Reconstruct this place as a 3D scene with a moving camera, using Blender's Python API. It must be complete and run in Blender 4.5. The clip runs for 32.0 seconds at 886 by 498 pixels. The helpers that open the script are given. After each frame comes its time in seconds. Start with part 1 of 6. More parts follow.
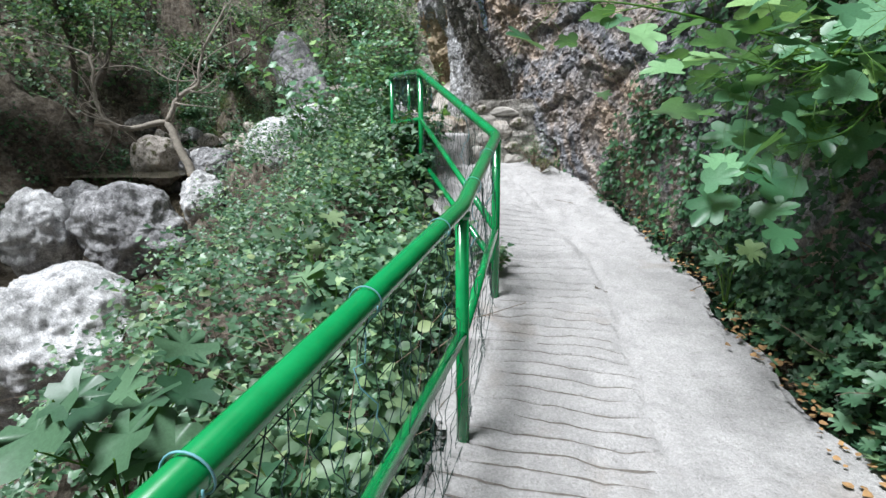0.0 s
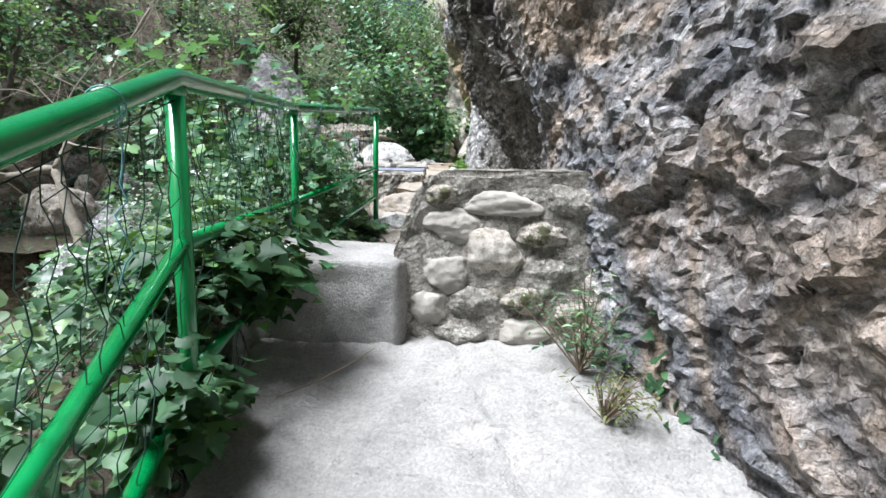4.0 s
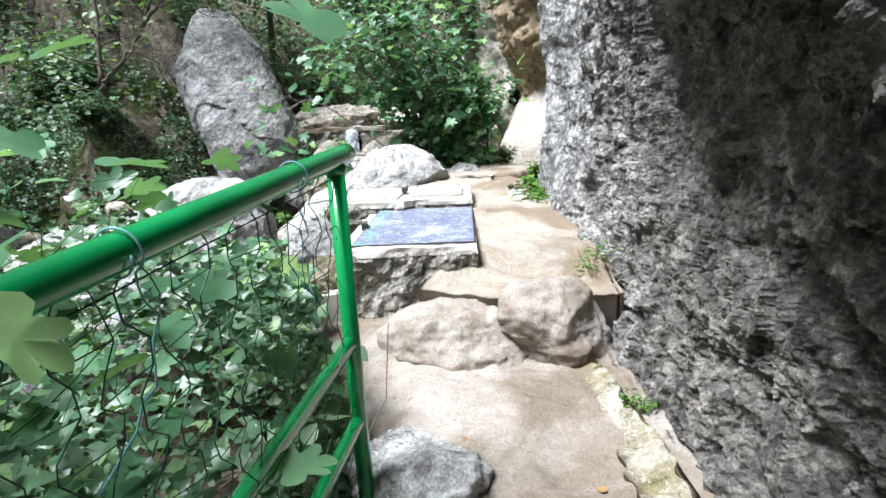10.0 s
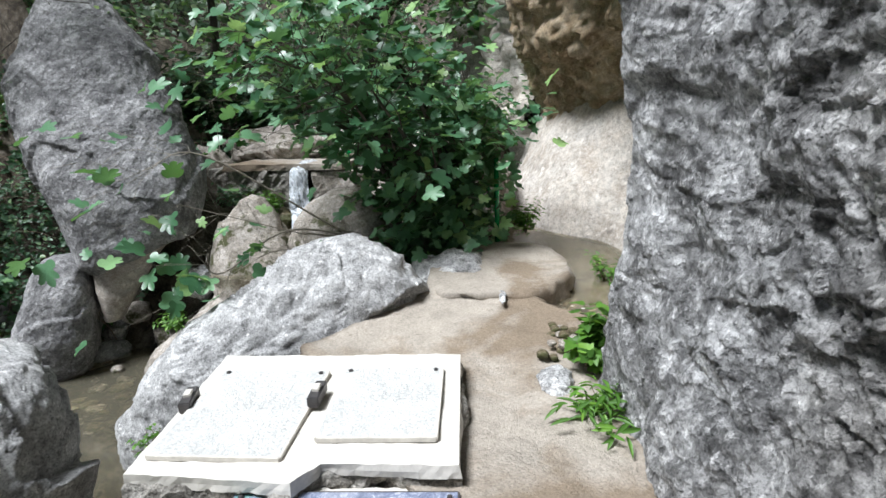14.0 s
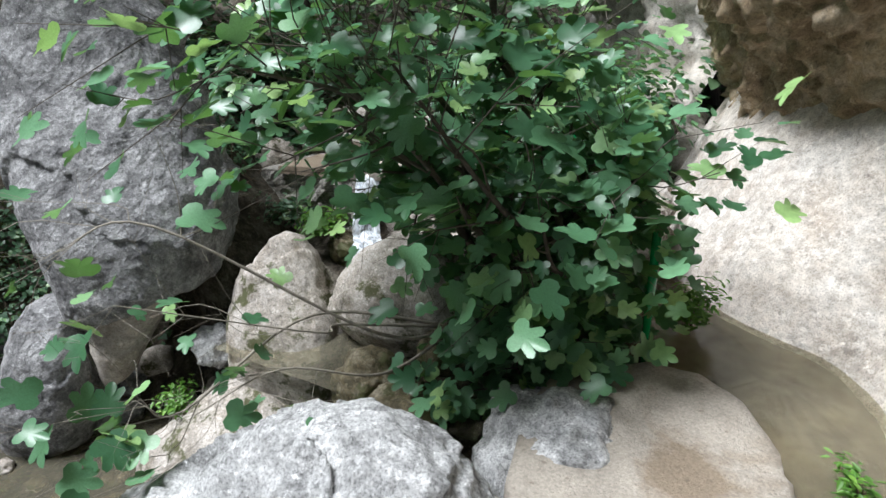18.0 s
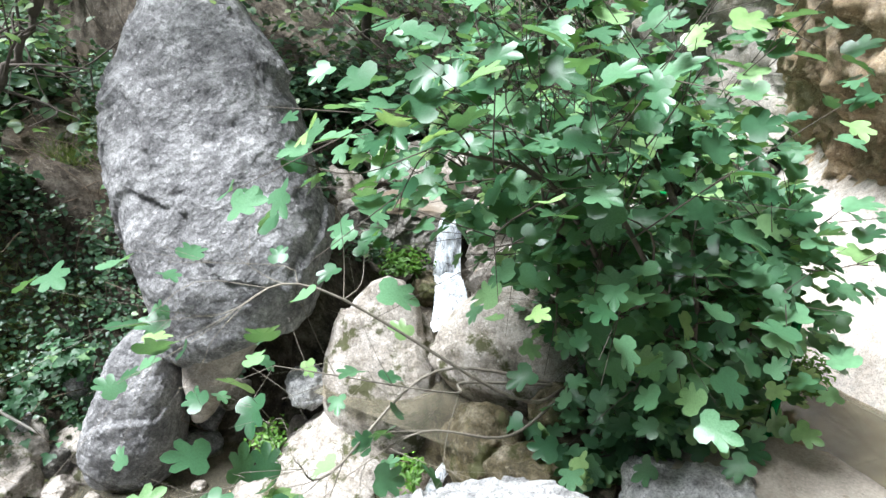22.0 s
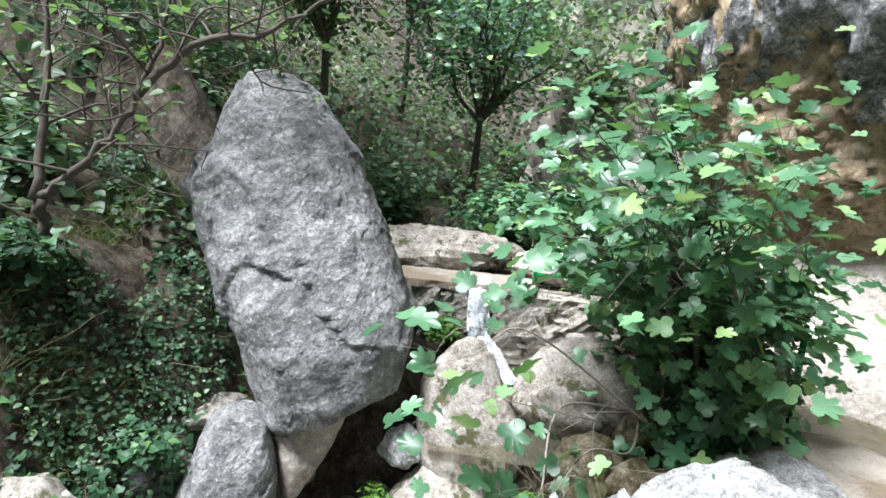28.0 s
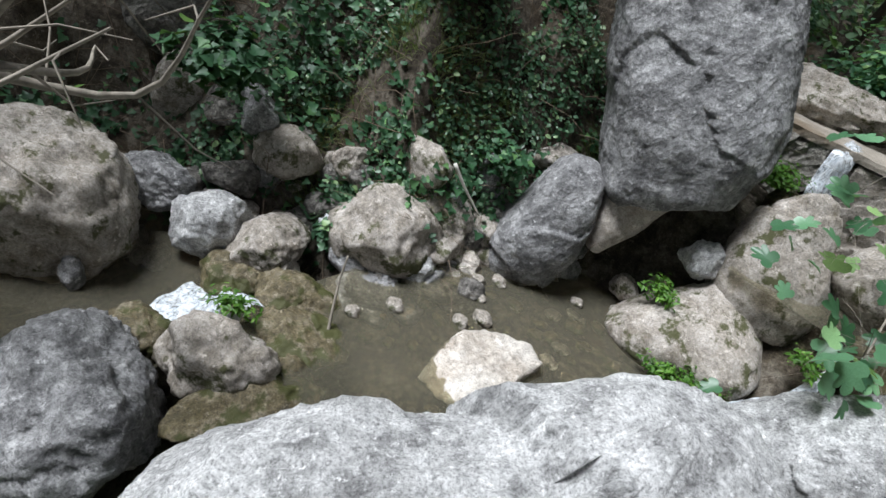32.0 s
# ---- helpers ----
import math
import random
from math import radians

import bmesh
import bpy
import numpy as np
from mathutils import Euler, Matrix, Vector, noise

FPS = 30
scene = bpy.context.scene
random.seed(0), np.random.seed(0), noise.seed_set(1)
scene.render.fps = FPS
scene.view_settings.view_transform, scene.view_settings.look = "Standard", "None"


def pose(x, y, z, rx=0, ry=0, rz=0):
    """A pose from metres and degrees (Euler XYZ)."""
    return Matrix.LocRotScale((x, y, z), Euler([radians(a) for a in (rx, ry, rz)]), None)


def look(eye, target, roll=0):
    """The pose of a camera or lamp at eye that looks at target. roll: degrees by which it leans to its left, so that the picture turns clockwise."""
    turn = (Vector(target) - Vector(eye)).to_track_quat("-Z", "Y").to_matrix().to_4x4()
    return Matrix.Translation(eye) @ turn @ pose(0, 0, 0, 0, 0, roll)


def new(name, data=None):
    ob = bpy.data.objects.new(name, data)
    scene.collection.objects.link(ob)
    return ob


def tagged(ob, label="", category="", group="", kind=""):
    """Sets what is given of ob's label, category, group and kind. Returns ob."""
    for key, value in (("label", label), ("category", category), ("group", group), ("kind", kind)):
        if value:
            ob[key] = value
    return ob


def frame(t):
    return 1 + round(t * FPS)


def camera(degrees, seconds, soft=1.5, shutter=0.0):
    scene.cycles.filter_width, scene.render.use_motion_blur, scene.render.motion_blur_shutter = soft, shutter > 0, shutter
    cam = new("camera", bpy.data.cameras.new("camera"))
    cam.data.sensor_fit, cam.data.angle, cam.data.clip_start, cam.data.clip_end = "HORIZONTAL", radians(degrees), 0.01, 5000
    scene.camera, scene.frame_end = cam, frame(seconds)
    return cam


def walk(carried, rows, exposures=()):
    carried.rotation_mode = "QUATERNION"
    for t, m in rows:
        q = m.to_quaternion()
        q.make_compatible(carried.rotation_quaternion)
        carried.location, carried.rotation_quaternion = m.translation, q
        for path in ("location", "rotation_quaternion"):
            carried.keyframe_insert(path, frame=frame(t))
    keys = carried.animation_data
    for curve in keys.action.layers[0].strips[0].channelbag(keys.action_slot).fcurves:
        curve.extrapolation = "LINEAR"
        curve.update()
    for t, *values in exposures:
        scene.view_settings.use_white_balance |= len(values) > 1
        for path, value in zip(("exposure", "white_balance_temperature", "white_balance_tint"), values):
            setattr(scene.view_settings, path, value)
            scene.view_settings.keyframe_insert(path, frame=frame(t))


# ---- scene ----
# ---------------------------------------------------------------- camera
cam = camera(78.6, 32.0)
PATH = [
    (0, (3.853, -7.183, 2.726), (3.608, -5.253, 2.264), -0.7),
    (0.5, (3.859, -6.600, 2.700), (3.794, -4.637, 2.320), -0.7),
    (1, (4.045, -6.026, 2.698), (4.007, -4.060, 2.330), -0.6),
    (1.5, (4.116, -5.482, 2.730), (4.049, -3.521, 2.342), -0.2),
    (2, (4.112, -4.910, 2.744), (4.054, -2.943, 2.389), 0.6),
    (2.5, (4.127, -4.266, 2.767), (4.016, -2.294, 2.451), 0.5),
    (3, (4.050, -3.719, 2.839), (3.872, -1.748, 2.553), 0.5),
    (3.5, (3.995, -3.173, 2.921), (3.718, -1.217, 2.612), 1.2),
    (4, (4.039, -2.601, 3.014), (3.597, -0.678, 2.690), 1.1),
    (4.5, (3.904, -2.402, 3.107), (3.340, -0.516, 2.755), 3.6),
    (6.5, (3.611, -0.947, 3.359), (2.877, 0.866, 2.944), -1.8),
    (7, (3.401, -0.666, 3.595), (2.715, 1.129, 3.040), -2.4),
    (7.5, (3.232, -0.298, 3.652), (2.594, 1.508, 3.077), -2.0),
    (8, (3.086, 0.003, 3.895), (2.478, 1.811, 3.294), -1.6),
    (8.5, (3.023, 0.175, 3.822), (2.465, 2.011, 3.259), -0.9),
    (9, (2.868, 0.472, 3.730), (2.346, 2.322, 3.177), -1.2),
    (9.5, (2.814, 0.988, 3.628), (2.303, 2.853, 3.117), -2.0),
    (10, (2.728, 1.561, 3.650), (2.200, 3.429, 3.168), -2.9),
    (10.5, (2.545, 2.064, 3.706), (2.071, 3.951, 3.241), -2.2),
    (11, (2.529, 2.478, 3.764), (2.035, 4.366, 3.324), -1.6),
    (11.5, (2.456, 2.802, 3.828), (1.908, 4.677, 3.399), -1.7),
    (12, (2.381, 3.093, 3.874), (1.823, 4.967, 3.455), -1.4),
    (12.5, (2.316, 3.506, 3.892), (1.709, 5.363, 3.465), -1.7),
    (13, (2.239, 3.833, 3.914), (1.639, 5.688, 3.469), -1.6),
    (13.5, (2.159, 4.135, 4.066), (1.626, 6.000, 3.578), -2.0),
    (15.5, (2.239, 5.613, 4.351), (1.658, 7.395, 3.653), -3.8),
    (16, (2.290, 5.826, 4.405), (1.775, 7.613, 3.671), -4.0),
    (16.5, (2.307, 6.148, 4.464), (1.749, 7.913, 3.706), -4.3),
    (17, (2.187, 6.369, 4.544), (1.563, 8.114, 3.792), -3.5),
    (17.5, (1.922, 6.488, 4.547), (1.167, 8.191, 3.818), -2.2),
    (18, (1.663, 6.470, 4.575), (0.725, 8.075, 3.837), -2.2),
    (18.5, (1.417, 6.371, 4.686), (0.418, 7.921, 3.913), -2.5),
    (19, (1.246, 6.253, 4.784), (0.261, 7.806, 3.999), -3.1),
    (19.5, (1.080, 6.215, 4.823), (0.108, 7.772, 4.027), -2.8),
    (20, (1.040, 6.261, 4.796), (0.072, 7.836, 4.032), -1.7),
    (20.5, (1.049, 6.270, 4.804), (0.111, 7.874, 4.065), -0.5),
    (21, (1.065, 6.248, 4.798), (0.142, 7.873, 4.084), 0.2),
    (21.5, (1.043, 6.221, 4.804), (0.111, 7.844, 4.099), 0.7),
    (22, (1.006, 6.182, 4.820), (0.071, 7.809, 4.130), 0.8),
    (22.5, (0.937, 6.081, 4.846), (-0.000, 7.708, 4.156), 0.9),
    (23, (0.776, 5.967, 4.881), (-0.141, 7.594, 4.164), 2.1),
    (23.5, (0.544, 5.895, 4.883), (-0.328, 7.548, 4.171), 3.3),
    (24, (0.443, 5.803, 4.796), (-0.431, 7.482, 4.150), 3.9),
    (24.5, (0.627, 5.714, 4.612), (-0.507, 7.278, 4.095), 3.3),
    (26.5, (-0.360, 4.983, 4.770), (-1.171, 6.732, 4.241), 2.6),
    (27, (-0.350, 5.030, 4.776), (-0.864, 6.899, 4.286), 3.3),
    (27.5, (-0.352, 5.015, 4.791), (-0.821, 6.909, 4.350), 4.2),
    (28, (-0.368, 4.964, 4.775), (-0.801, 6.884, 4.417), 3.4),
    (28.5, (-0.398, 4.948, 4.868), (-0.816, 6.872, 4.519), 3.8),
    (29, (-0.389, 4.979, 4.828), (-0.776, 6.871, 4.307), 5.2),
    (29.5, (-0.395, 5.000, 4.665), (-0.668, 6.813, 3.867), 6.8),
    (30, (-0.533, 5.051, 4.591), (-0.690, 6.770, 3.581), 9.7),
    (30.5, (-0.601, 4.987, 4.566), (-0.865, 6.629, 3.455), 12.7),
    (31, (-0.738, 4.882, 4.486), (-1.192, 6.482, 3.375), 16.5),
    (31.5, (-0.881, 4.610, 4.436), (-1.541, 6.141, 3.331), 19.1),
    (32, (-0.956, 4.218, 4.459), (-1.839, 5.614, 3.331), 20.8),
]
walk(cam, [(t, look(eye, target, roll)) for t, eye, target, roll in PATH], [(0, 0.76), (4.5, 1.1), (7, 1.0), (8, 1.2), (10, 1.22), (12, 0.85), (13, 0.6), (16, 0.85), (17, 0.9), (18, 0.8), (19, 1.15), (20, 1.32), (24, 1.6), (28, 1.3), (30, 0.45), (31, 0.18), (32, 0.36)])
# ---------------------------------------------------------------- sky and sun
world = bpy.data.worlds.new("world")
scene.world = world
world.use_nodes = True
wt = world.node_tree
wt.nodes.clear()
sky = wt.nodes.new("ShaderNodeTexSky")
sky.sky_type, sky.sun_disc = "NISHITA", False
sky.sun_elevation, sky.sun_rotation = radians(64), radians(230)
sky.air_density, sky.dust_density, sky.ozone_density = 1.0, 3.0, 1.0
bg = wt.nodes.new("ShaderNodeBackground")
bg.inputs["Strength"].default_value = 0.036
wo = wt.nodes.new("ShaderNodeOutputWorld")
wt.links.new(sky.outputs[0], bg.inputs[0])
wt.links.new(bg.outputs[0], wo.inputs[0])
sun = new("sun", bpy.data.lights.new("sun", "SUN"))
sun.data.energy, sun.data.angle, sun.data.color = 5.0, radians(22), (0.95, 1.0, 1.07)
sun.matrix_world = look((-3.3, 1.2, 9.0), (0, 4, 0))
scene.view_settings.exposure = 1.1
# ---------------------------------------------------------------- mesh tools
RNG = np.random.default_rng(7)


def _hash(ix, iy, iz, seed):
    n = (ix * 73856093) ^ (iy * 19349663) ^ (iz * 83492791) ^ (seed * 2654435)
    n = (n ^ (n >> 13)) * 1274126177 & 0x7FFFFFFF
    n = (n ^ (n >> 16)) & 0xFFFF
    return n / 32767.5 - 1.0


def vnoise(p, seed=0):
    """Smooth value noise in -1..1 at rows of points."""
    i = np.floor(p).astype(np.int64)
    f = p - i
    u = f * f * f * (f * (f * 6 - 15) + 10)
    total = np.zeros(len(p))
    for dx in (0, 1):
        wx = u[:, 0] if dx else 1 - u[:, 0]
        for dy in (0, 1):
            wy = u[:, 1] if dy else 1 - u[:, 1]
            for dz in (0, 1):
                wz = u[:, 2] if dz else 1 - u[:, 2]
                total += wx * wy * wz * _hash(i[:, 0] + dx, i[:, 1] + dy, i[:, 2] + dz, seed)
    return total


def fbm(p, octaves=5, gain=0.5, seed=0):
    amp, out = 1.0, np.zeros(len(p))
    q = np.array(p, float)
    for k in range(octaves):
        out += amp * vnoise(q, seed + k)
        q = q * 2.03 + 7.1
        amp *= gain
    return out


def ridged(p, octaves=5, gain=0.55, seed=0):
    amp, out = 1.0, np.zeros(len(p))
    q = np.array(p, float)
    for k in range(octaves):
        out += amp * (1 - 2 * np.abs(vnoise(q, seed + k)))
        q = q * 2.03 + 3.7
        amp *= gain
    return out


def facets(p, seed=0):
    """Broken facets: a tilted plane in each cell of a random cell pattern."""
    i = np.floor(p).astype(np.int64)
    best, out = np.full(len(p), 1e9), np.zeros(len(p))
    for dx in (-1, 0, 1):
        for dy in (-1, 0, 1):
            for dz in (-1, 0, 1):
                c = i + np.array([dx, dy, dz])
                h = [_hash(c[:, 0], c[:, 1], c[:, 2], seed + k) for k in range(7)]
                d = p - (c + 0.5 + 0.45 * np.stack(h[:3], 1))
                q = (d * d).sum(1)
                m = q < best
                best = np.where(m, q, best)
                out = np.where(m, (d * np.stack(h[3:6], 1)).sum(1) + 0.25 * h[6], out)
    return out


def mesh_of(name, verts, faces, smooth=False):
    me = bpy.data.meshes.new(name)
    me.from_pydata(np.asarray(verts).tolist(), [], [tuple(f) for f in np.asarray(faces).tolist()] if not isinstance(faces, list) else faces)
    me.polygons.foreach_set("use_smooth", np.full(len(me.polygons), smooth))
    me.update()
    return me


def put(name, me, mat, parent=None, label=""):
    """One mesh object, at top level or under a thing or a part."""
    ob = new(name, me)
    if mat is not None and not me.materials:
        me.materials.append(mat)
    if parent is not None:
        ob.parent = parent
    if label:
        ob["label"] = label
    return ob


def part(name, bm, mat, parent, label=""):
    me = bpy.data.meshes.new(name)
    bm.normal_update()
    bm.to_mesh(me)
    bm.free()
    return put(name, me, mat, parent, label)


def grid_faces(nu, nv, wrap=False):
    i = np.arange(nu - 1)[:, None]
    j = np.arange(nv if wrap else nv - 1)[None, :]
    a = i * nv + j
    b = i * nv + (j + 1) % nv
    return np.stack([a, b, b + nv, a + nv], -1).reshape(-1, 4)


def tube(points, radii, sides=8, closed_ends=True):
    """Verts and faces of a round bar along points."""
    p = np.array(points, float)
    n = len(p)
    r = np.broadcast_to(np.asarray(radii, float), (n,))
    t = np.gradient(p, axis=0) if n > 2 else np.repeat((p[1] - p[0])[None], 2, 0)
    t = t / np.linalg.norm(t, axis=1, keepdims=True).clip(1e-9)
    ref = np.array([0, 0, 1.0]) if abs(t[0, 2]) < 0.9 else np.array([1.0, 0, 0])
    rings = []
    for k in range(n):
        a = np.cross(t[k], ref)
        a /= max(np.linalg.norm(a), 1e-9)
        b = np.cross(t[k], a)
        ref = np.cross(a, t[k])
        ang = np.arange(sides) * 2 * np.pi / sides
        rings.append(p[k] + r[k] * (np.cos(ang)[:, None] * a + np.sin(ang)[:, None] * b))
    v = np.concatenate(rings)
    f = grid_faces(n, sides, True).tolist()
    if closed_ends:
        f.append(list(range(sides))[::-1])
        f.append(list(range((n - 1) * sides, n * sides)))
    return v, f


def join(pieces):
    vs, fs, o = [], [], 0
    for v, f in pieces:
        vs.append(np.asarray(v))
        fs += [[i + o for i in q] for q in (f if isinstance(f, list) else f.tolist())]
        o += len(v)
    return np.concatenate(vs), fs


def curve_points(pts, steps=6):
    """Catmull-Rom through points."""
    p = np.array(pts, float)
    p = np.vstack([2 * p[0] - p[1], p, 2 * p[-1] - p[-2]])
    out = []
    for k in range(1, len(p) - 2):
        for s in np.arange(steps) / steps:
            a, b, c, d = p[k - 1], p[k], p[k + 1], p[k + 2]
            out.append(0.5 * (2 * b + (c - a) * s + (2 * a - 5 * b + 4 * c - d) * s * s + (3 * b - a - 3 * c + d) * s**3))
    out.append(p[-2])
    return np.array(out)


def sphere_grid(n):
    """A cube sphere with n cells along an edge, welded."""
    bm = bmesh.new()
    bmesh.ops.create_cube(bm, size=2.0)
    bmesh.ops.subdivide_edges(bm, edges=bm.edges[:], cuts=n - 1, use_grid_fill=True)
    v = np.array([x.co[:] for x in bm.verts])
    f = [[q.index for q in x.verts] for x in bm.faces]
    bm.free()
    v = np.tan(v * 0.7854)
    return v / np.linalg.norm(v, axis=1, keepdims=True), f


SPHERES = {}


def rock_mesh(size, seed, n=24, planes=11, sharp=0.75, rough=0.06, turn=0.0, tilt=(0, 0), lump=0.16, extra=()):
    """A boulder: a ball cut by random planes, roughened. size: half extents."""
    if n not in SPHERES:
        SPHERES[n] = sphere_grid(n)
    d, f = SPHERES[n]
    rg = np.random.default_rng(seed)
    nr = rg.normal(size=(planes, 3))
    nr /= np.linalg.norm(nr, axis=1, keepdims=True)
    dist = rg.uniform(sharp, 1.0, planes)
    for ex, ey, ez, ed in extra:
        nr = np.vstack([nr, np.array([ex, ey, ez]) / math.sqrt(ex * ex + ey * ey + ez * ez)])
        dist = np.append(dist, ed)
    q = (d @ nr.T) / dist
    k = 26.0
    r = 1.0 / np.maximum(1.0, np.log(np.exp(k * np.clip(q, 0.0, 4)).mean(1) * len(dist)) / k * 0.98)
    v = d * r[:, None]
    v = v * (1 + lump * fbm(d * 1.4 + seed * 3.1, 3, 0.5, seed))[:, None]
    v = v * np.array(size)
    s = float(np.mean(size))
    e = d / np.array(size)
    e /= np.linalg.norm(e, axis=1, keepdims=True)
    v = v + e * (rough * s * (0.6 * ridged(v / s * 2.2 + seed, 5, 0.55, seed + 3) - 0.5 + 0.25 * fbm(v / s * 9, 3, 0.6, seed)))[:, None]
    warp = v / s * 1.3 + 0.3 * vnoise(v / s * 2 + seed, seed + 8)[:, None]
    v = v + e * (rough * s * (0.6 * facets(warp * 1.9, seed + 9) + 0.3 * facets(warp * 6.5, seed + 10) + 0.2 * ridged(v / s * 7 + seed, 3, 0.62, seed + 4) - 0.2))[:, None] * (n > 16)
    m = np.array((Euler((radians(tilt[0]), radians(tilt[1]), radians(turn)))).to_matrix())
    return v @ m.T, f


def rock(name, at, size, seed, mat, label, category="boulder", **kw):
    v, f = rock_mesh(size, seed, **kw)
    ob = put(name, mesh_of(name, v, f, True), mat)
    ob.location = at
    return tagged(ob, label, category)


# ---------------------------------------------------------------- leaves
def leaf_shape(kind):
    """Outline and folded blade of one leaf, tip along +y, about 1 long. Verts, triangles."""
    if kind == "fig":
        pts = [(0.0, 0.0), (0.22, -0.1), (0.41, -0.02), (0.5, 0.18), (0.45, 0.35), (0.29, 0.41), (0.36, 0.55), (0.46, 0.72), (0.4, 0.87), (0.24, 0.84), (0.16, 0.72), (0.18, 0.9), (0.11, 1.05), (0.0, 1.12)]
    elif kind == "ivy":
        pts = [(0.0, 0.0), (0.28, -0.1), (0.5, 0.05), (0.62, 0.28), (0.36, 0.34), (0.33, 0.5), (0.18, 0.72), (0.0, 1.0)]
    elif kind == "palm":
        pts = [(0.0, 0.0), (0.2, -0.22), (0.45, -0.18), (0.38, 0.06), (0.68, 0.2), (0.66, 0.42), (0.36, 0.4), (0.42, 0.75), (0.3, 0.85), (0.12, 0.6), (0.0, 1.0)]
    else:
        pts = [(0.0, 0.0), (0.22, 0.15), (0.3, 0.42), (0.2, 0.74), (0.0, 1.0)]
    right = [(x, y, 0.22 * x - 0.25 * (y - 0.4) ** 2) for x, y in pts]
    left = [(-x, y, z) for x, y, z in right[1:-1]]
    mid = (0.0, 0.4, -0.02)
    v = right + left[::-1] + [mid]
    n = len(v) - 1
    return np.array(v), np.array([(i, (i + 1) % n, n) for i in range(n)])


LEAF = {k: leaf_shape(k) for k in ("fig", "ivy", "oval", "palm")}


def frames_from(normal, spin):
    """Rotations whose z is near normal and whose y is turned by spin."""
    n = normal / np.linalg.norm(normal, axis=1, keepdims=True).clip(1e-9)
    ref = np.where(np.abs(n[:, 2:3]) < 0.95, np.array([[0, 0, 1.0]]), np.array([[1.0, 0, 0]]))
    a = np.cross(ref, n)
    a /= np.linalg.norm(a, axis=1, keepdims=True).clip(1e-9)
    b = np.cross(n, a)
    c, s = np.cos(spin)[:, None], np.sin(spin)[:, None]
    x = c * a + s * b
    y = -s * a + c * b
    return np.stack([x, y, n], -1)


def leaf_cloud(name, kind, at, normals, sizes, mat, parent=None, label="", spins=None, stretch=1.0):
    """Many leaves in one mesh."""
    v0, f0 = LEAF[kind]
    v0 = v0 * np.array([stretch, 1, 1])
    at = np.asarray(at, float)
    k = len(at)
    if spins is None:
        spins = RNG.uniform(0, 2 * np.pi, k)
    rot = frames_from(np.asarray(normals, float), spins)
    v = np.einsum("kij,nj->kni", rot, v0) * np.asarray(sizes)[:, None, None] + at[:, None]
    f = f0[None] + (np.arange(k) * len(v0))[:, None, None]
    me = bpy.data.meshes.new(name)
    nv, nf = k * len(v0), k * len(f0)
    me.vertices.add(nv)
    me.vertices.foreach_set("co", v.ravel().astype(np.float32))
    me.loops.add(nf * 3)
    me.loops.foreach_set("vertex_index", f.ravel().astype(np.int32))
    me.polygons.add(nf)
    me.polygons.foreach_set("loop_start", np.arange(nf, dtype=np.int32) * 3)
    me.polygons.foreach_set("use_smooth", np.ones(nf, dtype=bool))
    me.update(calc_edges=True)
    return put(name, me, mat, parent, label)
# ---------------------------------------------------------------- materials
def material(name, build):
    m = bpy.data.materials.new(name)
    m.use_nodes = True
    nt = m.node_tree
    nt.nodes.clear()
    out = nt.nodes.new("ShaderNodeOutputMaterial")
    bsdf = nt.nodes.new("ShaderNodeBsdfPrincipled")
    nt.links.new(bsdf.outputs[0], out.inputs[0])
    build(nt, bsdf, out)
    return m


def nd(nt, kind, ins=None, **props):
    n = nt.nodes.new("ShaderNode" + kind)
    for k, v in props.items():
        setattr(n, k, v)
    for k, v in (ins or {}).items():
        if isinstance(v, bpy.types.NodeSocket):
            nt.links.new(v, n.inputs[k])
        else:
            n.inputs[k].default_value = v
    return n


def coords(nt, scale=(1, 1, 1)):
    tc = nd(nt, "TexCoord")
    return nd(nt, "Mapping", {"Vector": tc.outputs["Object"], "Scale": scale}).outputs[0]


def nz(nt, vec, scale, detail=5.0, rough=0.6, dist=0.0):
    return nd(nt, "TexNoise", {"Vector": vec, "Scale": scale, "Detail": detail, "Roughness": rough, "Distortion": dist}).outputs[0]


def ramp(nt, fac, stops, interp="LINEAR"):
    r = nd(nt, "ValToRGB", {"Fac": fac})
    r.color_ramp.interpolation = interp
    els = r.color_ramp.elements
    while len(els) < len(stops):
        els.new(0.5)
    for e, (p, c) in zip(els, stops):
        e.position = p
        e.color = (*c, 1) if len(c) == 3 else c
    return r.outputs[0]


def mixc(nt, fac, a, b, mode="MIX"):
    n = nt.nodes.new("ShaderNodeMix")
    n.data_type, n.blend_type = "RGBA", mode
    for key, v in ((0, fac), (6, a), (7, b)):
        if isinstance(v, bpy.types.NodeSocket):
            nt.links.new(v, n.inputs[key])
        else:
            n.inputs[key].default_value = v if key == 0 else (*v, 1)
    return n.outputs[2]


def grey(v):
    return (v, v, v)


def bump(nt, bsdf, height, strength, distance, below=None):
    ins = {"Height": height, "Strength": strength, "Distance": distance}
    if below is not None:
        ins["Normal"] = below
    b = nd(nt, "Bump", ins)
    nt.links.new(b.outputs[0], bsdf.inputs["Normal"])
    return b.outputs[0]


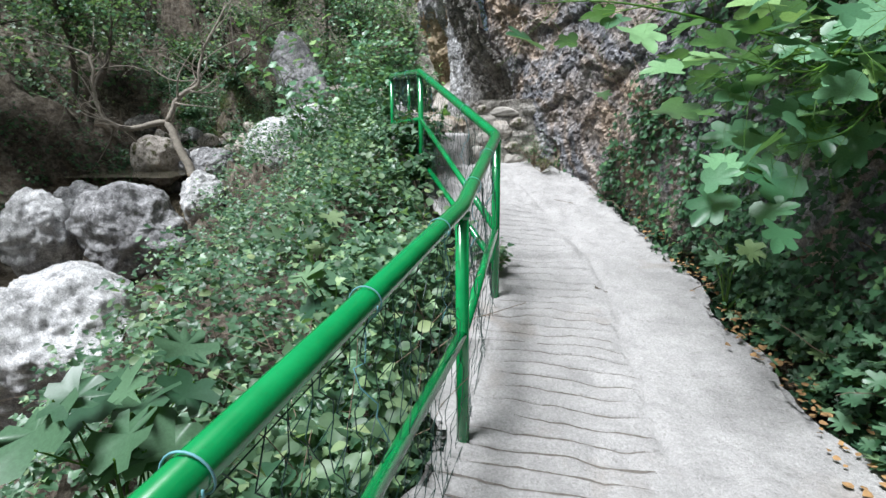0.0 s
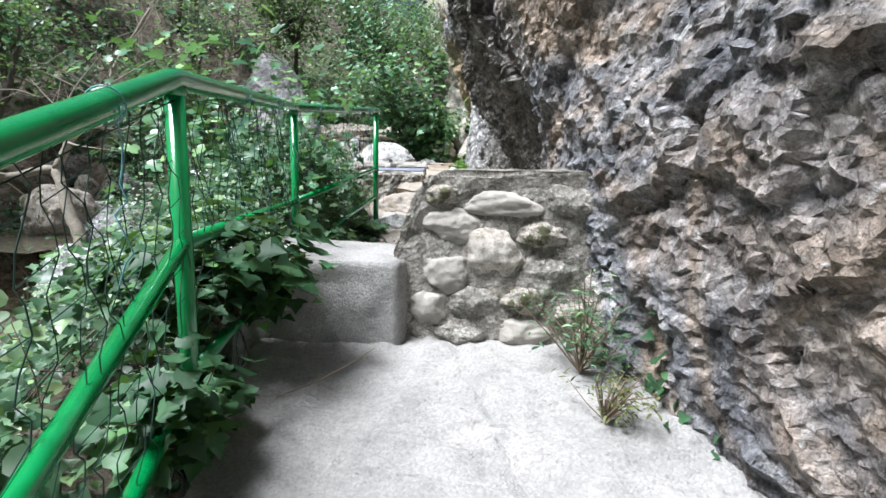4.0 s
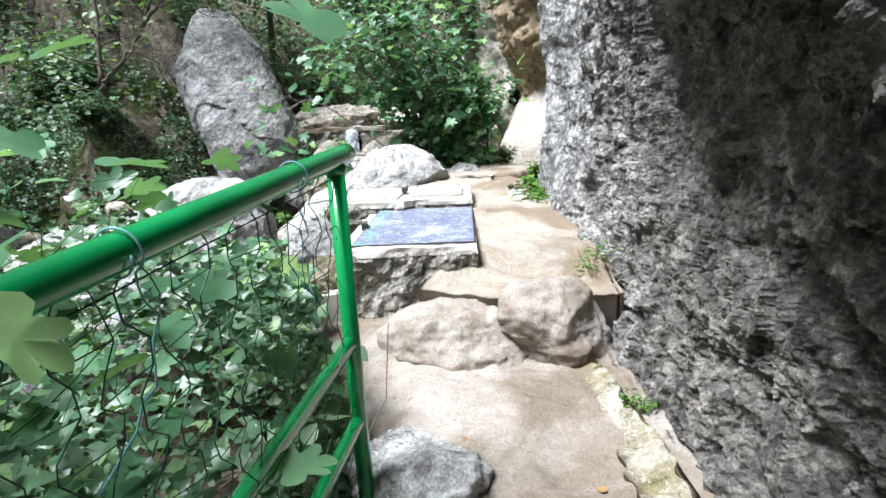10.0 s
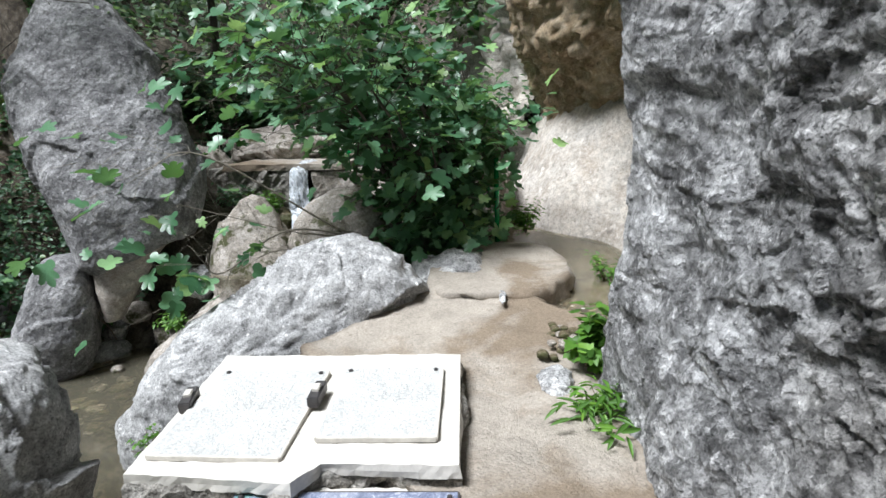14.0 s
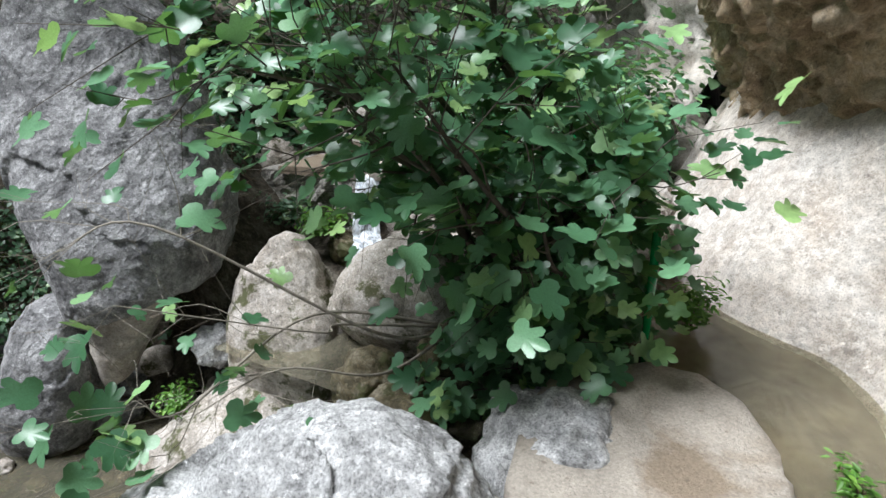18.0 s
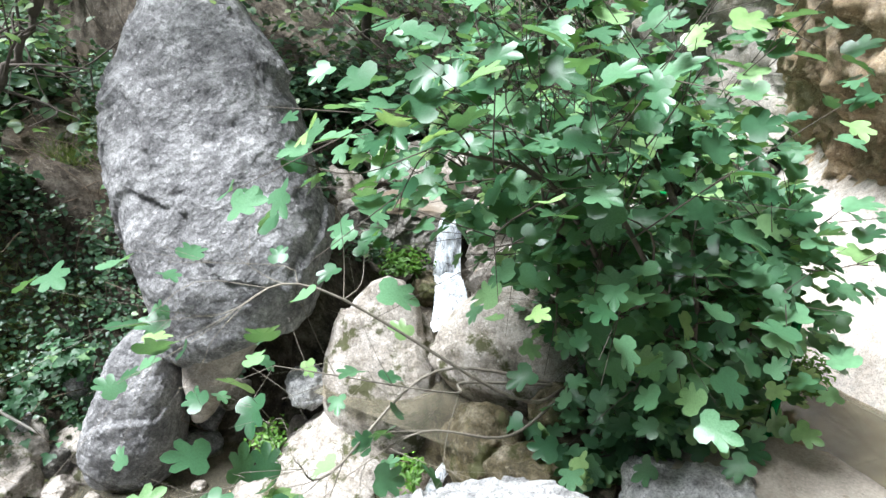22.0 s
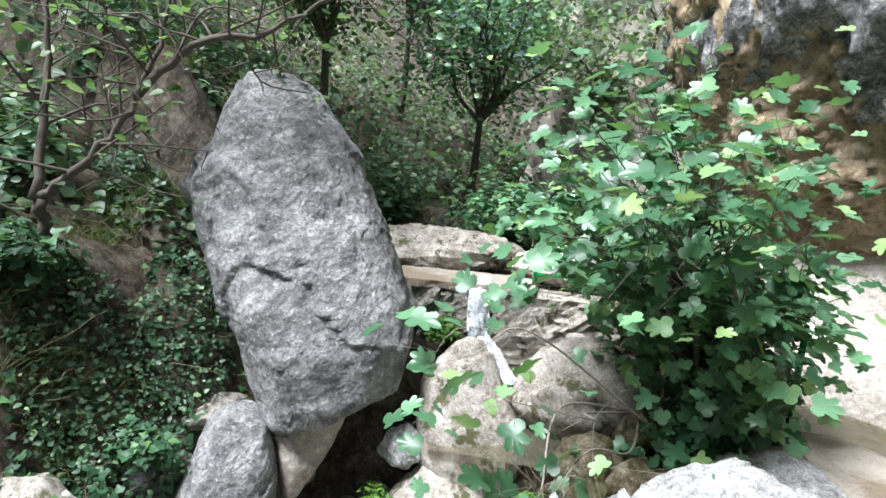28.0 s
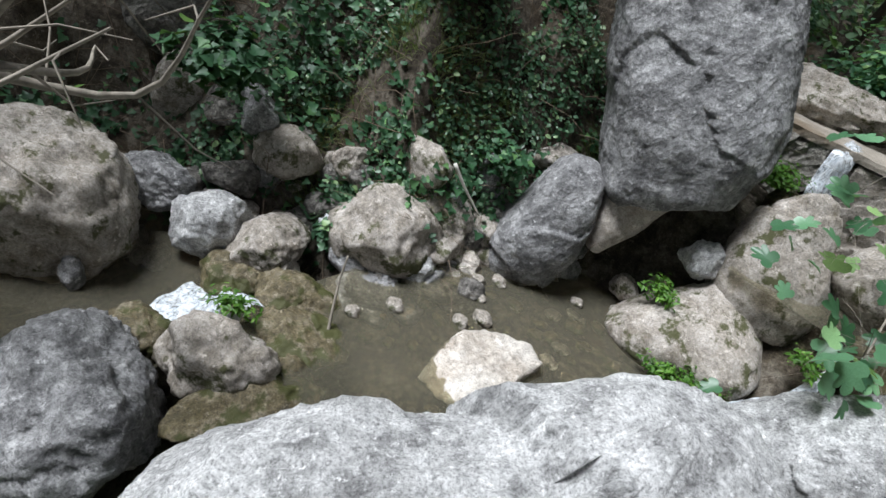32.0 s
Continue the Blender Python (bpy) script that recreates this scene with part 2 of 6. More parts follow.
def rock_material(name, dark, mid, light, ochre, ochre_at=0.62, scale=1.0, moss=0.0, bumpy=1.0, rough=0.88, chip=0.0, shade_zone=None):
    def build(nt, b, out):
        v = coords(nt)
        big = nz(nt, v, 1.1 * scale, 6, 0.65, 0.4)
        med = nz(nt, v, 5.0 * scale, 8, 0.72, 0.05)
        fine = nz(nt, v, 34.0 * scale, 6, 0.75)
        base = ramp(nt, med, [(0.34, dark), (0.48, mid), (0.62, light)])
        tone = ramp(nt, big, [(0.3, grey(0.62)), (0.7, grey(1.12))])
        c = mixc(nt, 1.0, base, tone, "MULTIPLY")
        oc = ramp(nt, nz(nt, v, 0.8 * scale, 5, 0.6, 1.0), [(ochre_at, grey(0)), (min(ochre_at + 0.14, 0.99), grey(0.85))])
        c = mixc(nt, oc, c, ochre)
        lich = ramp(nt, nz(nt, v, 16 * scale, 4, 0.75), [(0.57, grey(0)), (0.67, grey(0.7))])
        c = mixc(nt, lich, c, tuple(min(1, x * 1.25) for x in light))
        spk = ramp(nt, fine, [(0.38, grey(0.72)), (0.6, grey(1.12))])
        c = mixc(nt, 1.0, c, ramp(nt, nz(nt, v, 21 * scale, 6, 0.75, 0.1), [(0.34, grey(0.62)), (0.45, grey(1.0))]), "MULTIPLY")
        c = mixc(nt, 1.0, c, spk, "MULTIPLY")
        grain = nz(nt, v, 95.0, 5, 0.7)
        c = mixc(nt, 1.0, c, ramp(nt, grain, [(0.36, grey(0.6)), (0.47, grey(1.0)), (0.66, grey(1.12))]), "MULTIPLY")
        if chip > 0:
            wv = nd(nt, "VectorMath", {0: nz(nt, v, 9 * scale, 4, 0.7), 1: (0.13, 0.1, 0.12), 2: v}, operation="MULTIPLY_ADD").outputs[0]
            cells = [nd(nt, "TexVoronoi", {"Vector": wv, "Scale": s * scale, "Randomness": 1.0}) for s in (13, 31)]
            for vo in cells:
                c = mixc(nt, 1.0, c, ramp(nt, vo.outputs["Color"], [(0.2, grey(1 - 0.5 * chip)), (0.8, grey(1 + 0.24 * chip))]), "MULTIPLY")
        # browner rock tone at low y, with the overhang's shade put into the colour
        if shade_zone:
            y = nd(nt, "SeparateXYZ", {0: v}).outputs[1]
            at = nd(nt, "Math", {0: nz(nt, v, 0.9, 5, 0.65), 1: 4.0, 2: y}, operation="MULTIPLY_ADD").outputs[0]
            shade_mask = nd(nt, "MapRange", {"Value": at, "From Min": shade_zone[0], "From Max": shade_zone[1], "To Min": 1.0, "To Max": 0.0}).outputs[0]
            c = mixc(nt, shade_mask, c, mixc(nt, 1.0, c, shade_zone[2], "MULTIPLY"))
        if moss > 0:
            mm = ramp(nt, nz(nt, v, 3.2 * scale, 5, 0.7), [(1 - moss, grey(0)), (1.06 - moss, grey(0.9))])
            c = mixc(nt, mm, c, (0.055, 0.06, 0.018))
        nt.links.new(c, b.inputs["Base Color"])
        b.inputs["Roughness"].default_value = rough
        b.inputs["Specular IOR Level"].default_value = 0.25
        pit = ramp(nt, nz(nt, v, 21 * scale, 6, 0.75, 0.1), [(0.36, grey(0.0)), (0.44, grey(1.0))])
        n0 = nd(nt, "Bump", {"Height": pit, "Strength": 0.35 * bumpy, "Distance": 0.012})
        h = nz(nt, v, 8 * scale, 13, 0.78, 0.0)
        n1 = nd(nt, "Bump", {"Height": h, "Strength": 0.45 * bumpy, "Distance": 0.03, "Normal": n0.outputs[0]})
        n2 = nd(nt, "Bump", {"Height": nz(nt, v, 27 * scale, 10, 0.8, 0.0), "Strength": 0.45 * bumpy, "Distance": 0.022, "Normal": n1.outputs[0]})
        last = n2
        if chip > 0:
            for vo, far in zip(cells, (0.05, 0.022)):
                last = nd(nt, "Bump", {"Height": vo.outputs["Distance"], "Strength": chip, "Distance": far, "Normal": last.outputs[0]})
        bump(nt, b, grain, 0.7 * bumpy, 0.008, last.outputs[0])
    return material(name, build)


# colour darkened along the overhanging stretch to imitate its shade
M_CLIFF = rock_material("cliff_limestone", (0.15, 0.147, 0.146), (0.46, 0.456, 0.452), (0.7, 0.695, 0.69), (0.5, 0.44, 0.36), 0.66, bumpy=1.6, chip=0.7, shade_zone=(6.2, 8.2, (0.6, 0.565, 0.52)))
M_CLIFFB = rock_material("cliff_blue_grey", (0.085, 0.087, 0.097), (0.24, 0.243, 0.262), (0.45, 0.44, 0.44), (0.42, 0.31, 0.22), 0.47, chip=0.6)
M_OCHRE = rock_material("ochre_rock", (0.26, 0.18, 0.11), (0.44, 0.33, 0.21), (0.56, 0.46, 0.34), (0.36, 0.25, 0.14), 0.55, 0.8, 0.0, 0.7)
M_PALE = rock_material("pale_smooth_rock", (0.42, 0.36, 0.30), (0.54, 0.485, 0.425), (0.62, 0.575, 0.52), (0.48, 0.39, 0.30), 0.6, 0.6, 0.0, 0.45)
M_BOULDER = rock_material("white_boulder", (0.25, 0.247, 0.245), (0.52, 0.517, 0.51), (0.76, 0.755, 0.745), (0.54, 0.49, 0.43), 0.72, 1.4, 0.0, 1.2)
M_TALL = rock_material("grey_boulder", (0.16, 0.157, 0.16), (0.31, 0.306, 0.307), (0.5, 0.495, 0.493), (0.34, 0.29, 0.25), 0.64, 1.2, 0.0, 1.0, chip=0.35)
M_STREAM = rock_material("stream_boulder", (0.2, 0.17, 0.13), (0.42, 0.375, 0.325), (0.58, 0.53, 0.48), (0.34, 0.28, 0.19), 0.6, 1.3, 0.45, 0.9)
M_WETROCK = rock_material("mossy_wet_rock", (0.07, 0.06, 0.035), (0.16, 0.13, 0.075), (0.30, 0.26, 0.19), (0.12, 0.1, 0.04), 0.5, 1.4, 0.5, 0.8, 0.45)
M_BANK = rock_material("earthy_bank", (0.022, 0.018, 0.013), (0.085, 0.068, 0.05), (0.2, 0.175, 0.14), (0.07, 0.05, 0.03), 0.55, 1.2, 0.3, 1.2, 0.95)


def concrete_build(pale, dirt, wet):
    def build(nt, b, out):
        v = coords(nt)
        med = nz(nt, v, 4.5, 7, 0.65, 0.3)
        big = nz(nt, v, 1.3, 5, 0.6, 0.6)
        fine = nz(nt, v, 90, 4, 0.7)
        c = ramp(nt, med, [(0.3, tuple(x * 0.78 for x in pale)), (0.6, pale)])
        c = mixc(nt, ramp(nt, big, [(dirt, grey(0)), (dirt + 0.12, grey(1))]), c, wet)
        c = mixc(nt, ramp(nt, nz(nt, v, 26, 3, 0.5), [(0.66, grey(0)), (0.72, grey(0.5))]), c, tuple(x * 0.6 for x in wet))
        c = mixc(nt, 1.0, c, ramp(nt, fine, [(0.3, grey(0.8)), (0.65, grey(1.06))]), "MULTIPLY")
        nt.links.new(c, b.inputs["Base Color"])
        b.inputs["Roughness"].default_value = 0.86
        b.inputs["Specular IOR Level"].default_value = 0.2
        grit = nd(nt, "TexVoronoi", {"Vector": v, "Scale": 95.0})
        c = mixc(nt, 1.0, c, ramp(nt, grit.outputs["Color"], [(0.15, grey(0.88)), (0.7, grey(1.06))]), "MULTIPLY")
        nt.links.new(c, b.inputs["Base Color"])
        n0 = nd(nt, "Bump", {"Height": grit.outputs["Distance"], "Strength": 0.3, "Distance": -0.008})
        n1 = nd(nt, "Bump", {"Height": nz(nt, v, 22, 10, 0.75), "Strength": 0.7, "Distance": 0.02, "Normal": n0.outputs[0]})
        bump(nt, b, fine, 0.7, 0.006, n1.outputs[0])
    return build


M_RAMP = material("pale_rough_concrete", concrete_build((0.38, 0.368, 0.355), 0.58, (0.30, 0.275, 0.25)))
M_PATH = material("dusty_concrete_path", concrete_build((0.38, 0.34, 0.30), 0.47, (0.21, 0.17, 0.13)))
M_LEDGE = material("sandy_concrete", concrete_build((0.40, 0.355, 0.30), 0.46, (0.235, 0.185, 0.135)))
M_KERB = rock_material("mossy_cement", (0.22, 0.2, 0.16), (0.34, 0.31, 0.26), (0.46, 0.43, 0.38), (0.16, 0.13, 0.05), 0.5, 1.6, 0.42, 0.5)
M_SLABW = material("white_cover_plate", concrete_build((0.6, 0.6, 0.58), 0.64, (0.44, 0.43, 0.41)))


def slab_build(nt, b, out):
    v = coords(nt)
    c = ramp(nt, nz(nt, v, 26, 8, 0.8, 1.0), [(0.42, (0.105, 0.125, 0.19)), (0.53, (0.2, 0.23, 0.32)), (0.62, (0.5, 0.52, 0.58))])
    c = mixc(nt, ramp(nt, nz(nt, v, 2.2, 5, 0.7, 0.5), [(0.5, grey(0)), (0.64, grey(0.5))]), c, (0.6, 0.62, 0.66))
    sx = nd(nt, "SeparateXYZ", {0: nd(nt, "TexCoord").outputs["Object"]})
    edge = nd(nt, "MapRange", {0: sx.outputs[0], 1: -0.27, 2: -0.31}).outputs[0]
    edge2 = nd(nt, "Math", {0: edge, 1: ramp(nt, nz(nt, v, 9, 5, 0.7), [(0.45, grey(0)), (0.58, grey(0.7))])}, operation="MULTIPLY").outputs[0]
    c = mixc(nt, edge2, c, (0.16, 0.42, 0.33))
    nt.links.new(c, b.inputs["Base Color"])
    b.inputs["Roughness"].default_value = 0.42
    b.inputs["Metallic"].default_value = 0.15
    bump(nt, b, nz(nt, v, 60, 6, 0.7), 0.3, 0.003)


M_SLAB = material("flaking_blue_grey_plate", slab_build)


def paint_build(nt, b, out):
    v = coords(nt)
    c = ramp(nt, nz(nt, v, 7, 6, 0.7), [(0.3, (0.0, 0.17, 0.042)), (0.7, (0.002, 0.24, 0.065))])
    c = mixc(nt, ramp(nt, nz(nt, v, 60, 5, 0.7), [(0.66, grey(0)), (0.74, grey(0.5))]), c, (0.02, 0.08, 0.04))
    nt.links.new(c, b.inputs["Base Color"])
    b.inputs["Roughness"].default_value = 0.22
    b.inputs["Coat Weight"].default_value = 0.6
    b.inputs["Coat Roughness"].default_value = 0.08
    bump(nt, b, nz(nt, v, 45, 5, 0.6), 0.12, 0.002)


M_GREEN = material("glossy_green_paint", paint_build)


def plain(name, col, rough=0.7, var=0.25, scale=12.0, metal=0.0, spec=0.3, bumps=0.3, bscale=40, bdist=0.004):
    def build(nt, b, out):
        v = coords(nt)
        c = ramp(nt, nz(nt, v, scale, 6, 0.7), [(0.3, tuple(x * (1 - var) for x in col)), (0.7, tuple(min(1, x * (1 + var)) for x in col))])
        nt.links.new(c, b.inputs["Base Color"])
        b.inputs["Roughness"].default_value = rough
        b.inputs["Metallic"].default_value = metal
        b.inputs["Specular IOR Level"].default_value = spec
        bump(nt, b, nz(nt, v, bscale, 5, 0.7), bumps, bdist)
    return material(name, build)


M_WIRE = plain("dark_coated_wire", (0.012, 0.035, 0.028), 0.5)
M_TIE = plain("pale_blue_wire", (0.12, 0.3, 0.33), 0.45)
M_BARK = plain("pale_grey_bark", (0.26, 0.23, 0.19), 0.9, 0.35, 20, bumps=0.6)
M_BARKD = plain("dark_bark", (0.1, 0.085, 0.07), 0.9, 0.35, 20, bumps=0.6)
M_TWIG = plain("dry_stem", (0.16, 0.12, 0.085), 0.9, 0.4, 30)
# dark tone of the strips that imitate shade in the ramp's grooves
M_GROOVE = plain("groove_dirt", (0.13, 0.115, 0.1), 0.95, 0.4, 40, bumps=0.6, bscale=120, bdist=0.004)
M_TANK = rock_material("rough_cast_concrete", (0.17, 0.155, 0.13), (0.36, 0.335, 0.295), (0.5, 0.475, 0.43), (0.27, 0.22, 0.15), 0.6, 1.5, 0.16, 0.9, chip=0.4)
M_MORTAR = plain("grey_mortar", (0.36, 0.335, 0.3), 0.92, 0.25, 9, bumps=0.7, bscale=28, bdist=0.012)
M_MUD = plain("stream_bed", (0.16, 0.135, 0.095), 0.8, 0.45, 6, bumps=0.5, bscale=15, bdist=0.02)
M_DARKM = plain("dark_metal", (0.09, 0.085, 0.085), 0.5, 0.3, 20, 0.6)
M_PIPE = plain("weathered_pipe", (0.55, 0.52, 0.47), 0.7, 0.2, 14)
M_DRY = plain("fallen_leaf", (0.27, 0.16, 0.07), 0.8, 0.45, 18)
M_WHITE = plain("white_litter", (0.75, 0.78, 0.8), 0.5, 0.1, 10)


def leaf_material(name, dark, light, back, rough=0.5, trans=0.35):
    def build(nt, b, out):
        g = nd(nt, "NewGeometry")
        oi = nd(nt, "ObjectInfo")
        r = nd(nt, "Math", {0: g.outputs["Random Per Island"], 1: oi.outputs["Random"]}, operation="ADD")
        r = nd(nt, "Math", {0: r.outputs[0]}, operation="FRACT").outputs[0]
        c = ramp(nt, r, [(0.0, dark), (0.55, tuple((a + d) / 2 for a, d in zip(dark, light))), (0.85, light), (1.0, back)])
        v = coords(nt)
        c = mixc(nt, 1.0, c, ramp(nt, nz(nt, v, 22, 4, 0.6), [(0.3, grey(0.78)), (0.7, grey(1.15))]), "MULTIPLY")
        nt.links.new(c, b.inputs["Base Color"])
        b.inputs["Roughness"].default_value = rough
        b.inputs["Specular IOR Level"].default_value = 0.45
        t = nd(nt, "BsdfTranslucent", {"Color": mixc(nt, 0.5, c, (0.16, 0.3, 0.02))})
        mx = nd(nt, "MixShader", {0: trans, 1: b.outputs[0], 2: t.outputs[0]})
        nt.links.new(mx.outputs[0], out.inputs[0])
    return material(name, build)


M_IVY = leaf_material("ivy_leaf", (0.014, 0.052, 0.022), (0.048, 0.135, 0.058), (0.12, 0.25, 0.085), 0.55, 0.2)
M_BRAMBLE = leaf_material("bramble_leaf", (0.028, 0.08, 0.042), (0.125, 0.235, 0.13), (0.28, 0.41, 0.19), 0.4, 0.28)
M_FIG = leaf_material("fig_leaf", (0.035, 0.115, 0.055), (0.165, 0.35, 0.19), (0.36, 0.55, 0.21), 0.36, 0.36)
M_TREE = leaf_material("tree_leaf", (0.05, 0.105, 0.058), (0.21, 0.325, 0.18), (0.39, 0.49, 0.24), 0.45, 0.5)
M_FERN = leaf_material("fern_frond", (0.05, 0.13, 0.02), (0.1, 0.24, 0.03), (0.17, 0.33, 0.05), 0.5, 0.35)
M_GRASS = leaf_material("grass_blade", (0.08, 0.1, 0.03), (0.14, 0.16, 0.06), (0.28, 0.24, 0.12), 0.6, 0.3)


def water_build(nt, b, out):
    v = coords(nt, (1, 1, 1))
    b.inputs["Base Color"].default_value = (0.74, 0.68, 0.5, 1)
    b.inputs["Roughness"].default_value = 0.03
    b.inputs["IOR"].default_value = 1.33
    b.inputs["Transmission Weight"].default_value = 0.92
    bump(nt, b, nz(nt, v, 7, 3, 0.5, 0.5), 0.12, 0.02)


M_WATER = material("shallow_water", water_build)


def foam_build(nt, b, out):
    v = coords(nt, (1, 1, 0.25))
    f = ramp(nt, nz(nt, v, 28, 6, 0.7, 1.0), [(0.35, (0.62, 0.7, 0.78)), (0.55, (0.88, 0.92, 0.96))])
    nt.links.new(f, b.inputs["Base Color"])
    nt.links.new(ramp(nt, nz(nt, v, 24, 6, 0.7, 1.0), [(0.34, grey(0.15)), (0.6, grey(0.9))]), b.inputs["Alpha"])
    b.inputs["Roughness"].default_value = 0.2
    bump(nt, b, nz(nt, v, 18, 4, 0.6), 0.15, 0.008)


M_FOAM = material("white_water", foam_build)
# ---------------------------------------------------------------- ground
CREEK = np.array([(-1.05, 10.3, 2.9), (-0.5, 9.4, 2.65), (-0.1, 8.75, 2.45), (-0.4, 8.1, 2.0), (-0.95, 7.6, 1.7), (-1.6, 7.3, 1.65), (-1.75, 6.6, 1.65), (-2.4, 5.6, 1.6), (-3.4, 5.3, 1.3), (-4.2, 4.6, 0.9), (-4.4, 2.0, 0.3), (-3.6, -2.0, -0.5), (-3.0, -8.0, -1.2), (-3.0, -20.0, -2.5)])
EDGE = np.array([(3.2, -20.0, 1.0), (3.35, -8.0, 1.15), (3.5, -5.0, 1.28), (3.6, -3.2, 1.55), (2.75, -1.0, 2.0), (2.35, 0.4, 2.3), (2.2, 1.4, 2.2), (2.05, 2.6, 2.2), (1.75, 3.6, 2.25), (1.2, 4.4, 2.35), (0.35, 4.9, 2.4), (0.1, 6.0, 2.4), (0.6, 7.4, 2.55), (0.9, 8.6, 2.7), (1.0, 9.6, 2.8)])


def nearest(line, x, y):
    """Distance to a polyline, the height there, and the side (1: to its left as it runs)."""
    best = np.full(x.shape, 1e9)
    z = np.zeros(x.shape)
    side = np.zeros(x.shape)
    for a, b in zip(line, line[1:]):
        d = b[:2] - a[:2]
        t = np.clip(((x - a[0]) * d[0] + (y - a[1]) * d[1]) / (d @ d), 0, 1)
        dx, dy = x - a[0] - t * d[0], y - a[1] - t * d[1]
        q = np.hypot(dx, dy)
        m = q < best
        best = np.where(m, q, best)
        z = np.where(m, a[2] + t * (b[2] - a[2]), z)
        side = np.where(m, np.sign(d[0] * dy - d[1] * dx), side)
    return best, z, side


def smooth(t):
    t = np.clip(t, 0, 1)
    return t * t * (3 - 2 * t)


def ground_height(x, y, rough=True):
    dc, bed, sc = nearest(CREEK, x, y)
    dp, pz, sp = nearest(EDGE, x, y)
    width = 0.9
    w = dp / (dp + np.maximum(dc - width, 0) + 1e-6)
    right = np.where(sp < 0, pz - 0.35, pz - 0.12 - (pz - bed) * smooth(w))
    d = np.maximum(dc - width, 0)
    left = bed + 1.25 * np.minimum(d, 1.6) + 0.62 * np.clip(d - 1.6, 0, 30) + 0.1 * np.maximum(d - 31, 0)
    h = np.where(sc < 0, left, right)
    up = 3.28 + 0.12 * np.maximum(y - 10.5, 0) + 0.5 * np.maximum(np.abs(x + 0.6) - 1.6, 0)
    h = np.where(y > 9.95, h + (up - h) * smooth((y - 10.05) / 0.35) * smooth((1.1 - x) / 0.3), h)
    far = np.maximum(x - 6, 0)
    h = h + 0.9 * far * smooth((x - 6) / 3)
    if rough:
        p = np.stack([x.ravel(), y.ravel(), 0 * x.ravel()], 1)
        amp = 0.22 * smooth((dc.ravel() - 0.9) / 1.5) * smooth((dp.ravel() - 0.1) / 0.8) + 0.03
        h = h + (amp * (fbm(p * 1.3, 5, 0.55, 3) + 1.1 * facets(p * 1.7, 5))).reshape(x.shape)
    return h


gx = np.concatenate([np.linspace(-220, -16, 22), np.arange(-15, 4.6, 0.13), np.linspace(5, 16, 16), np.linspace(20, 220, 16)])
gy = np.concatenate([np.linspace(-220, -16, 18), np.arange(-15, 13, 0.13), np.linspace(13.5, 30, 24), np.linspace(36, 240, 18)])
GX, GY = np.meshgrid(gx, gy, indexing="ij")
GZ = ground_height(GX, GY)
ground = put("ground", mesh_of("ground", np.stack([GX, GY, GZ], -1).reshape(-1, 3), grid_faces(len(gx), len(gy))[:, ::-1], True), M_BANK)
tagged(ground, "brown earthy ravine slope with stones and roots", "ground", kind="structure")

# ---------------------------------------------------------------- cliff on the right
HEIGHTS = (0.0, 0.5, 1.0, 1.6, 2.4, 3.5, 8.0)


def base_z(y):
    return np.interp(y, (-20, -8, -5, -2.7, -1.2, 0, 1, 3, 4.2, 5, 6.2, 8, 14), (0.7, 0.95, 1.1, 1.4, 1.85, 2.1, 2.1, 2.1, 2.2, 2.45, 2.7, 2.6, 2.6))


CLIFFS = {}


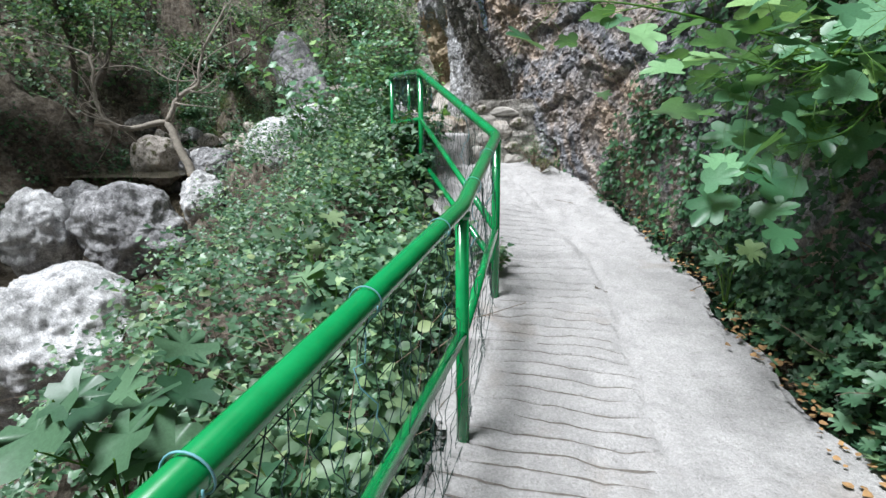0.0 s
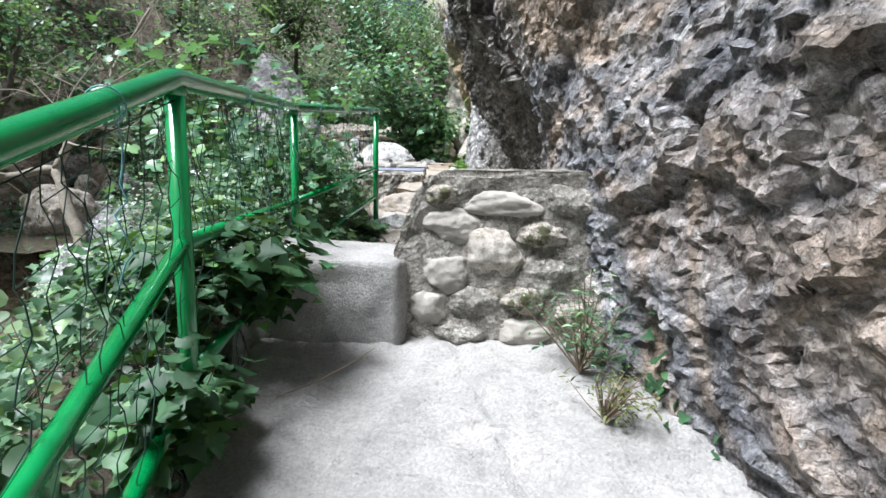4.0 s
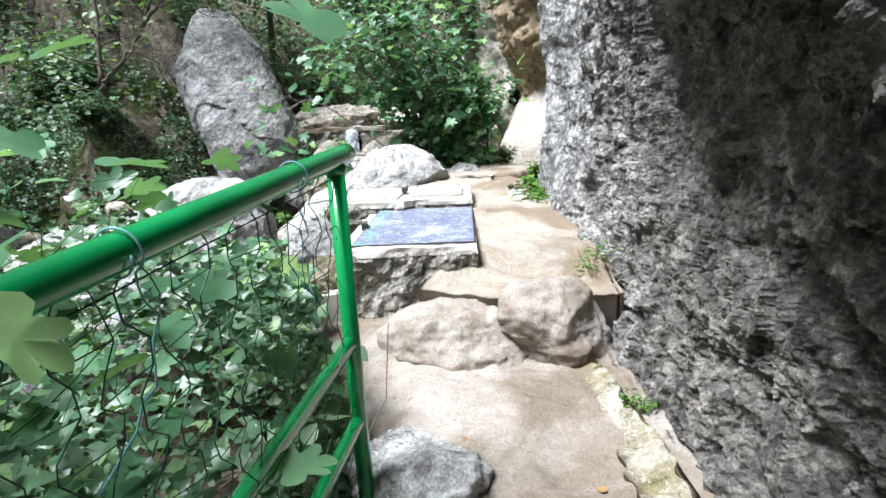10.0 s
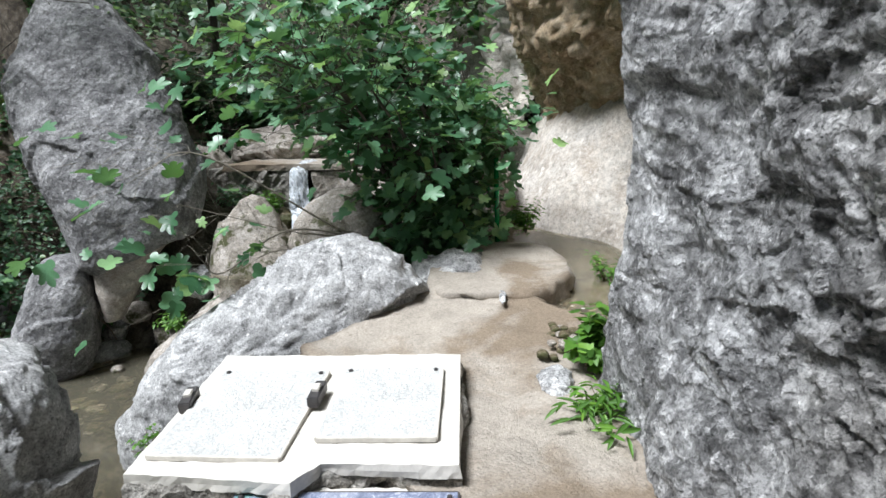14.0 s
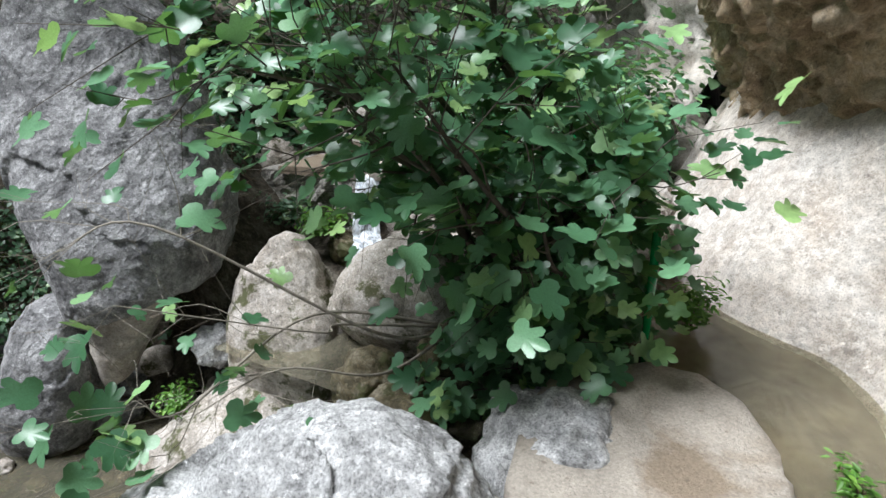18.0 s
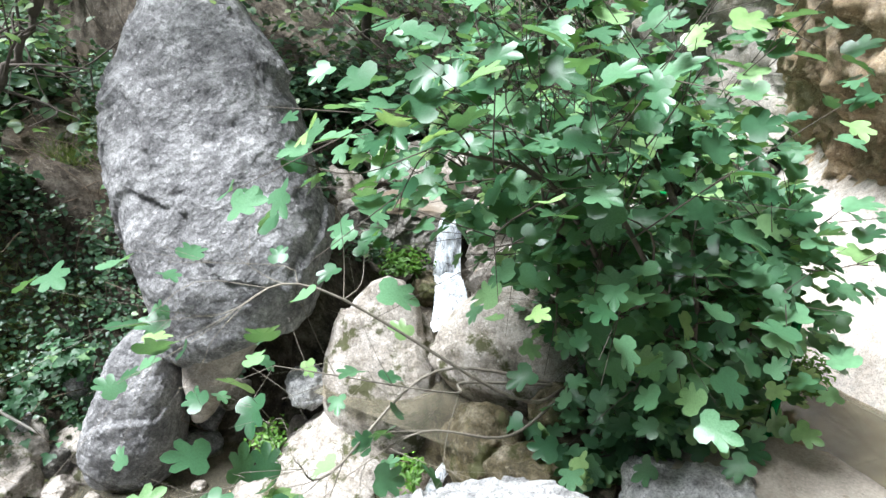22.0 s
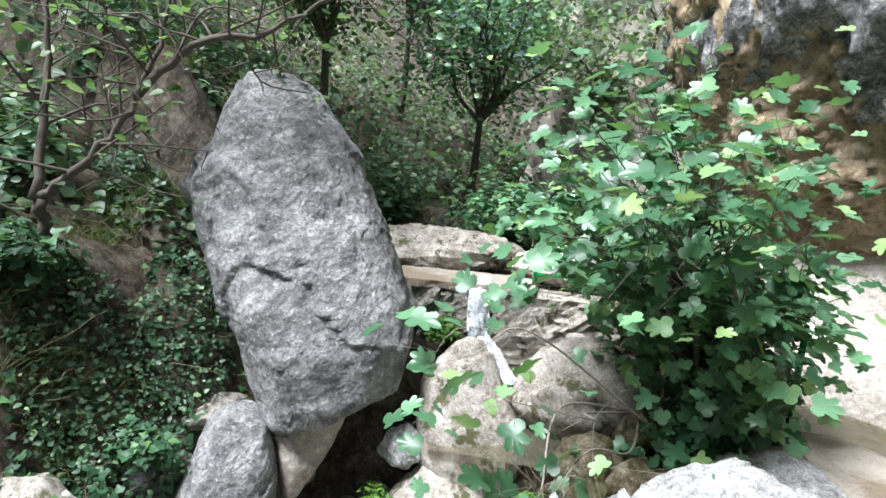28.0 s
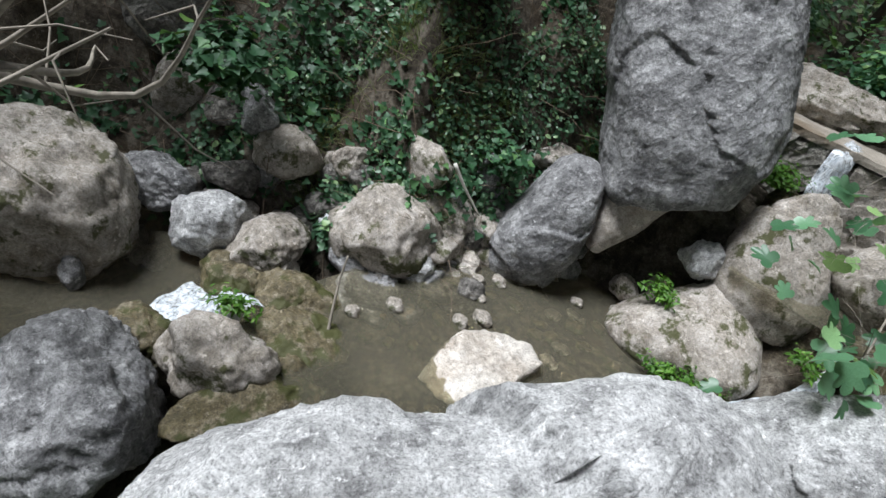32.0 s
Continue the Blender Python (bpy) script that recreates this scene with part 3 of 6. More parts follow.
def cliff(name, sections, mat, label, dy, dz, rough, seed, top=11.0, sharp=1.0, foot=-0.5, crisp=False, close=None, beds=None, calm=None):
    ys = np.array([s[0] for s in sections])
    xs = np.array([s[1] for s in sections])
    y = np.arange(ys[0], ys[-1] + 1e-6, dy)
    if close:
        y = np.concatenate([np.arange(ys[0], close, dy), np.arange(close, ys[-1] + 1e-6, dy * 0.55)])
    h = np.concatenate([np.arange(foot, 0.5, dz), np.arange(0.5, 2.7, dz * 0.6), np.arange(2.7, 3.3, dz), np.arange(3.3, top, dz * 2.4)]) if close else np.concatenate([np.arange(foot, 3.2, dz), np.arange(3.2 + dz, top, dz * 2.4)])
    cols = np.stack([np.interp(y, ys, xs[:, k]) for k in range(xs.shape[1])], 1)
    ker = np.ones(max(3, int(0.3 / dy) | 1))
    pad = len(ker) // 2
    cols = np.stack([np.convolve(np.pad(c, pad, mode="edge"), ker / ker.sum(), "valid") for c in cols.T], 1)
    X = np.stack([np.interp(h, HEIGHTS, c) for c in cols])
    Y = np.repeat(y[:, None], len(h), 1)
    Z = base_z(Y) + h[None]
    p = np.stack([X, Y, Z], -1).reshape(-1, 3)
    q = p * np.array([1, 1, 1.3])
    warp = q + 0.12 * np.stack([fbm(q * 1.5, 3, 0.5, seed + 7), fbm(q * 1.5 + 9, 3, 0.5, seed + 8), fbm(q * 1.5 + 4, 3, 0.5, seed + 9)], 1)
    big = 0.42 * fbm(q * 0.8, 3, 0.5, seed)
    mid = 0.24 * np.abs(fbm(warp * 2.1, 4, 0.55, seed + 1)) - 0.1
    fine = 0.1 * ridged(warp * 4.5, 4, 0.6, seed + 5) + 0.24 * facets(warp * 1.7, seed + 3) + 0.22 * facets(warp * 5.0, seed + 13)
    fine = fine + 0.05 * ridged(warp * 15, 3, 0.6, seed + 31) + 0.12 * facets(warp * 11, seed + 35) + 0.05 * facets(warp * 21, seed + 33)
    fine = fine - 0.5 * np.maximum(vnoise(warp * 4.3, seed + 21) - 0.35, 0)
    grid = np.stack([X, Y, Z], -1)
    nrm = np.cross(np.gradient(grid, axis=0), np.gradient(grid, axis=1)).reshape(-1, 3)
    nrm /= np.linalg.norm(nrm, axis=1, keepdims=True).clip(1e-9)
    if nrm[:, 0].mean() > 0:
        nrm = -nrm
    if calm:
        fine = fine * (1 - calm[2] * smooth((p[:, 1] - calm[0]) / (calm[1] - calm[0])))
    p += nrm * (rough * (big + mid + fine * sharp))[:, None]
    if beds:
        # tilted beds: each juts out at its lower lip and falls back above it
        deep, thick, slope, y0, y1 = beds
        hh = np.tile(h, len(y))
        b = (hh - slope * p[:, 1] + 0.3 * fbm(q * 0.9, 3, 0.5, seed + 41) + 0.1 * fbm(q * 3.5, 3, 0.55, seed + 42)) / thick
        saw = 1 - (b - np.floor(b))
        saw = saw * smooth((b - np.floor(b)) / 0.1)
        size = 0.6 + 0.8 * np.abs(vnoise(np.stack([np.floor(b) * 1.7, 0 * b, 0 * b], 1), seed + 43))
        fade = smooth((hh - 0.5) / 0.5) * smooth((p[:, 1] - y0) / 0.6) * smooth((y1 - p[:, 1]) / 1.0)
        p += nrm * (deep * size * (saw - 0.35) * fade)[:, None]
    if crisp:
        step = np.tile(np.gradient(h), len(y))
        shake = np.random.default_rng(seed).uniform(-0.42, 0.42, (len(p), 3))
        shake = shake * (1 - smooth((p[:, 1] - close) / 0.5))[:, None] if close else shake
        p += shake * np.stack([0.35 * step, np.repeat(np.gradient(y), len(h)), step], 1)
    CLIFFS[name] = (p, np.tile(h, len(y)))
    me = mesh_of(name, p, grid_faces(len(y), len(h))[:, ::-1], not crisp)
    if close:
        me.polygons.foreach_set("use_smooth", np.repeat(y[:-1] > close + 0.2, len(h) - 1))
    ob = put(name, me, mat)
    return tagged(ob, label, "cliff", kind="structure")


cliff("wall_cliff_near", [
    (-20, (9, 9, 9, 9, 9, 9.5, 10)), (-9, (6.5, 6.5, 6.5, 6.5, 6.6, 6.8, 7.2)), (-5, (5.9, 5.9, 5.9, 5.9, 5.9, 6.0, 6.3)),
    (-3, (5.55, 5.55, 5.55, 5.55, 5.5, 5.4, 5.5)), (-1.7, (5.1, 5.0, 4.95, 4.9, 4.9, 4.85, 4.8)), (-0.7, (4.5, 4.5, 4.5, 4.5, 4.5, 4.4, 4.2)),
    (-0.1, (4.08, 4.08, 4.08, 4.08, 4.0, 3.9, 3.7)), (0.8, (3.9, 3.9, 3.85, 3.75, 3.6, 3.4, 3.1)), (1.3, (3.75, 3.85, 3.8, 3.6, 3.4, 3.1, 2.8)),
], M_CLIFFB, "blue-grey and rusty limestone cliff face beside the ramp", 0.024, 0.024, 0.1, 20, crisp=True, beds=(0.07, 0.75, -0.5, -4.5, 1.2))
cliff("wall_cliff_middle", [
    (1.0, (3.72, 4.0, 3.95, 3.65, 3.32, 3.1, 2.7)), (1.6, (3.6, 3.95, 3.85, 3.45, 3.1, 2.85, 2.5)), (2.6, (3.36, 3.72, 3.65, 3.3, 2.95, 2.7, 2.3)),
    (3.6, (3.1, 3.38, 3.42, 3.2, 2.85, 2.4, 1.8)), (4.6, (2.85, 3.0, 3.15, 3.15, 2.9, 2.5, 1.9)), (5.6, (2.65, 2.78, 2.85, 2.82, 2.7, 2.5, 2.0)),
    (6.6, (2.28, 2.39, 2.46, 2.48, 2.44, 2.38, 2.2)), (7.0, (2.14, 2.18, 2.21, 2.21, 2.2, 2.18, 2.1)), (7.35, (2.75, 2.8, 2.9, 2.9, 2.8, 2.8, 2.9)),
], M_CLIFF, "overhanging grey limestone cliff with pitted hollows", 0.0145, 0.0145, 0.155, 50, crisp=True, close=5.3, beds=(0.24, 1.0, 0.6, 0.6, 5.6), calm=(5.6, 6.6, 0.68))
cliff("wall_cliff_pale", [
    (7.1, (2.6, 2.7, 2.8, 2.9, 2.9, 2.7, 2.6)), (8.5, (2.5, 2.65, 2.85, 3.05, 3.05, 2.8, 2.6)), (9.3, (2.35, 2.6, 2.85, 3.1, 3.1, 2.8, 2.5)), (9.75, (2.1, 2.4, 2.75, 3.0, 3.0, 2.7, 2.4)),
    (10.0, (1.6, 1.9, 2.35, 2.75, 2.8, 2.5, 2.2)), (10.4, (1.3, 1.55, 1.95, 2.4, 2.5, 2.2, 1.9)), (11.0, (1.05, 1.2, 1.55, 2.0, 2.1, 1.8, 1.6)), (12.5, (0.8, 1.0, 1.2, 1.5, 1.5, 1.2, 0.9)), (20, (1.5, 1.6, 1.8, 2, 2, 2, 2)),
], M_PALE, "smooth pale cream rock wall above the channel", 0.03, 0.03, 0.07, 80, 1.9, 0.3)

# ---------------------------------------------------------------- paths
def strip(name, rows, mat, label, cat, cuts=40, thick=0.3, seed=1, rough=0.02, across=24, shape=None):
    """A path slab between left and right edges: rows of (left x, y, right x, y, z left, z right)."""
    r = np.array(rows, float)
    run = np.concatenate([[0], np.cumsum(np.hypot(np.diff(r[:, 0] + r[:, 2]), np.diff(r[:, 1] + r[:, 3])))])
    s = np.interp(np.linspace(0, run[-1], cuts), run, np.arange(len(r)))
    c = np.stack([np.interp(s, np.arange(len(r)), r[:, k]) for k in range(6)], 1)
    u = np.linspace(0, 1, across)
    X = c[:, 0:1] * (1 - u) + c[:, 2:3] * u
    Y = c[:, 1:2] * (1 - u) + c[:, 3:4] * u
    Z = c[:, 4:5] * (1 - u) + c[:, 5:6] * u
    p = np.stack([X, Y, Z], -1).reshape(-1, 3)
    p[:, 2] += rough * fbm(p * 1.8, 4, 0.55, seed) + rough * 0.35 * fbm(p * 9, 3, 0.6, seed + 1)
    uu = np.tile(u, cuts)
    if shape is not None:
        p[:, 2] += shape(p, uu)
    p[:, 0] += 0.07 * fbm(p[:, [1, 0, 2]] * np.array([2.0, 0, 0]), 4, 0.6, seed + 2) * np.where((uu < 0.03) | (uu > 0.97), 1.0, 0)
    low = p.reshape(cuts, across, 3)
    ring = np.concatenate([low[:, 0], low[-1, 1:], low[::-1][1:, -1], low[0, ::-1][1:-1]])
    n0, n1 = len(p), len(ring)
    idx = np.arange(n0).reshape(cuts, across)
    top = np.concatenate([idx[:, 0], idx[-1, 1:], idx[::-1][1:, -1], idx[0, ::-1][1:-1]])
    v = np.concatenate([p, ring - np.array([0, 0, thick])])
    f = grid_faces(cuts, across)[:, ::-1].tolist()
    f += [[int(top[i]), int(top[(i + 1) % n1]), n0 + (i + 1) % n1, n0 + i] for i in range(n1)]
    ob = put(name, mesh_of(name, v, f, True), mat)
    return tagged(ob, label, cat, kind="structure")


def ramp_shape(p, u):
    """Grooves pressed across the left lane, a seam beside them, and a low worn riser."""
    y = p[:, 1] + 0.1 * u + 0.03 * fbm(p * np.array([1.2, 0.8, 0]), 3, 0.6, 41)
    k = y / 0.118
    gap = np.abs(k - np.round(k)) * 0.118
    reach = 0.57 + 0.05 * vnoise(np.stack([np.round(k), 0 * k, 0 * k], 1) * 0.77, 42)
    start = 0.1 + 0.12 * vnoise(np.stack([np.round(k), 0 * k + 5, 0 * k], 1) * 0.9, 43)
    deep = 0.045 * (0.75 + 0.5 * vnoise(p * 6, 44))
    lane = smooth((reach - u) / 0.03) * smooth((u - start) / 0.04) * smooth((-1.3 - p[:, 1]) / 0.4)
    g = -deep * np.exp(-((gap / (0.0075 + 0.0025 * vnoise(p * 17, 48))) ** 4)) * lane
    seam = np.abs(u - 0.59 - 0.02 * fbm(p * np.array([0, 1.5, 0]), 3, 0.6, 45))
    g -= 0.03 * np.exp(-((seam / 0.008) ** 4)) * (vnoise(p * 4, 49) > -0.5)
    g += 0.05 * smooth((p[:, 1] + 2.72 + 0.04 * fbm(p * 3, 2, 0.5, 46)) / 0.05) * smooth((0.57 - u) / 0.05) - 0.05 * smooth((p[:, 1] + 2.72) / 0.8) * smooth((0.57 - u) / 0.05)
    g += 0.016 * np.maximum(ridged(p * 7, 4, 0.6, 47), 0) * smooth((p[:, 1] + 2.0) / 0.5)
    return g


def path_shape(p, u):
    """Worn cross bars in the upper path and scuffed edges."""
    k = (p[:, 1] + 0.3 * (u - 0.5)) / 0.21
    gap = np.abs(k - np.round(k)) * 0.21
    lane = smooth((u - 0.2) / 0.04) * smooth((0.5 - u) / 0.04) * (p[:, 1] > 1.0) * (p[:, 1] < 3.2)
    g = -0.02 * np.exp(-((gap / 0.014) ** 2)) * lane + 0.006 * ridged(p * 14, 3, 0.6, 51)
    g -= 0.01 * np.exp(-(((u - 0.53) / 0.012) ** 2)) * (p[:, 1] < 3.4)
    return g


ramp_ob = strip("path_ramp", [
    (3.35, -9.5, 5.5, -9.5, 1.07, 1.05), (3.4, -8, 5.4, -8, 1.13, 1.1), (3.45, -5, 5.4, -5, 1.28, 1.22), (3.52, -3.3, 5.32, -3.5, 1.5, 1.4), (3.45, -2.4, 5.2, -2.4, 1.68, 1.58), (3.1, -1.6, 4.98, -1.5, 1.84, 1.82), (2.85, -1.05, 4.65, -0.8, 2.02, 2.06), (2.6, -0.5, 4.3, -0.2, 2.14, 2.18), (2.5, -0.1, 4.2, 0.2, 2.16, 2.2),
], M_RAMP, "pale rough concrete ramp with grooves across it", "ramp", 1900, 0.4, 5, 0.02, 56, ramp_shape)
# dark strips laid in the ramp's grooves, standing in for the shade inside them
rv = np.array([q.co[:] for q in ramp_ob.data.vertices])[:1900 * 56].reshape(1900, 56, 3)
ru = np.linspace(0, 1, 56)
reff = rv[:, :, 1] + 0.1 * ru + 0.03 * fbm(rv.reshape(-1, 3) * np.array([1.2, 0.8, 0]), 3, 0.6, 41).reshape(1900, 56)
for k in range(int(-7.6 / 0.118), int(-1.8 / 0.118)):
    kk = np.full(1, k, float)
    reach = 0.57 + 0.05 * vnoise(np.stack([kk, 0 * kk, 0 * kk], 1) * 0.77, 42)[0]
    start = 0.1 + 0.12 * vnoise(np.stack([kk, 0 * kk + 5, 0 * kk], 1) * 0.9, 43)[0]
    cols = [j for j in range(56) if start + 0.02 < ru[j] < reach]
    mid = np.array([rv[np.argmin(np.abs(reff[:, j] - k * 0.118)), j] for j in cols])
    rim = np.array([rv[min(1899, np.argmin(np.abs(reff[:, j] - k * 0.118)) + 4), j, 2] for j in cols])
    low = np.array([rv[max(0, np.argmin(np.abs(reff[:, j] - k * 0.118)) - 4), j, 2] for j in cols])
    wd = 0.0095 * (1 + 0.75 * vnoise(mid * 13, 61)) * np.minimum(1, np.minimum(np.arange(len(cols)) + 0.15, len(cols) - 0.85 - np.arange(len(cols))) / 3)
    wd = np.clip(wd, 0.0005, 0.03)
    a, b = mid.copy(), mid.copy()
    a[:, 1] -= wd
    b[:, 1] += wd
    a[:, 2], b[:, 2] = np.minimum(low, rim) - 0.004, np.minimum(low, rim) - 0.004
    v = np.concatenate([a, b])
    n = len(cols)
    f = [[q, q + 1, n + q + 1, n + q] for q in range(n - 1)]
    put("groove_dirt", mesh_of("groove_dirt", v, f, True), M_GROOVE, ramp_ob)


strip("path_upper", [
    (2.5, 0.1, 4.0, 0.3, 2.4, 2.4), (2.3, 0.9, 3.9, 0.9, 2.27, 2.3), (2.12, 1.9, 3.7, 1.9, 2.2, 2.22), (1.95, 2.9, 3.4, 2.9, 2.2, 2.22), (1.6, 3.7, 3.1, 3.8, 2.25, 2.27), (1.2, 4.3, 2.9, 4.5, 2.33, 2.35), (0.6, 4.8, 2.8, 5.0, 2.4, 2.45),
], M_PATH, "dusty brown concrete path under the overhang", "path", 420, 0.35, 8, 0.035, 50, path_shape)
strip("path_ledge", [
    (1.75, 4.55, 2.95, 4.6, 2.6, 2.62), (1.9, 4.9, 2.85, 5.0, 2.78, 2.74), (1.6, 6.0, 2.75, 6.0, 2.83, 2.8), (0.6, 7.0, 2.5, 7.0, 2.85, 2.84), (0.95, 7.5, 2.3, 7.5, 2.91, 2.89), (1.0, 7.9, 1.85, 7.85, 2.945, 2.94),
], M_LEDGE, "sandy worn concrete ledge with damp patches", "path", 110, 0.5, 11, 0.03, 40)

cliff("wall_cliff_ochre", [
    (7.0, (3.2, 3.2, 3.2, 2.9, 2.35, 2.2, 2.2)), (8.5, (3.2, 3.2, 3.2, 2.9, 2.35, 2.0, 1.8)), (9.3, (3.2, 3.2, 3.2, 2.85, 2.3, 1.9, 1.6)), (9.75, (3.1, 3.1, 3.1, 2.78, 2.2, 1.75, 1.5)),
    (10.0, (2.9, 2.9, 2.85, 2.55, 1.95, 1.5, 1.3)), (10.4, (2.6, 2.6, 2.5, 2.2, 1.6, 1.2, 1.1)), (11.0, (2.2, 2.2, 2.1, 1.8, 1.2, 0.9, 0.9)), (12.5, (1.7, 1.7, 1.6, 1.4, 1.0, 0.7, 0.7)), (20, (1.8, 1.8, 2, 2, 2, 2, 2)),
], M_OCHRE, "ochre overhanging rock above the pale wall", 0.035, 0.035, 0.3, 90, 4.2)
cliff("wall_cliff_upper", [
    (6.9, (2.6, 2.6, 2.6, 2.6, 2.6, 2.1, 1.9)), (8.0, (2.6, 2.6, 2.6, 2.6, 2.6, 1.95, 1.5)), (9.2, (2.4, 2.4, 2.4, 2.4, 2.4, 1.7, 1.5)), (9.9, (2.1, 2.1, 2.1, 2.1, 2.1, 1.4, 1.2)),
    (11.0, (1.7, 1.7, 1.7, 1.7, 1.7, 0.85, 0.9)), (13, (1.3, 1.3, 1.3, 1.3, 1.3, 0.7, 0.8)), (20, (2, 2, 2, 2, 2, 2, 2)),
], M_CLIFF, "grey overhanging cliff above the ochre rock", 0.045, 0.045, 0.3, 95, 11.0, 1.0, 2.6)
cliff("wall_cliff_far", [
    (12.6, (1.2, 1.2, 1.2, 1.2, 1.2, 1.2, 1.2)), (14.5, (-0.3, -0.3, -0.3, -0.3, -0.3, -0.2, 0.0)), (16.5, (-1.1, -1.1, -1.1, -1.1, -1.1, -1.0, -0.8)), (23, (-1.8, -1.8, -1.8, -1.8, -1.8, -1.7, -1.5)),
], M_PALE, "pale sunlit rock wall farther up the gorge", 0.09, 0.09, 0.4, 97, 9.0)
# ---------------------------------------------------------------- boulders
def box(name, size, mat, parent=None, label="", bevel=0.01, at=None):
    bm = bmesh.new()
    bmesh.ops.create_cube(bm, size=1.0)
    bmesh.ops.scale(bm, verts=bm.verts[:], vec=size)
    if bevel:
        bmesh.ops.bevel(bm, geom=bm.edges[:], offset=bevel, segments=2, affect="EDGES")
    ob = part(name, bm, mat, parent, label)
    if at is not None:
        ob.matrix_basis = at
    return ob


def standing_rock(name, at, turn, rows, mat, label, seed, rough=0.05, power=2.6, lap=170, cell=0.02, knobs=1.0):
    """A standing boulder lofted through level cuts: height, left, right, front and back."""
    r = np.array(rows, float)
    z = np.arange(r[0, 0], r[-1, 0] + 1e-6, cell)
    ker = np.hanning(7) / np.hanning(7).sum()
    cut = [np.convolve(np.pad(np.interp(z, r[:, 0], r[:, k]), 3, mode="edge"), ker, "valid") for k in range(1, 5)]
    th = np.linspace(0, 2 * np.pi, lap, endpoint=False)
    c, q = np.cos(th), np.sin(th)
    c, q = np.sign(c) * np.abs(c) ** (2 / power), np.sign(q) * np.abs(q) ** (2 / power)
    X = ((cut[0] + cut[1]) / 2)[:, None] + ((cut[1] - cut[0]) / 2)[:, None] * c
    Y = ((cut[2] + cut[3]) / 2)[:, None] + ((cut[3] - cut[2]) / 2)[:, None] * q
    v = np.stack([X, Y, np.repeat(z[:, None], lap, 1)], -1).reshape(-1, 3)
    ends = np.array([[X[0].mean(), Y[0].mean(), z[0] - 0.01], [X[-1].mean(), Y[-1].mean(), z[-1] + 0.01]])
    mid = np.array([X.mean(), Y.mean(), z.mean()])
    e = v - mid
    e /= np.linalg.norm(e, axis=1, keepdims=True)
    w = v + 0.05 * np.stack([fbm(v * 2 + k * 7, 3, 0.5, seed + k) for k in range(3)], 1)
    d = rough * (1.5 * facets(w * 1.1, seed + 9) + knobs * (0.3 * facets(w * 4.0, seed + 10) + 0.16 * facets(w * 12, seed + 11) + 0.12 * ridged(w * 9, 4, 0.6, seed + 3)) - 0.6)
    split = np.abs(vnoise(w * 1.1 + 3, seed + 12)) + 0.25 * np.abs(vnoise(w * 5, seed + 13))
    d -= rough * 0.35 * np.exp(-((split / 0.03) ** 2))
    v = v + e * d[:, None]
    n = len(v)
    f = grid_faces(len(z), lap, True).tolist()
    f += [[(k + 1) % lap, k, n] for k in range(lap)] + [[n - lap + k, n - lap + (k + 1) % lap, n + 1] for k in range(lap)]
    v = np.concatenate([v, ends])
    ob = put(name, mesh_of(name, v, f, True), mat)
    ob.matrix_basis = pose(*at, 0, 0, turn)
    return tagged(ob, label, "boulder")


# heights over the base, then the left and right edge, the front and the back
standing_rock("tall_boulder", (-2.15, 8.3, 2.76), 33, [
    (0.0, -0.16, 0.0, -0.3, 0.1), (0.1, -0.26, 0.3, -0.42, 0.45), (0.28, -0.33, 0.76, -0.46, 0.75), (0.62, -0.42, 0.88, -0.44, 0.9), (0.9, -0.55, 0.9, -0.32, 0.95),
    (1.08, -0.6, 0.87, -0.2, 0.95), (1.35, -0.71, 0.78, -0.06, 1.0), (1.62, -0.78, 0.68, 0.12, 1.05), (1.86, -0.68, 0.57, 0.24, 1.05), (2.0, -0.56, 0.5, 0.32, 1.05), (2.2, -0.5, 0.36, 0.42, 1.05), (2.42, -0.4, 0.24, 0.55, 1.0), (2.54, -0.3, 0.05, 0.65, 0.9),
], M_TALL, "tall leaning grey limestone boulder, stepped by a crack", 31)
standing_rock("white_boulder", (0.1, 7.42, 1.9), 22, [
    (0.0, -1.12, 1.04, -0.5, 0.45), (0.3, -1.08, 1.06, -0.5, 0.42), (0.62, -0.86, 1.06, -0.46, 0.38), (0.86, -0.58, 1.06, -0.42, 0.36), (1.04, -0.3, 1.04, -0.34, 0.34), (1.2, -0.1, 0.94, -0.24, 0.3), (1.34, 0.04, 0.8, -0.14, 0.24), (1.43, 0.2, 0.62, -0.04, 0.14),
], M_BOULDER, "broad white boulder sloping from the ledge to the pool", 12, 0.06, 2.4, 230, 0.016, 1.25)
standing_rock("white_boulder", (-1.28, 5.8, 1.5), 49, [
    (0.0, -1.3, 0.62, -0.9, 0.6), (0.45, -1.5, 0.74, -0.9, 0.56), (0.8, -1.5, 0.98, -0.88, 0.3), (1.05, -1.36, 1.05, -0.84, 0.16), (1.26, -1.08, 1.04, -0.78, 0.1), (1.38, -0.72, 1.01, -0.7, 0.07), (1.48, -0.22, 0.97, -0.6, 0.08), (1.58, 0.06, 0.9, -0.46, 0.06), (1.65, 0.26, 0.72, -0.3, -0.02),
], M_BOULDER, "big white boulder between the tank and the pool", 15, 0.06, 2.5, 280, 0.016, 1.25)
rock("white_boulder", (-0.8, 4.58, 2.0), (0.95, 1.02, 0.84), 14, M_BOULDER, "white boulder beside the tank, worn flat on top", n=64, planes=8, sharp=0.85, rough=0.04, extra=((0, 0, 1, 0.9),))
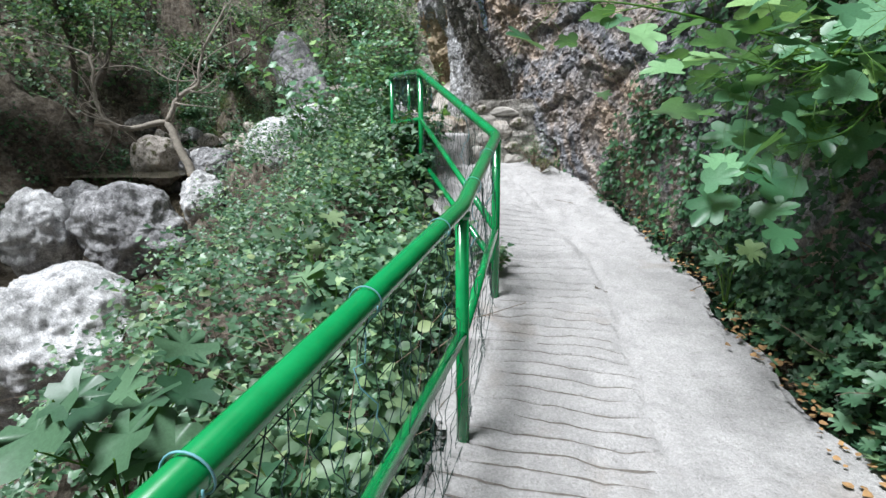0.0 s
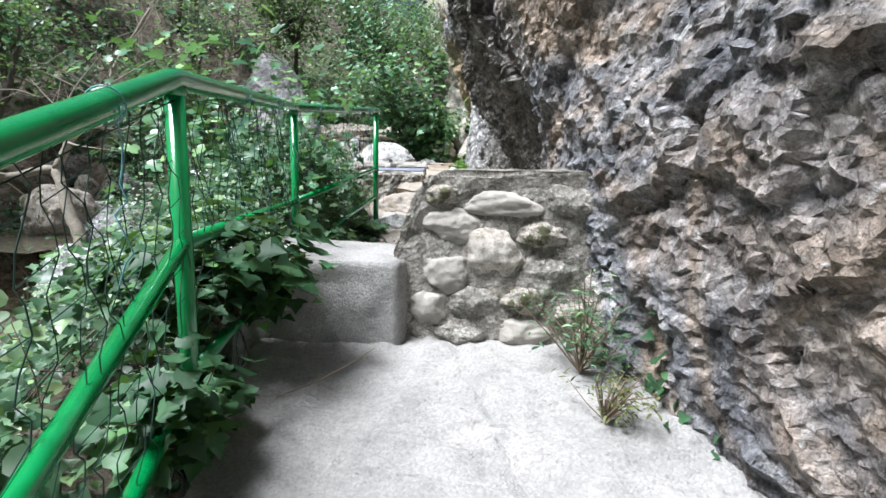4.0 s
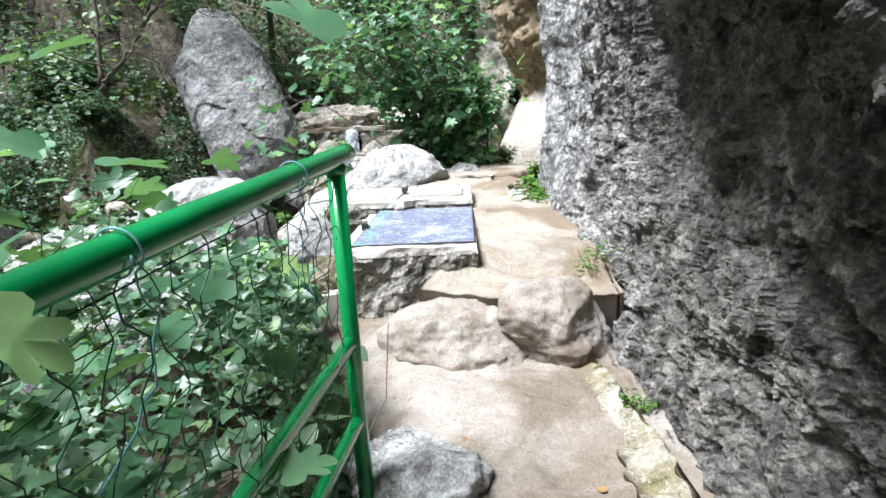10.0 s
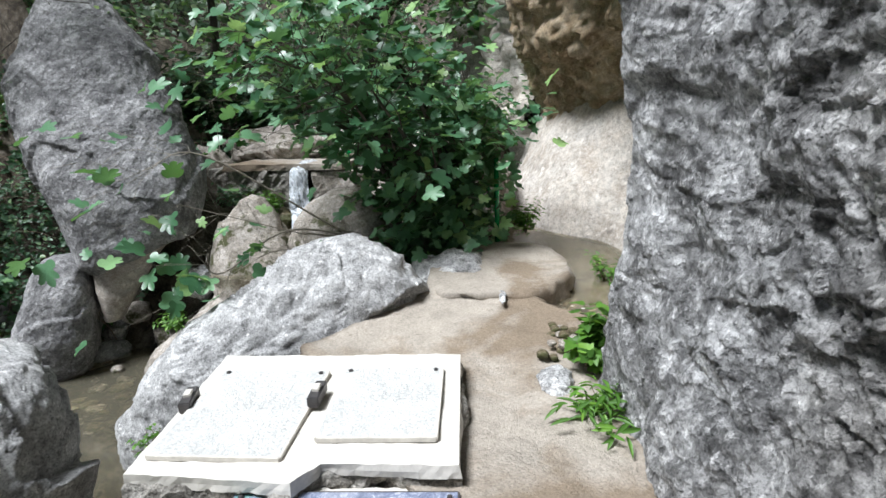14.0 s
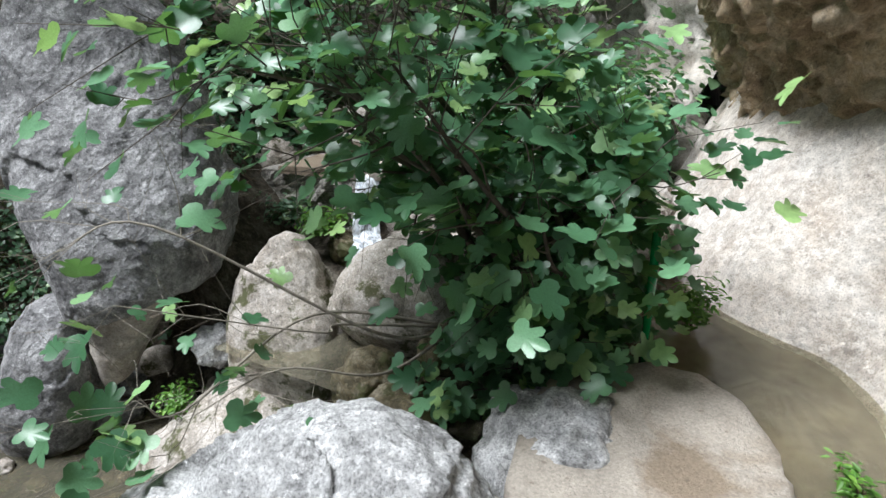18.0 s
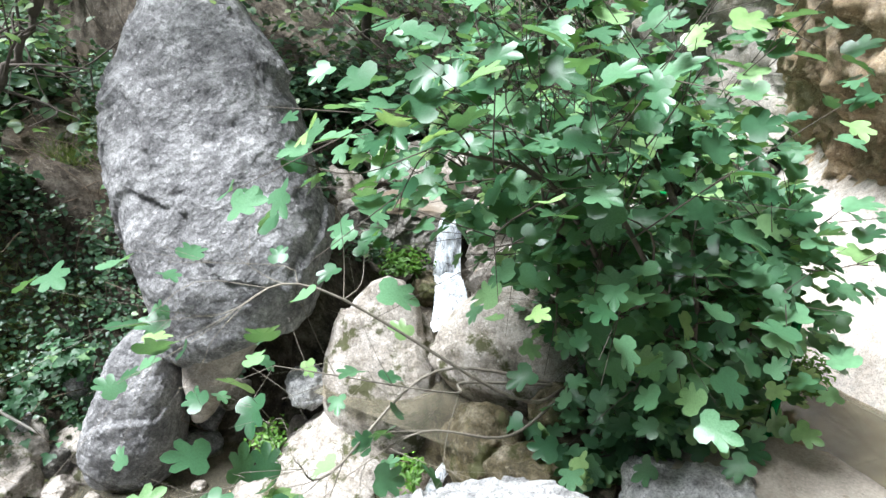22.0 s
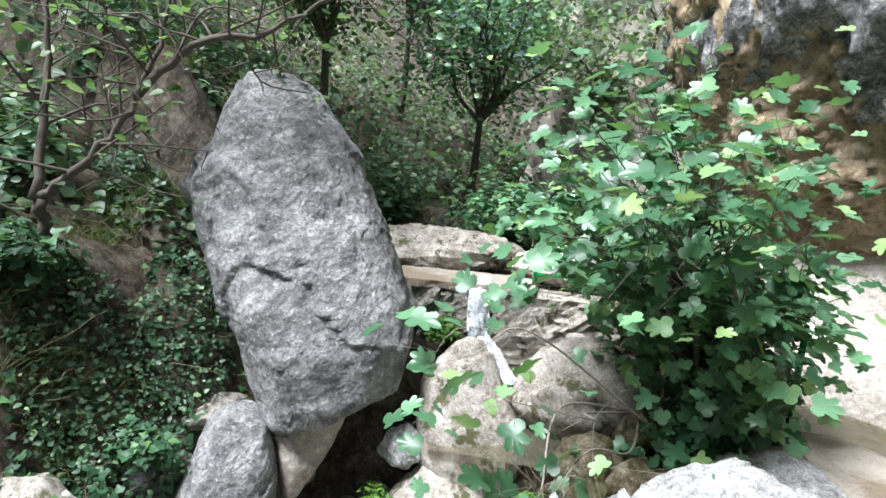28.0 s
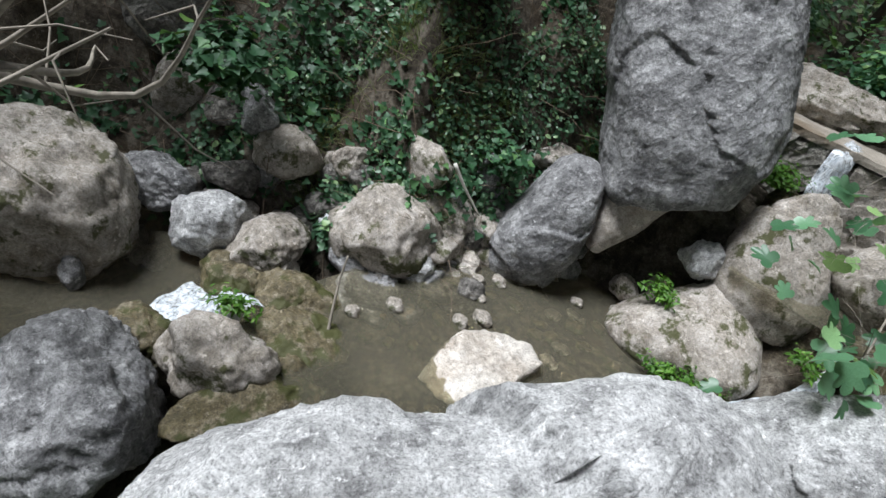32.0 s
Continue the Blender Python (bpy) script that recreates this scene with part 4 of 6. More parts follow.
standing_rock("stream_boulder", (-0.96, 8.78, 2.3), 24, [
    (0.0, -0.36, 0.4, -0.38, 0.3), (0.25, -0.4, 0.44, -0.4, 0.32), (0.5, -0.41, 0.4, -0.3, 0.34), (0.72, -0.36, 0.3, -0.12, 0.34), (0.92, -0.26, 0.24, 0.0, 0.32), (1.06, -0.1, 0.14, 0.1, 0.24),
], M_STREAM, "upright pale boulder with a hollowed face below the waterfall", 16, 0.03, 2.6, 110)
standing_rock("stream_boulder", (-0.14, 9.08, 2.7), 12, [
    (0.0, -0.42, 0.5, -0.25, 0.3), (0.2, -0.56, 0.56, -0.34, 0.32), (0.4, -0.5, 0.54, -0.3, 0.3), (0.58, -0.34, 0.36, -0.16, 0.24), (0.68, -0.12, 0.16, 0.0, 0.14),
], M_STREAM, "broad pale boulder below the waterfall", 17, 0.03, 2.4, 110)
standing_rock("stream_boulder", (-1.12, 8.2, 1.8), 16, [
    (0.0, -0.52, 0.48, -0.3, 0.45), (0.16, -0.62, 0.58, -0.4, 0.46), (0.34, -0.5, 0.6, -0.4, 0.46), (0.5, -0.3, 0.52, -0.24, 0.45), (0.64, -0.12, 0.36, 0.02, 0.42), (0.74, 0.0, 0.2, 0.18, 0.36),
], M_STREAM, "pale angular boulder standing in the pool, mossy at the water", 18, 0.04, 2.8, 120)
standing_rock("grey_stone", (-2.45, 7.86, 1.8), 33, [
    (0.0, -0.36, 0.14, -0.25, 0.3), (0.2, -0.4, 0.26, -0.34, 0.34), (0.5, -0.34, 0.34, -0.34, 0.36), (0.85, -0.2, 0.36, -0.24, 0.36), (1.08, -0.1, 0.32, -0.1, 0.34), (1.16, 0.0, 0.22, 0.0, 0.25),
], M_TALL, "grey slab of stone propped under the leaning boulder", 19, 0.035, 2.8, 110)
standing_rock("hollow_stone", (-1.98, 8.2, 2.35), 33, [
    (0.0, -0.2, -0.05, -0.1, 0.3), (0.25, -0.22, 0.12, -0.16, 0.35), (0.5, -0.24, 0.3, -0.1, 0.4), (0.72, -0.22, 0.5, 0.0, 0.4), (0.9, -0.1, 0.65, 0.1, 0.4),
], M_PALE, "pale smooth stone wedged under the leaning boulder", 23, 0.02, 2.4, 90)
rock("stone", (-1.9, 6.68, 1.92), (0.46, 0.3, 0.2), 20, M_PALE, "flat white stone lying in the pool", "stone", n=40, planes=14, sharp=0.62, rough=0.03, turn=60, extra=((0, 0, 1, 0.6),))
rock("stone", (-0.02, 8.5, 2.66), (0.28, 0.22, 0.26), 41, M_WETROCK, "mossy brown stone in the stream", "stone", n=30)
rock("stone", (0.27, 8.38, 2.64), (0.24, 0.2, 0.22), 42, M_WETROCK, "rounded pale-topped wet stone in the stream", "stone", n=30)
rock("stone", (0.26, 8.86, 2.84), (0.18, 0.15, 0.16), 43, M_WETROCK, "small mossy stone under the fig tree", "stone", n=24)
rock("stone", (0.52, 8.16, 2.56), (0.26, 0.2, 0.24), 44, M_BOULDER, "grey flat-topped stone beside the platform", "stone", n=30)
rock("stone", (-1.4, 8.5, 2.6), (0.17, 0.15, 0.16), 45, M_BOULDER, "pale stone in the dark hollow", "stone", n=22)
rock("stone", (-1.75, 8.35, 2.1), (0.14, 0.12, 0.12), 52, M_STREAM, "broken stone in the dark hollow", "stone", n=16, sharp=0.55)
rock("stone", (-1.55, 8.55, 2.15), (0.12, 0.1, 0.1), 53, M_STREAM, "small stone in the dark hollow", "stone", n=14, sharp=0.55)
rock("stone", (-2.78, 5.3, 1.92), (0.32, 0.24, 0.28), 46, M_STREAM, "mossy pale stone at the pool's outlet", "stone", n=30, turn=30, sharp=0.65)
rock("stone", (-2.55, 5.62, 1.9), (0.12, 0.1, 0.1), 54, M_WETROCK, "small mossy stone at the pool's outlet", "stone", n=16)
rock("stone", (-3.0, 4.66, 1.78), (0.5, 0.42, 0.42), 47, M_TALL, "grey boulder at the pool's outlet", "stone", n=40)
rock("stone", (-0.5, 7.82, 1.92), (0.3, 0.22, 0.2), 49, M_WETROCK, "wet stone under the cascade", "stone", n=24)
rock("stone", (0.1, 8.02, 2.3), (0.5, 0.16, 0.22), 50, M_WETROCK, "long mossy stone along the cascade", "stone", n=30, turn=12)
for k, (x, y, s_) in enumerate(((-2.25, 6.82, 0.07), (-2.18, 6.98, 0.08), (-2.5, 7.3, 0.06), (-2.4, 7.45, 0.07), (-2.6, 6.5, 0.07), (-2.7, 6.2, 0.06), (-1.9, 7.9, 0.06), (-2.35, 7.15, 0.05))):
    rock("pebble", (x, y, 1.95 + s_ * 0.2), (s_, s_ * 0.8, s_ * 0.7), 60 + k, M_STREAM, "small brown pebble at the water's edge", "pebble", n=10)
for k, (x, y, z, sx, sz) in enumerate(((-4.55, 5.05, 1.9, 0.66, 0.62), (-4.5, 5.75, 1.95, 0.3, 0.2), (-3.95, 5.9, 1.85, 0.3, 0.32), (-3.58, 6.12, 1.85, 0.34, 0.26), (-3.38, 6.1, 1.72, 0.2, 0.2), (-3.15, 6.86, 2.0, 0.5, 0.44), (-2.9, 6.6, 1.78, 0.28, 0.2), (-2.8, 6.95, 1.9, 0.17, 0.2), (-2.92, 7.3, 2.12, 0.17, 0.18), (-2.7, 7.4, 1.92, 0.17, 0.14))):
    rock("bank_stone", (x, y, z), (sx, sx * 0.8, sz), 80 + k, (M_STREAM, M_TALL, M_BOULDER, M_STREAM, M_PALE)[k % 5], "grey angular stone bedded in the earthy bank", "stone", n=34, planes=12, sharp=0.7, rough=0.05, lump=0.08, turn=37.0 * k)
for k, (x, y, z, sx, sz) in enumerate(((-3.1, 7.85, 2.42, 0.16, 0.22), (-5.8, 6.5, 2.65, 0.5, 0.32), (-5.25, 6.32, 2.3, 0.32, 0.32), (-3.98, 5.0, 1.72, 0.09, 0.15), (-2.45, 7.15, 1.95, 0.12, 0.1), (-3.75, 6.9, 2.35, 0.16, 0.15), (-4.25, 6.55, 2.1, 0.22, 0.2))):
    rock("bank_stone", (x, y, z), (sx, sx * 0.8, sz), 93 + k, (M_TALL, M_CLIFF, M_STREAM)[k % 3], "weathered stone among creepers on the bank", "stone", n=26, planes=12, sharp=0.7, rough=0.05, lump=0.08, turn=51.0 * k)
for k, (x, y, z, sx, sz) in enumerate(((-1.2, -2.1, 0.2, 1.05, 1.0), (-2.5, 1.1, 0.9, 1.05, 0.85), (-4.1, 0.9, 0.8, 0.75, 0.9), (-3.4, -1.5, -0.2, 0.7, 0.6), (-2.4, 3.3, 1.2, 0.6, 0.6), (-5.0, 3.0, 1.0, 0.6, 0.6))):
    rock("ravine_boulder", (x, y, z), (sx, sx * 0.8, sz), 100 + k, M_BOULDER if k % 2 == 0 else M_TALL, "large pale boulder in the ravine bed", n=36, sharp=0.72)
rock("step_stone", (1.95, 4.42, 2.28), (0.44, 0.3, 0.32), 130, M_PATH, "rounded earthy boulder used as a step", "stone", n=40, rough=0.05)
rock("step_stone", (2.5, 4.52, 2.42), (0.42, 0.3, 0.3), 134, M_PATH, "pale worn rock step beside the cliff", "stone", n=40, sharp=0.7, rough=0.05)
rock("step_stone", (2.05, 3.35, 2.22), (0.3, 0.22, 0.16), 131, M_BOULDER, "broken white stone beside the post", "stone", n=26, sharp=0.6)
rock("edge_stone", (2.42, 0.95, 2.24), (0.2, 0.42, 0.06), 132, M_BOULDER, "flat white stone at the path's edge", "stone", n=20)
for k in range(46):
    x, y = RNG.uniform(2.1, 3.3), RNG.uniform(0.9, 4.2)
    s = RNG.uniform(0.008, 0.022)
    rock("pebble", (x, y, 2.225 + s * 0.3), (s, s * 0.8, s * 0.6), 140 + k % 7, (M_BOULDER, M_TWIG, M_STREAM)[k % 3], "loose chip of stone on the path", "pebble", n=4)
# ---------------------------------------------------------------- covered tank
def rough_block(name, outline, z0, z1, mat, label, cat, seed, cell=0.03, amp=0.03, soft=False):
    """A rough-cast upright block over a closed outline."""
    o = np.array(outline, float)
    pts = []
    for a, b in zip(o, np.roll(o, -1, 0)):
        n = max(2, int(np.linalg.norm(b - a) / cell))
        pts.append(a + (b - a) * np.arange(n)[:, None] / n)
    ring = np.concatenate(pts)
    c = ring.mean(0)
    zs = np.linspace(z0, z1, max(3, int((z1 - z0) / cell)))
    wall = np.concatenate([np.c_[ring, np.full(len(ring), z)] for z in zs])
    ks = np.linspace(1, 0, 9)[1:-1]
    top = np.concatenate([np.c_[c + (ring - c) * k, np.full(len(ring), z1)] for k in ks])
    v = np.concatenate([wall, top, [[*c, z1]]])
    f = grid_faces(len(zs) + len(ks), len(ring), True).tolist()
    base = (len(zs) + len(ks) - 1) * len(ring)
    f += [[base + i, base + (i + 1) % len(ring), len(v) - 1] for i in range(len(ring))]
    out = v[:, :2] - c
    out /= np.linalg.norm(out, axis=1, keepdims=True).clip(1e-6)
    w = smooth((z1 + 0.001 - v[:, 2]) / 0.04)
    d = amp * (fbm(v * 5, 4, 0.6, seed) + 0.6 * ridged(v * 11, 3, 0.6, seed + 1))
    v[:, :2] += out * (d * w)[:, None]
    v[:, 2] += 0.006 * fbm(v * 9, 3, 0.6, seed + 2) * (1 - w)
    ob = put(name, mesh_of(name, v, f, soft), mat)
    return tagged(ob, label, cat)


def turned(cx, cy, w, d, deg):
    a = radians(deg)
    return [(cx + math.cos(a) * x - math.sin(a) * y, cy + math.sin(a) * x + math.cos(a) * y) for x, y in ((-w / 2, -d / 2), (w / 2, -d / 2), (w / 2, d / 2), (-w / 2, d / 2))]


rough_block("tank", turned(1.455, 5.33, 0.875, 1.34, 13), 2.1, 2.825, M_TANK, "low rough concrete tank with a broken front edge", "tank", 3, 0.025, 0.035)
rough_block("tank", [(0.58, 5.78), (1.18, 5.87), (1.23, 5.99), (1.72, 6.09), (1.52, 6.9), (0.36, 6.64)], 1.7, 2.925, M_TANK, "rough concrete tank of two chambers", "tank", 5)

for tank_ob, outline, z in ((bpy.data.objects["tank"], turned(1.455, 5.33, 0.885, 1.35, 13), 2.846), (bpy.data.objects["tank.001"], [(0.57, 5.77), (1.19, 5.86), (1.24, 5.98), (1.73, 6.08), (1.53, 6.91), (0.35, 6.65)], 2.946)):
    cap = rough_block("cement_cap", outline, z - 0.05, z, M_PIPE, "smooth pale cement rim", "", 23, 0.03, 0.012)
    for key in [k_ for k_ in cap.keys() if k_ != "label"]:
        del cap[key]
    cap.parent = tank_ob


def cover(at, w, d, mat, label, hinge):
    ob = new("cover_plate")
    ob.matrix_basis = at
    tagged(ob, label, "cover plate", "tank covers")
    box("plate", (w, d, 0.012), mat, ob, "", 0.003, pose(0, 0, 0.012))
    for x, y, a, b in ((0, d / 2, w, 0.012), (0, -d / 2, w, 0.012), (w / 2, 0, 0.012, d), (-w / 2, 0, 0.012, d)):
        box("rim", (a, b, 0.022), M_PIPE if mat is M_SLABW else M_DARKM, ob, "", 0.002, pose(x, y, 0.006))
    h = box("hinge_box", (0.05, 0.15, 0.05), M_DARKM, ob, "dark metal lock box", 0.005, pose(*hinge))
    box("latch", (0.03, 0.05, 0.02), M_PIPE, h, "", 0.003, pose(0.0, 0.0, 0.03))
    for sx in (-1, 1):
        box("bolt", (0.018, 0.018, 0.012), M_DARKM, ob, "", 0.003, pose(sx * (w / 2 - 0.03), d / 2 - 0.03, 0.022))
    return ob


cover(pose(1.49, 5.35, 2.85, 0.8, 0, 13), 0.79, 1.22, M_SLAB, "blue-grey flaking metal cover plate on a concrete tank", (-0.41, -0.05, 0.03, 0, 0, 12))
cover(pose(0.78, 6.22, 2.95, 0, 0, 11), 0.51, 0.64, M_SLABW, "white painted cover plate on a concrete tank", (-0.29, 0.05, 0.02, 0, 0, 14))
cover(pose(1.33, 6.4, 2.955, 0, 0, 13), 0.46, 0.54, M_SLABW, "white painted cover plate with a lock box", (-0.3, 0.02, 0.03, 0, 0, 0))
trough = rough_block("trough_wall", [(0.5, 4.2), (1.2, 4.52), (1.16, 4.62), (0.46, 4.32)], 2.2, 2.58, M_PIPE, "short smooth concrete kerb beside the tank", "kerb", 7, 0.03, 0.008)
for k, pts in enumerate((((0.62, 4.7, 2.45), (0.72, 4.78, 2.55), (0.8, 4.95, 2.58)), ((0.7, 4.75, 2.5), (0.95, 4.8, 2.62), (1.0, 4.86, 2.7)), ((0.55, 4.8, 2.5), (0.75, 5.0, 2.5), (0.9, 5.0, 2.56)))):
    v, f = tube(curve_points(pts, 4), np.linspace(0.012, 0.006, 9), 6)
    tagged(put("dry_stick", mesh_of("dry_stick", v, f, True), M_BARK), "pale dry stick lying behind the tank", "stick")
rock("rubble", (-0.05, 5.75, 1.95), (0.22, 0.4, 0.36), 152, M_WETROCK, "dark mossy rock wedged beside the big boulder", "stone", n=40, sharp=0.6)
rock("rubble", (0.06, 5.25, 2.06), (0.38, 0.36, 0.36), 154, M_WETROCK, "dark earthy rock bridging the gap to the big boulder", "stone", n=36, sharp=0.6)
rock("rubble", (0.5, 5.7, 2.12), (0.36, 0.3, 0.36), 155, M_WETROCK, "dark mossy rock jammed against the tank", "stone", n=30, sharp=0.6)
rock("rubble", (0.38, 5.5, 2.05), (0.22, 0.34, 0.3), 153, M_WETROCK, "earthy broken rock in the gap beside the tank", "stone", n=36, sharp=0.6)
rock("rubble", (0.72, 4.95, 2.2), (0.32, 0.35, 0.28), 151, M_WETROCK, "earthy rubble between boulder and tank", "stone", n=26)
# ---------------------------------------------------------------- platform by the channel
OUT = [(1.02, 8.0), (0.93, 8.45), (0.96, 8.75), (1.12, 8.8), (1.22, 8.95), (1.36, 9.06), (1.6, 9.06), (1.8, 8.92), (1.95, 8.62), (1.99, 8.25), (1.9, 8.05), (1.76, 7.84), (1.2, 7.7)]
rough_block("platform", OUT, 1.9, 2.95, M_LEDGE, "sandy flat rock platform beside the channel", "platform", 9, 0.04, 0.03, True)
rock("platform_stone", (1.08, 8.4, 2.73), (0.38, 0.42, 0.3), 133, M_BOULDER, "rough white rock at the platform's edge", "stone", n=34, sharp=0.8)
# ---------------------------------------------------------------- step and stone wall above the ramp
rough_block("step_wall", [(2.35, -0.5), (3.3, -0.32), (3.36, 0.12), (2.42, 0.25)], 1.9, 2.56, M_RAMP, "whitewashed concrete step across the path", "step", 13, 0.03, 0.012, True)
wall = new("stone_wall")
tagged(wall, "low mortared rubble wall with a pale sloped end", "wall")
bm = bmesh.new()
prof = [(3.2, 2.0), (4.25, 2.0), (4.25, 2.98), (3.45, 2.97), (3.36, 2.9), (3.25, 2.56)]
fr = [bm.verts.new((x, -0.24 + 0.06 * (x - 3.2), z)) for x, z in prof]
bk = [bm.verts.new((x, 0.3, z)) for x, z in prof]
bm.faces.new(fr)
bm.faces.new(bk[::-1])
for i in range(6):
    bm.faces.new((fr[i], bk[i], bk[(i + 1) % 6], fr[(i + 1) % 6]))
bmesh.ops.bevel(bm, geom=bm.edges[:], offset=0.03, segments=2, affect="EDGES")
bmesh.ops.triangulate(bm, faces=bm.faces[:])
bmesh.ops.subdivide_edges(bm, edges=bm.edges[:], cuts=7, use_grid_fill=True)
for q in bm.verts:
    d = noise.fractal(q.co * 6, 0.6, 2.0, 4)
    q.co += Vector((0.012 * d, 0.02 * d, 0.01 * d))
part("mortar", bm, M_TANK, wall)
for k, (x, z, sx, sz) in enumerate(((3.7, 2.6, 0.15, 0.11), (3.52, 2.72, 0.13, 0.08), (3.92, 2.7, 0.12, 0.06), (3.95, 2.5, 0.13, 0.09), (3.5, 2.5, 0.1, 0.1), (3.85, 2.4, 0.11, 0.06), (3.62, 2.38, 0.12, 0.08), (3.75, 2.82, 0.16, 0.06), (3.48, 2.86, 0.09, 0.06), (4.05, 2.84, 0.12, 0.08), (3.42, 2.34, 0.09, 0.09), (4.08, 2.34, 0.1, 0.07), (3.55, 2.22, 0.12, 0.07), (3.85, 2.24, 0.14, 0.07))):
    v, f = rock_mesh((sx * 1.2, 0.07, sz * 1.15), 160 + k, 18, 9, 0.7, 0.03)
    o = put("stone", mesh_of("stone", v, f, True), (M_TANK, M_MORTAR, M_STREAM)[k % 3] if k else M_PALE, wall)
    o.location = (x, -0.205 + 0.06 * (x - 3.2), z)
# ---------------------------------------------------------------- weir, terrace and waterfall
rough_block("weir", [(-2.3, 9.95), (-1.26, 10.02), (-1.26, 10.6), (-2.3, 10.7)], 2.2, 3.47, M_TANK, "rough stone weir wall beside the waterfall", "weir", 15, 0.04, 0.05)
rough_block("weir", [(-0.98, 10.04), (0.45, 10.2), (1.15, 10.1), (1.15, 10.9), (-0.98, 10.7)], 2.2, 3.43, M_STREAM, "pale rock weir wall beside the waterfall", "weir", 17, 0.04, 0.06)
rough_block("lip_slab", [(-2.05, 9.93), (-0.6, 10.06), (-0.6, 10.6), (-2.05, 10.5)], 3.45, 3.52, M_LEDGE, "flat stone lip over the waterfall", "slab", 19, 0.05, 0.02)
rock("terrace_rock", (-1.75, 11.0, 3.6), (1.0, 0.5, 0.3), 171, M_STREAM, "broad brown rock terrace above the fall", "rock", n=40)
rock("terrace_rock", (-0.1, 10.75, 3.6), (0.8, 0.35, 0.24), 172, M_PALE, "pale rock above the weir", "rock", n=36)
rock("terrace_rock", (-2.55, 10.3, 3.1), (0.5, 0.45, 0.6), 173, M_STREAM, "brown rock beside the weir", "rock", n=36)
for k in range(14):
    s = RNG.uniform(0.05, 0.13)
    rock("stone", (RNG.uniform(-0.3, 0.9), RNG.uniform(9.45, 9.95), 2.95 + RNG.uniform(0, 0.2)), (s, s, s * 0.7), 174 + k % 5, M_STREAM, "broken stone at the foot of the weir", "stone", n=8)


def ribbon(path, widths, sides, mat, name, parent, seed, lift=0.03):
    """A sheet of running water along a path."""
    p = curve_points(path, 10)
    w = np.interp(np.linspace(0, 1, len(p)), np.linspace(0, 1, len(widths)), widths)
    t = np.gradient(p, axis=0)
    s = np.cross(t, np.array([0.0, 0.0, 1.0]) if abs(t[0, 2]) < np.linalg.norm(t[0, :2]) * 3 else np.array(sides))
    s /= np.linalg.norm(s, axis=1, keepdims=True).clip(1e-6)
    n = np.cross(s, t)
    n /= np.linalg.norm(n, axis=1, keepdims=True).clip(1e-6)
    u = np.linspace(-1, 1, 11)
    v = p[:, None] + s[:, None] * (w[:, None] * u)[..., None]
    v = v.reshape(-1, 3)
    bulge = lift * (1 - np.tile(u, len(p)) ** 2) + 0.02 * fbm(v * np.array([14, 14, 5]), 3, 0.6, seed)
    v = v + np.repeat(n, 11, 0) * bulge[:, None]
    return put(name, mesh_of(name, v, grid_faces(len(p), 11), True), mat, parent)


fall = new("waterfall")
tagged(fall, "narrow white waterfall dropping over the weir", "waterfall")
ribbon([(-1.12, 10.4, 3.5), (-1.12, 10.05, 3.48), (-1.1, 9.93, 3.2), (-1.07, 9.87, 3.02)], (0.09, 0.1, 0.11, 0.12), (0, 1, 0), M_FOAM, "upper_fall", fall, 1)
ribbon([(-1.06, 9.86, 3.03), (-0.95, 9.72, 2.95), (-0.86, 9.58, 2.85), (-0.78, 9.45, 2.76)], (0.11, 0.13, 0.15, 0.18), (0, 1, 0), M_FOAM, "lower_fall", fall, 2)
rock("fall_ledge", (-1.2, 9.78, 2.9), (0.2, 0.16, 0.16), 175, M_WETROCK, "dark wet stone under the waterfall", "stone", n=24)
casc = new("cascade")
tagged(casc, "white cascade running between stones into the pool", "cascade")
ribbon([(0.12, 8.3, 2.5), (-0.08, 8.22, 2.42), (-0.3, 8.1, 2.24), (-0.55, 7.92, 2.06), (-0.75, 7.7, 1.98), (-0.95, 7.58, 1.97)], (0.05, 0.07, 0.09, 0.1, 0.14, 0.2), (0, 1, 0), M_FOAM, "run", casc, 3, 0.05)
ribbon([(-0.2, 8.55, 2.55), (-0.28, 8.4, 2.42), (-0.36, 8.22, 2.2), (-0.55, 8.0, 2.05)], (0.03, 0.045, 0.05, 0.08), (0, 1, 0), M_FOAM, "side_run", casc, 4, 0.04)
low = new("cascade")
tagged(low, "small white cascade leaving the pool", "cascade")
ribbon([(-2.95, 5.62, 1.98), (-3.15, 5.55, 1.93), (-3.32, 5.47, 1.75), (-3.55, 5.38, 1.68)], (0.12, 0.13, 0.18, 0.24), (0, 1, 0), M_FOAM, "run", low, 5, 0.05)


def water_sheet(name, x0, x1, y0, y1, z, label, test=True):
    x, y = np.arange(x0, x1, 0.1), np.arange(y0, y1, 0.1)
    X, Y = np.meshgrid(x, y, indexing="ij")
    p = np.stack([X, Y, z + 0 * X], -1).reshape(-1, 3)
    p[:, 2] += 0.006 * fbm(p * 5, 3, 0.5, 77)
    ob = put(name, mesh_of(name, p, grid_faces(len(x), len(y))[:, ::-1], True), M_WATER)
    return tagged(ob, label, "water", kind="structure")


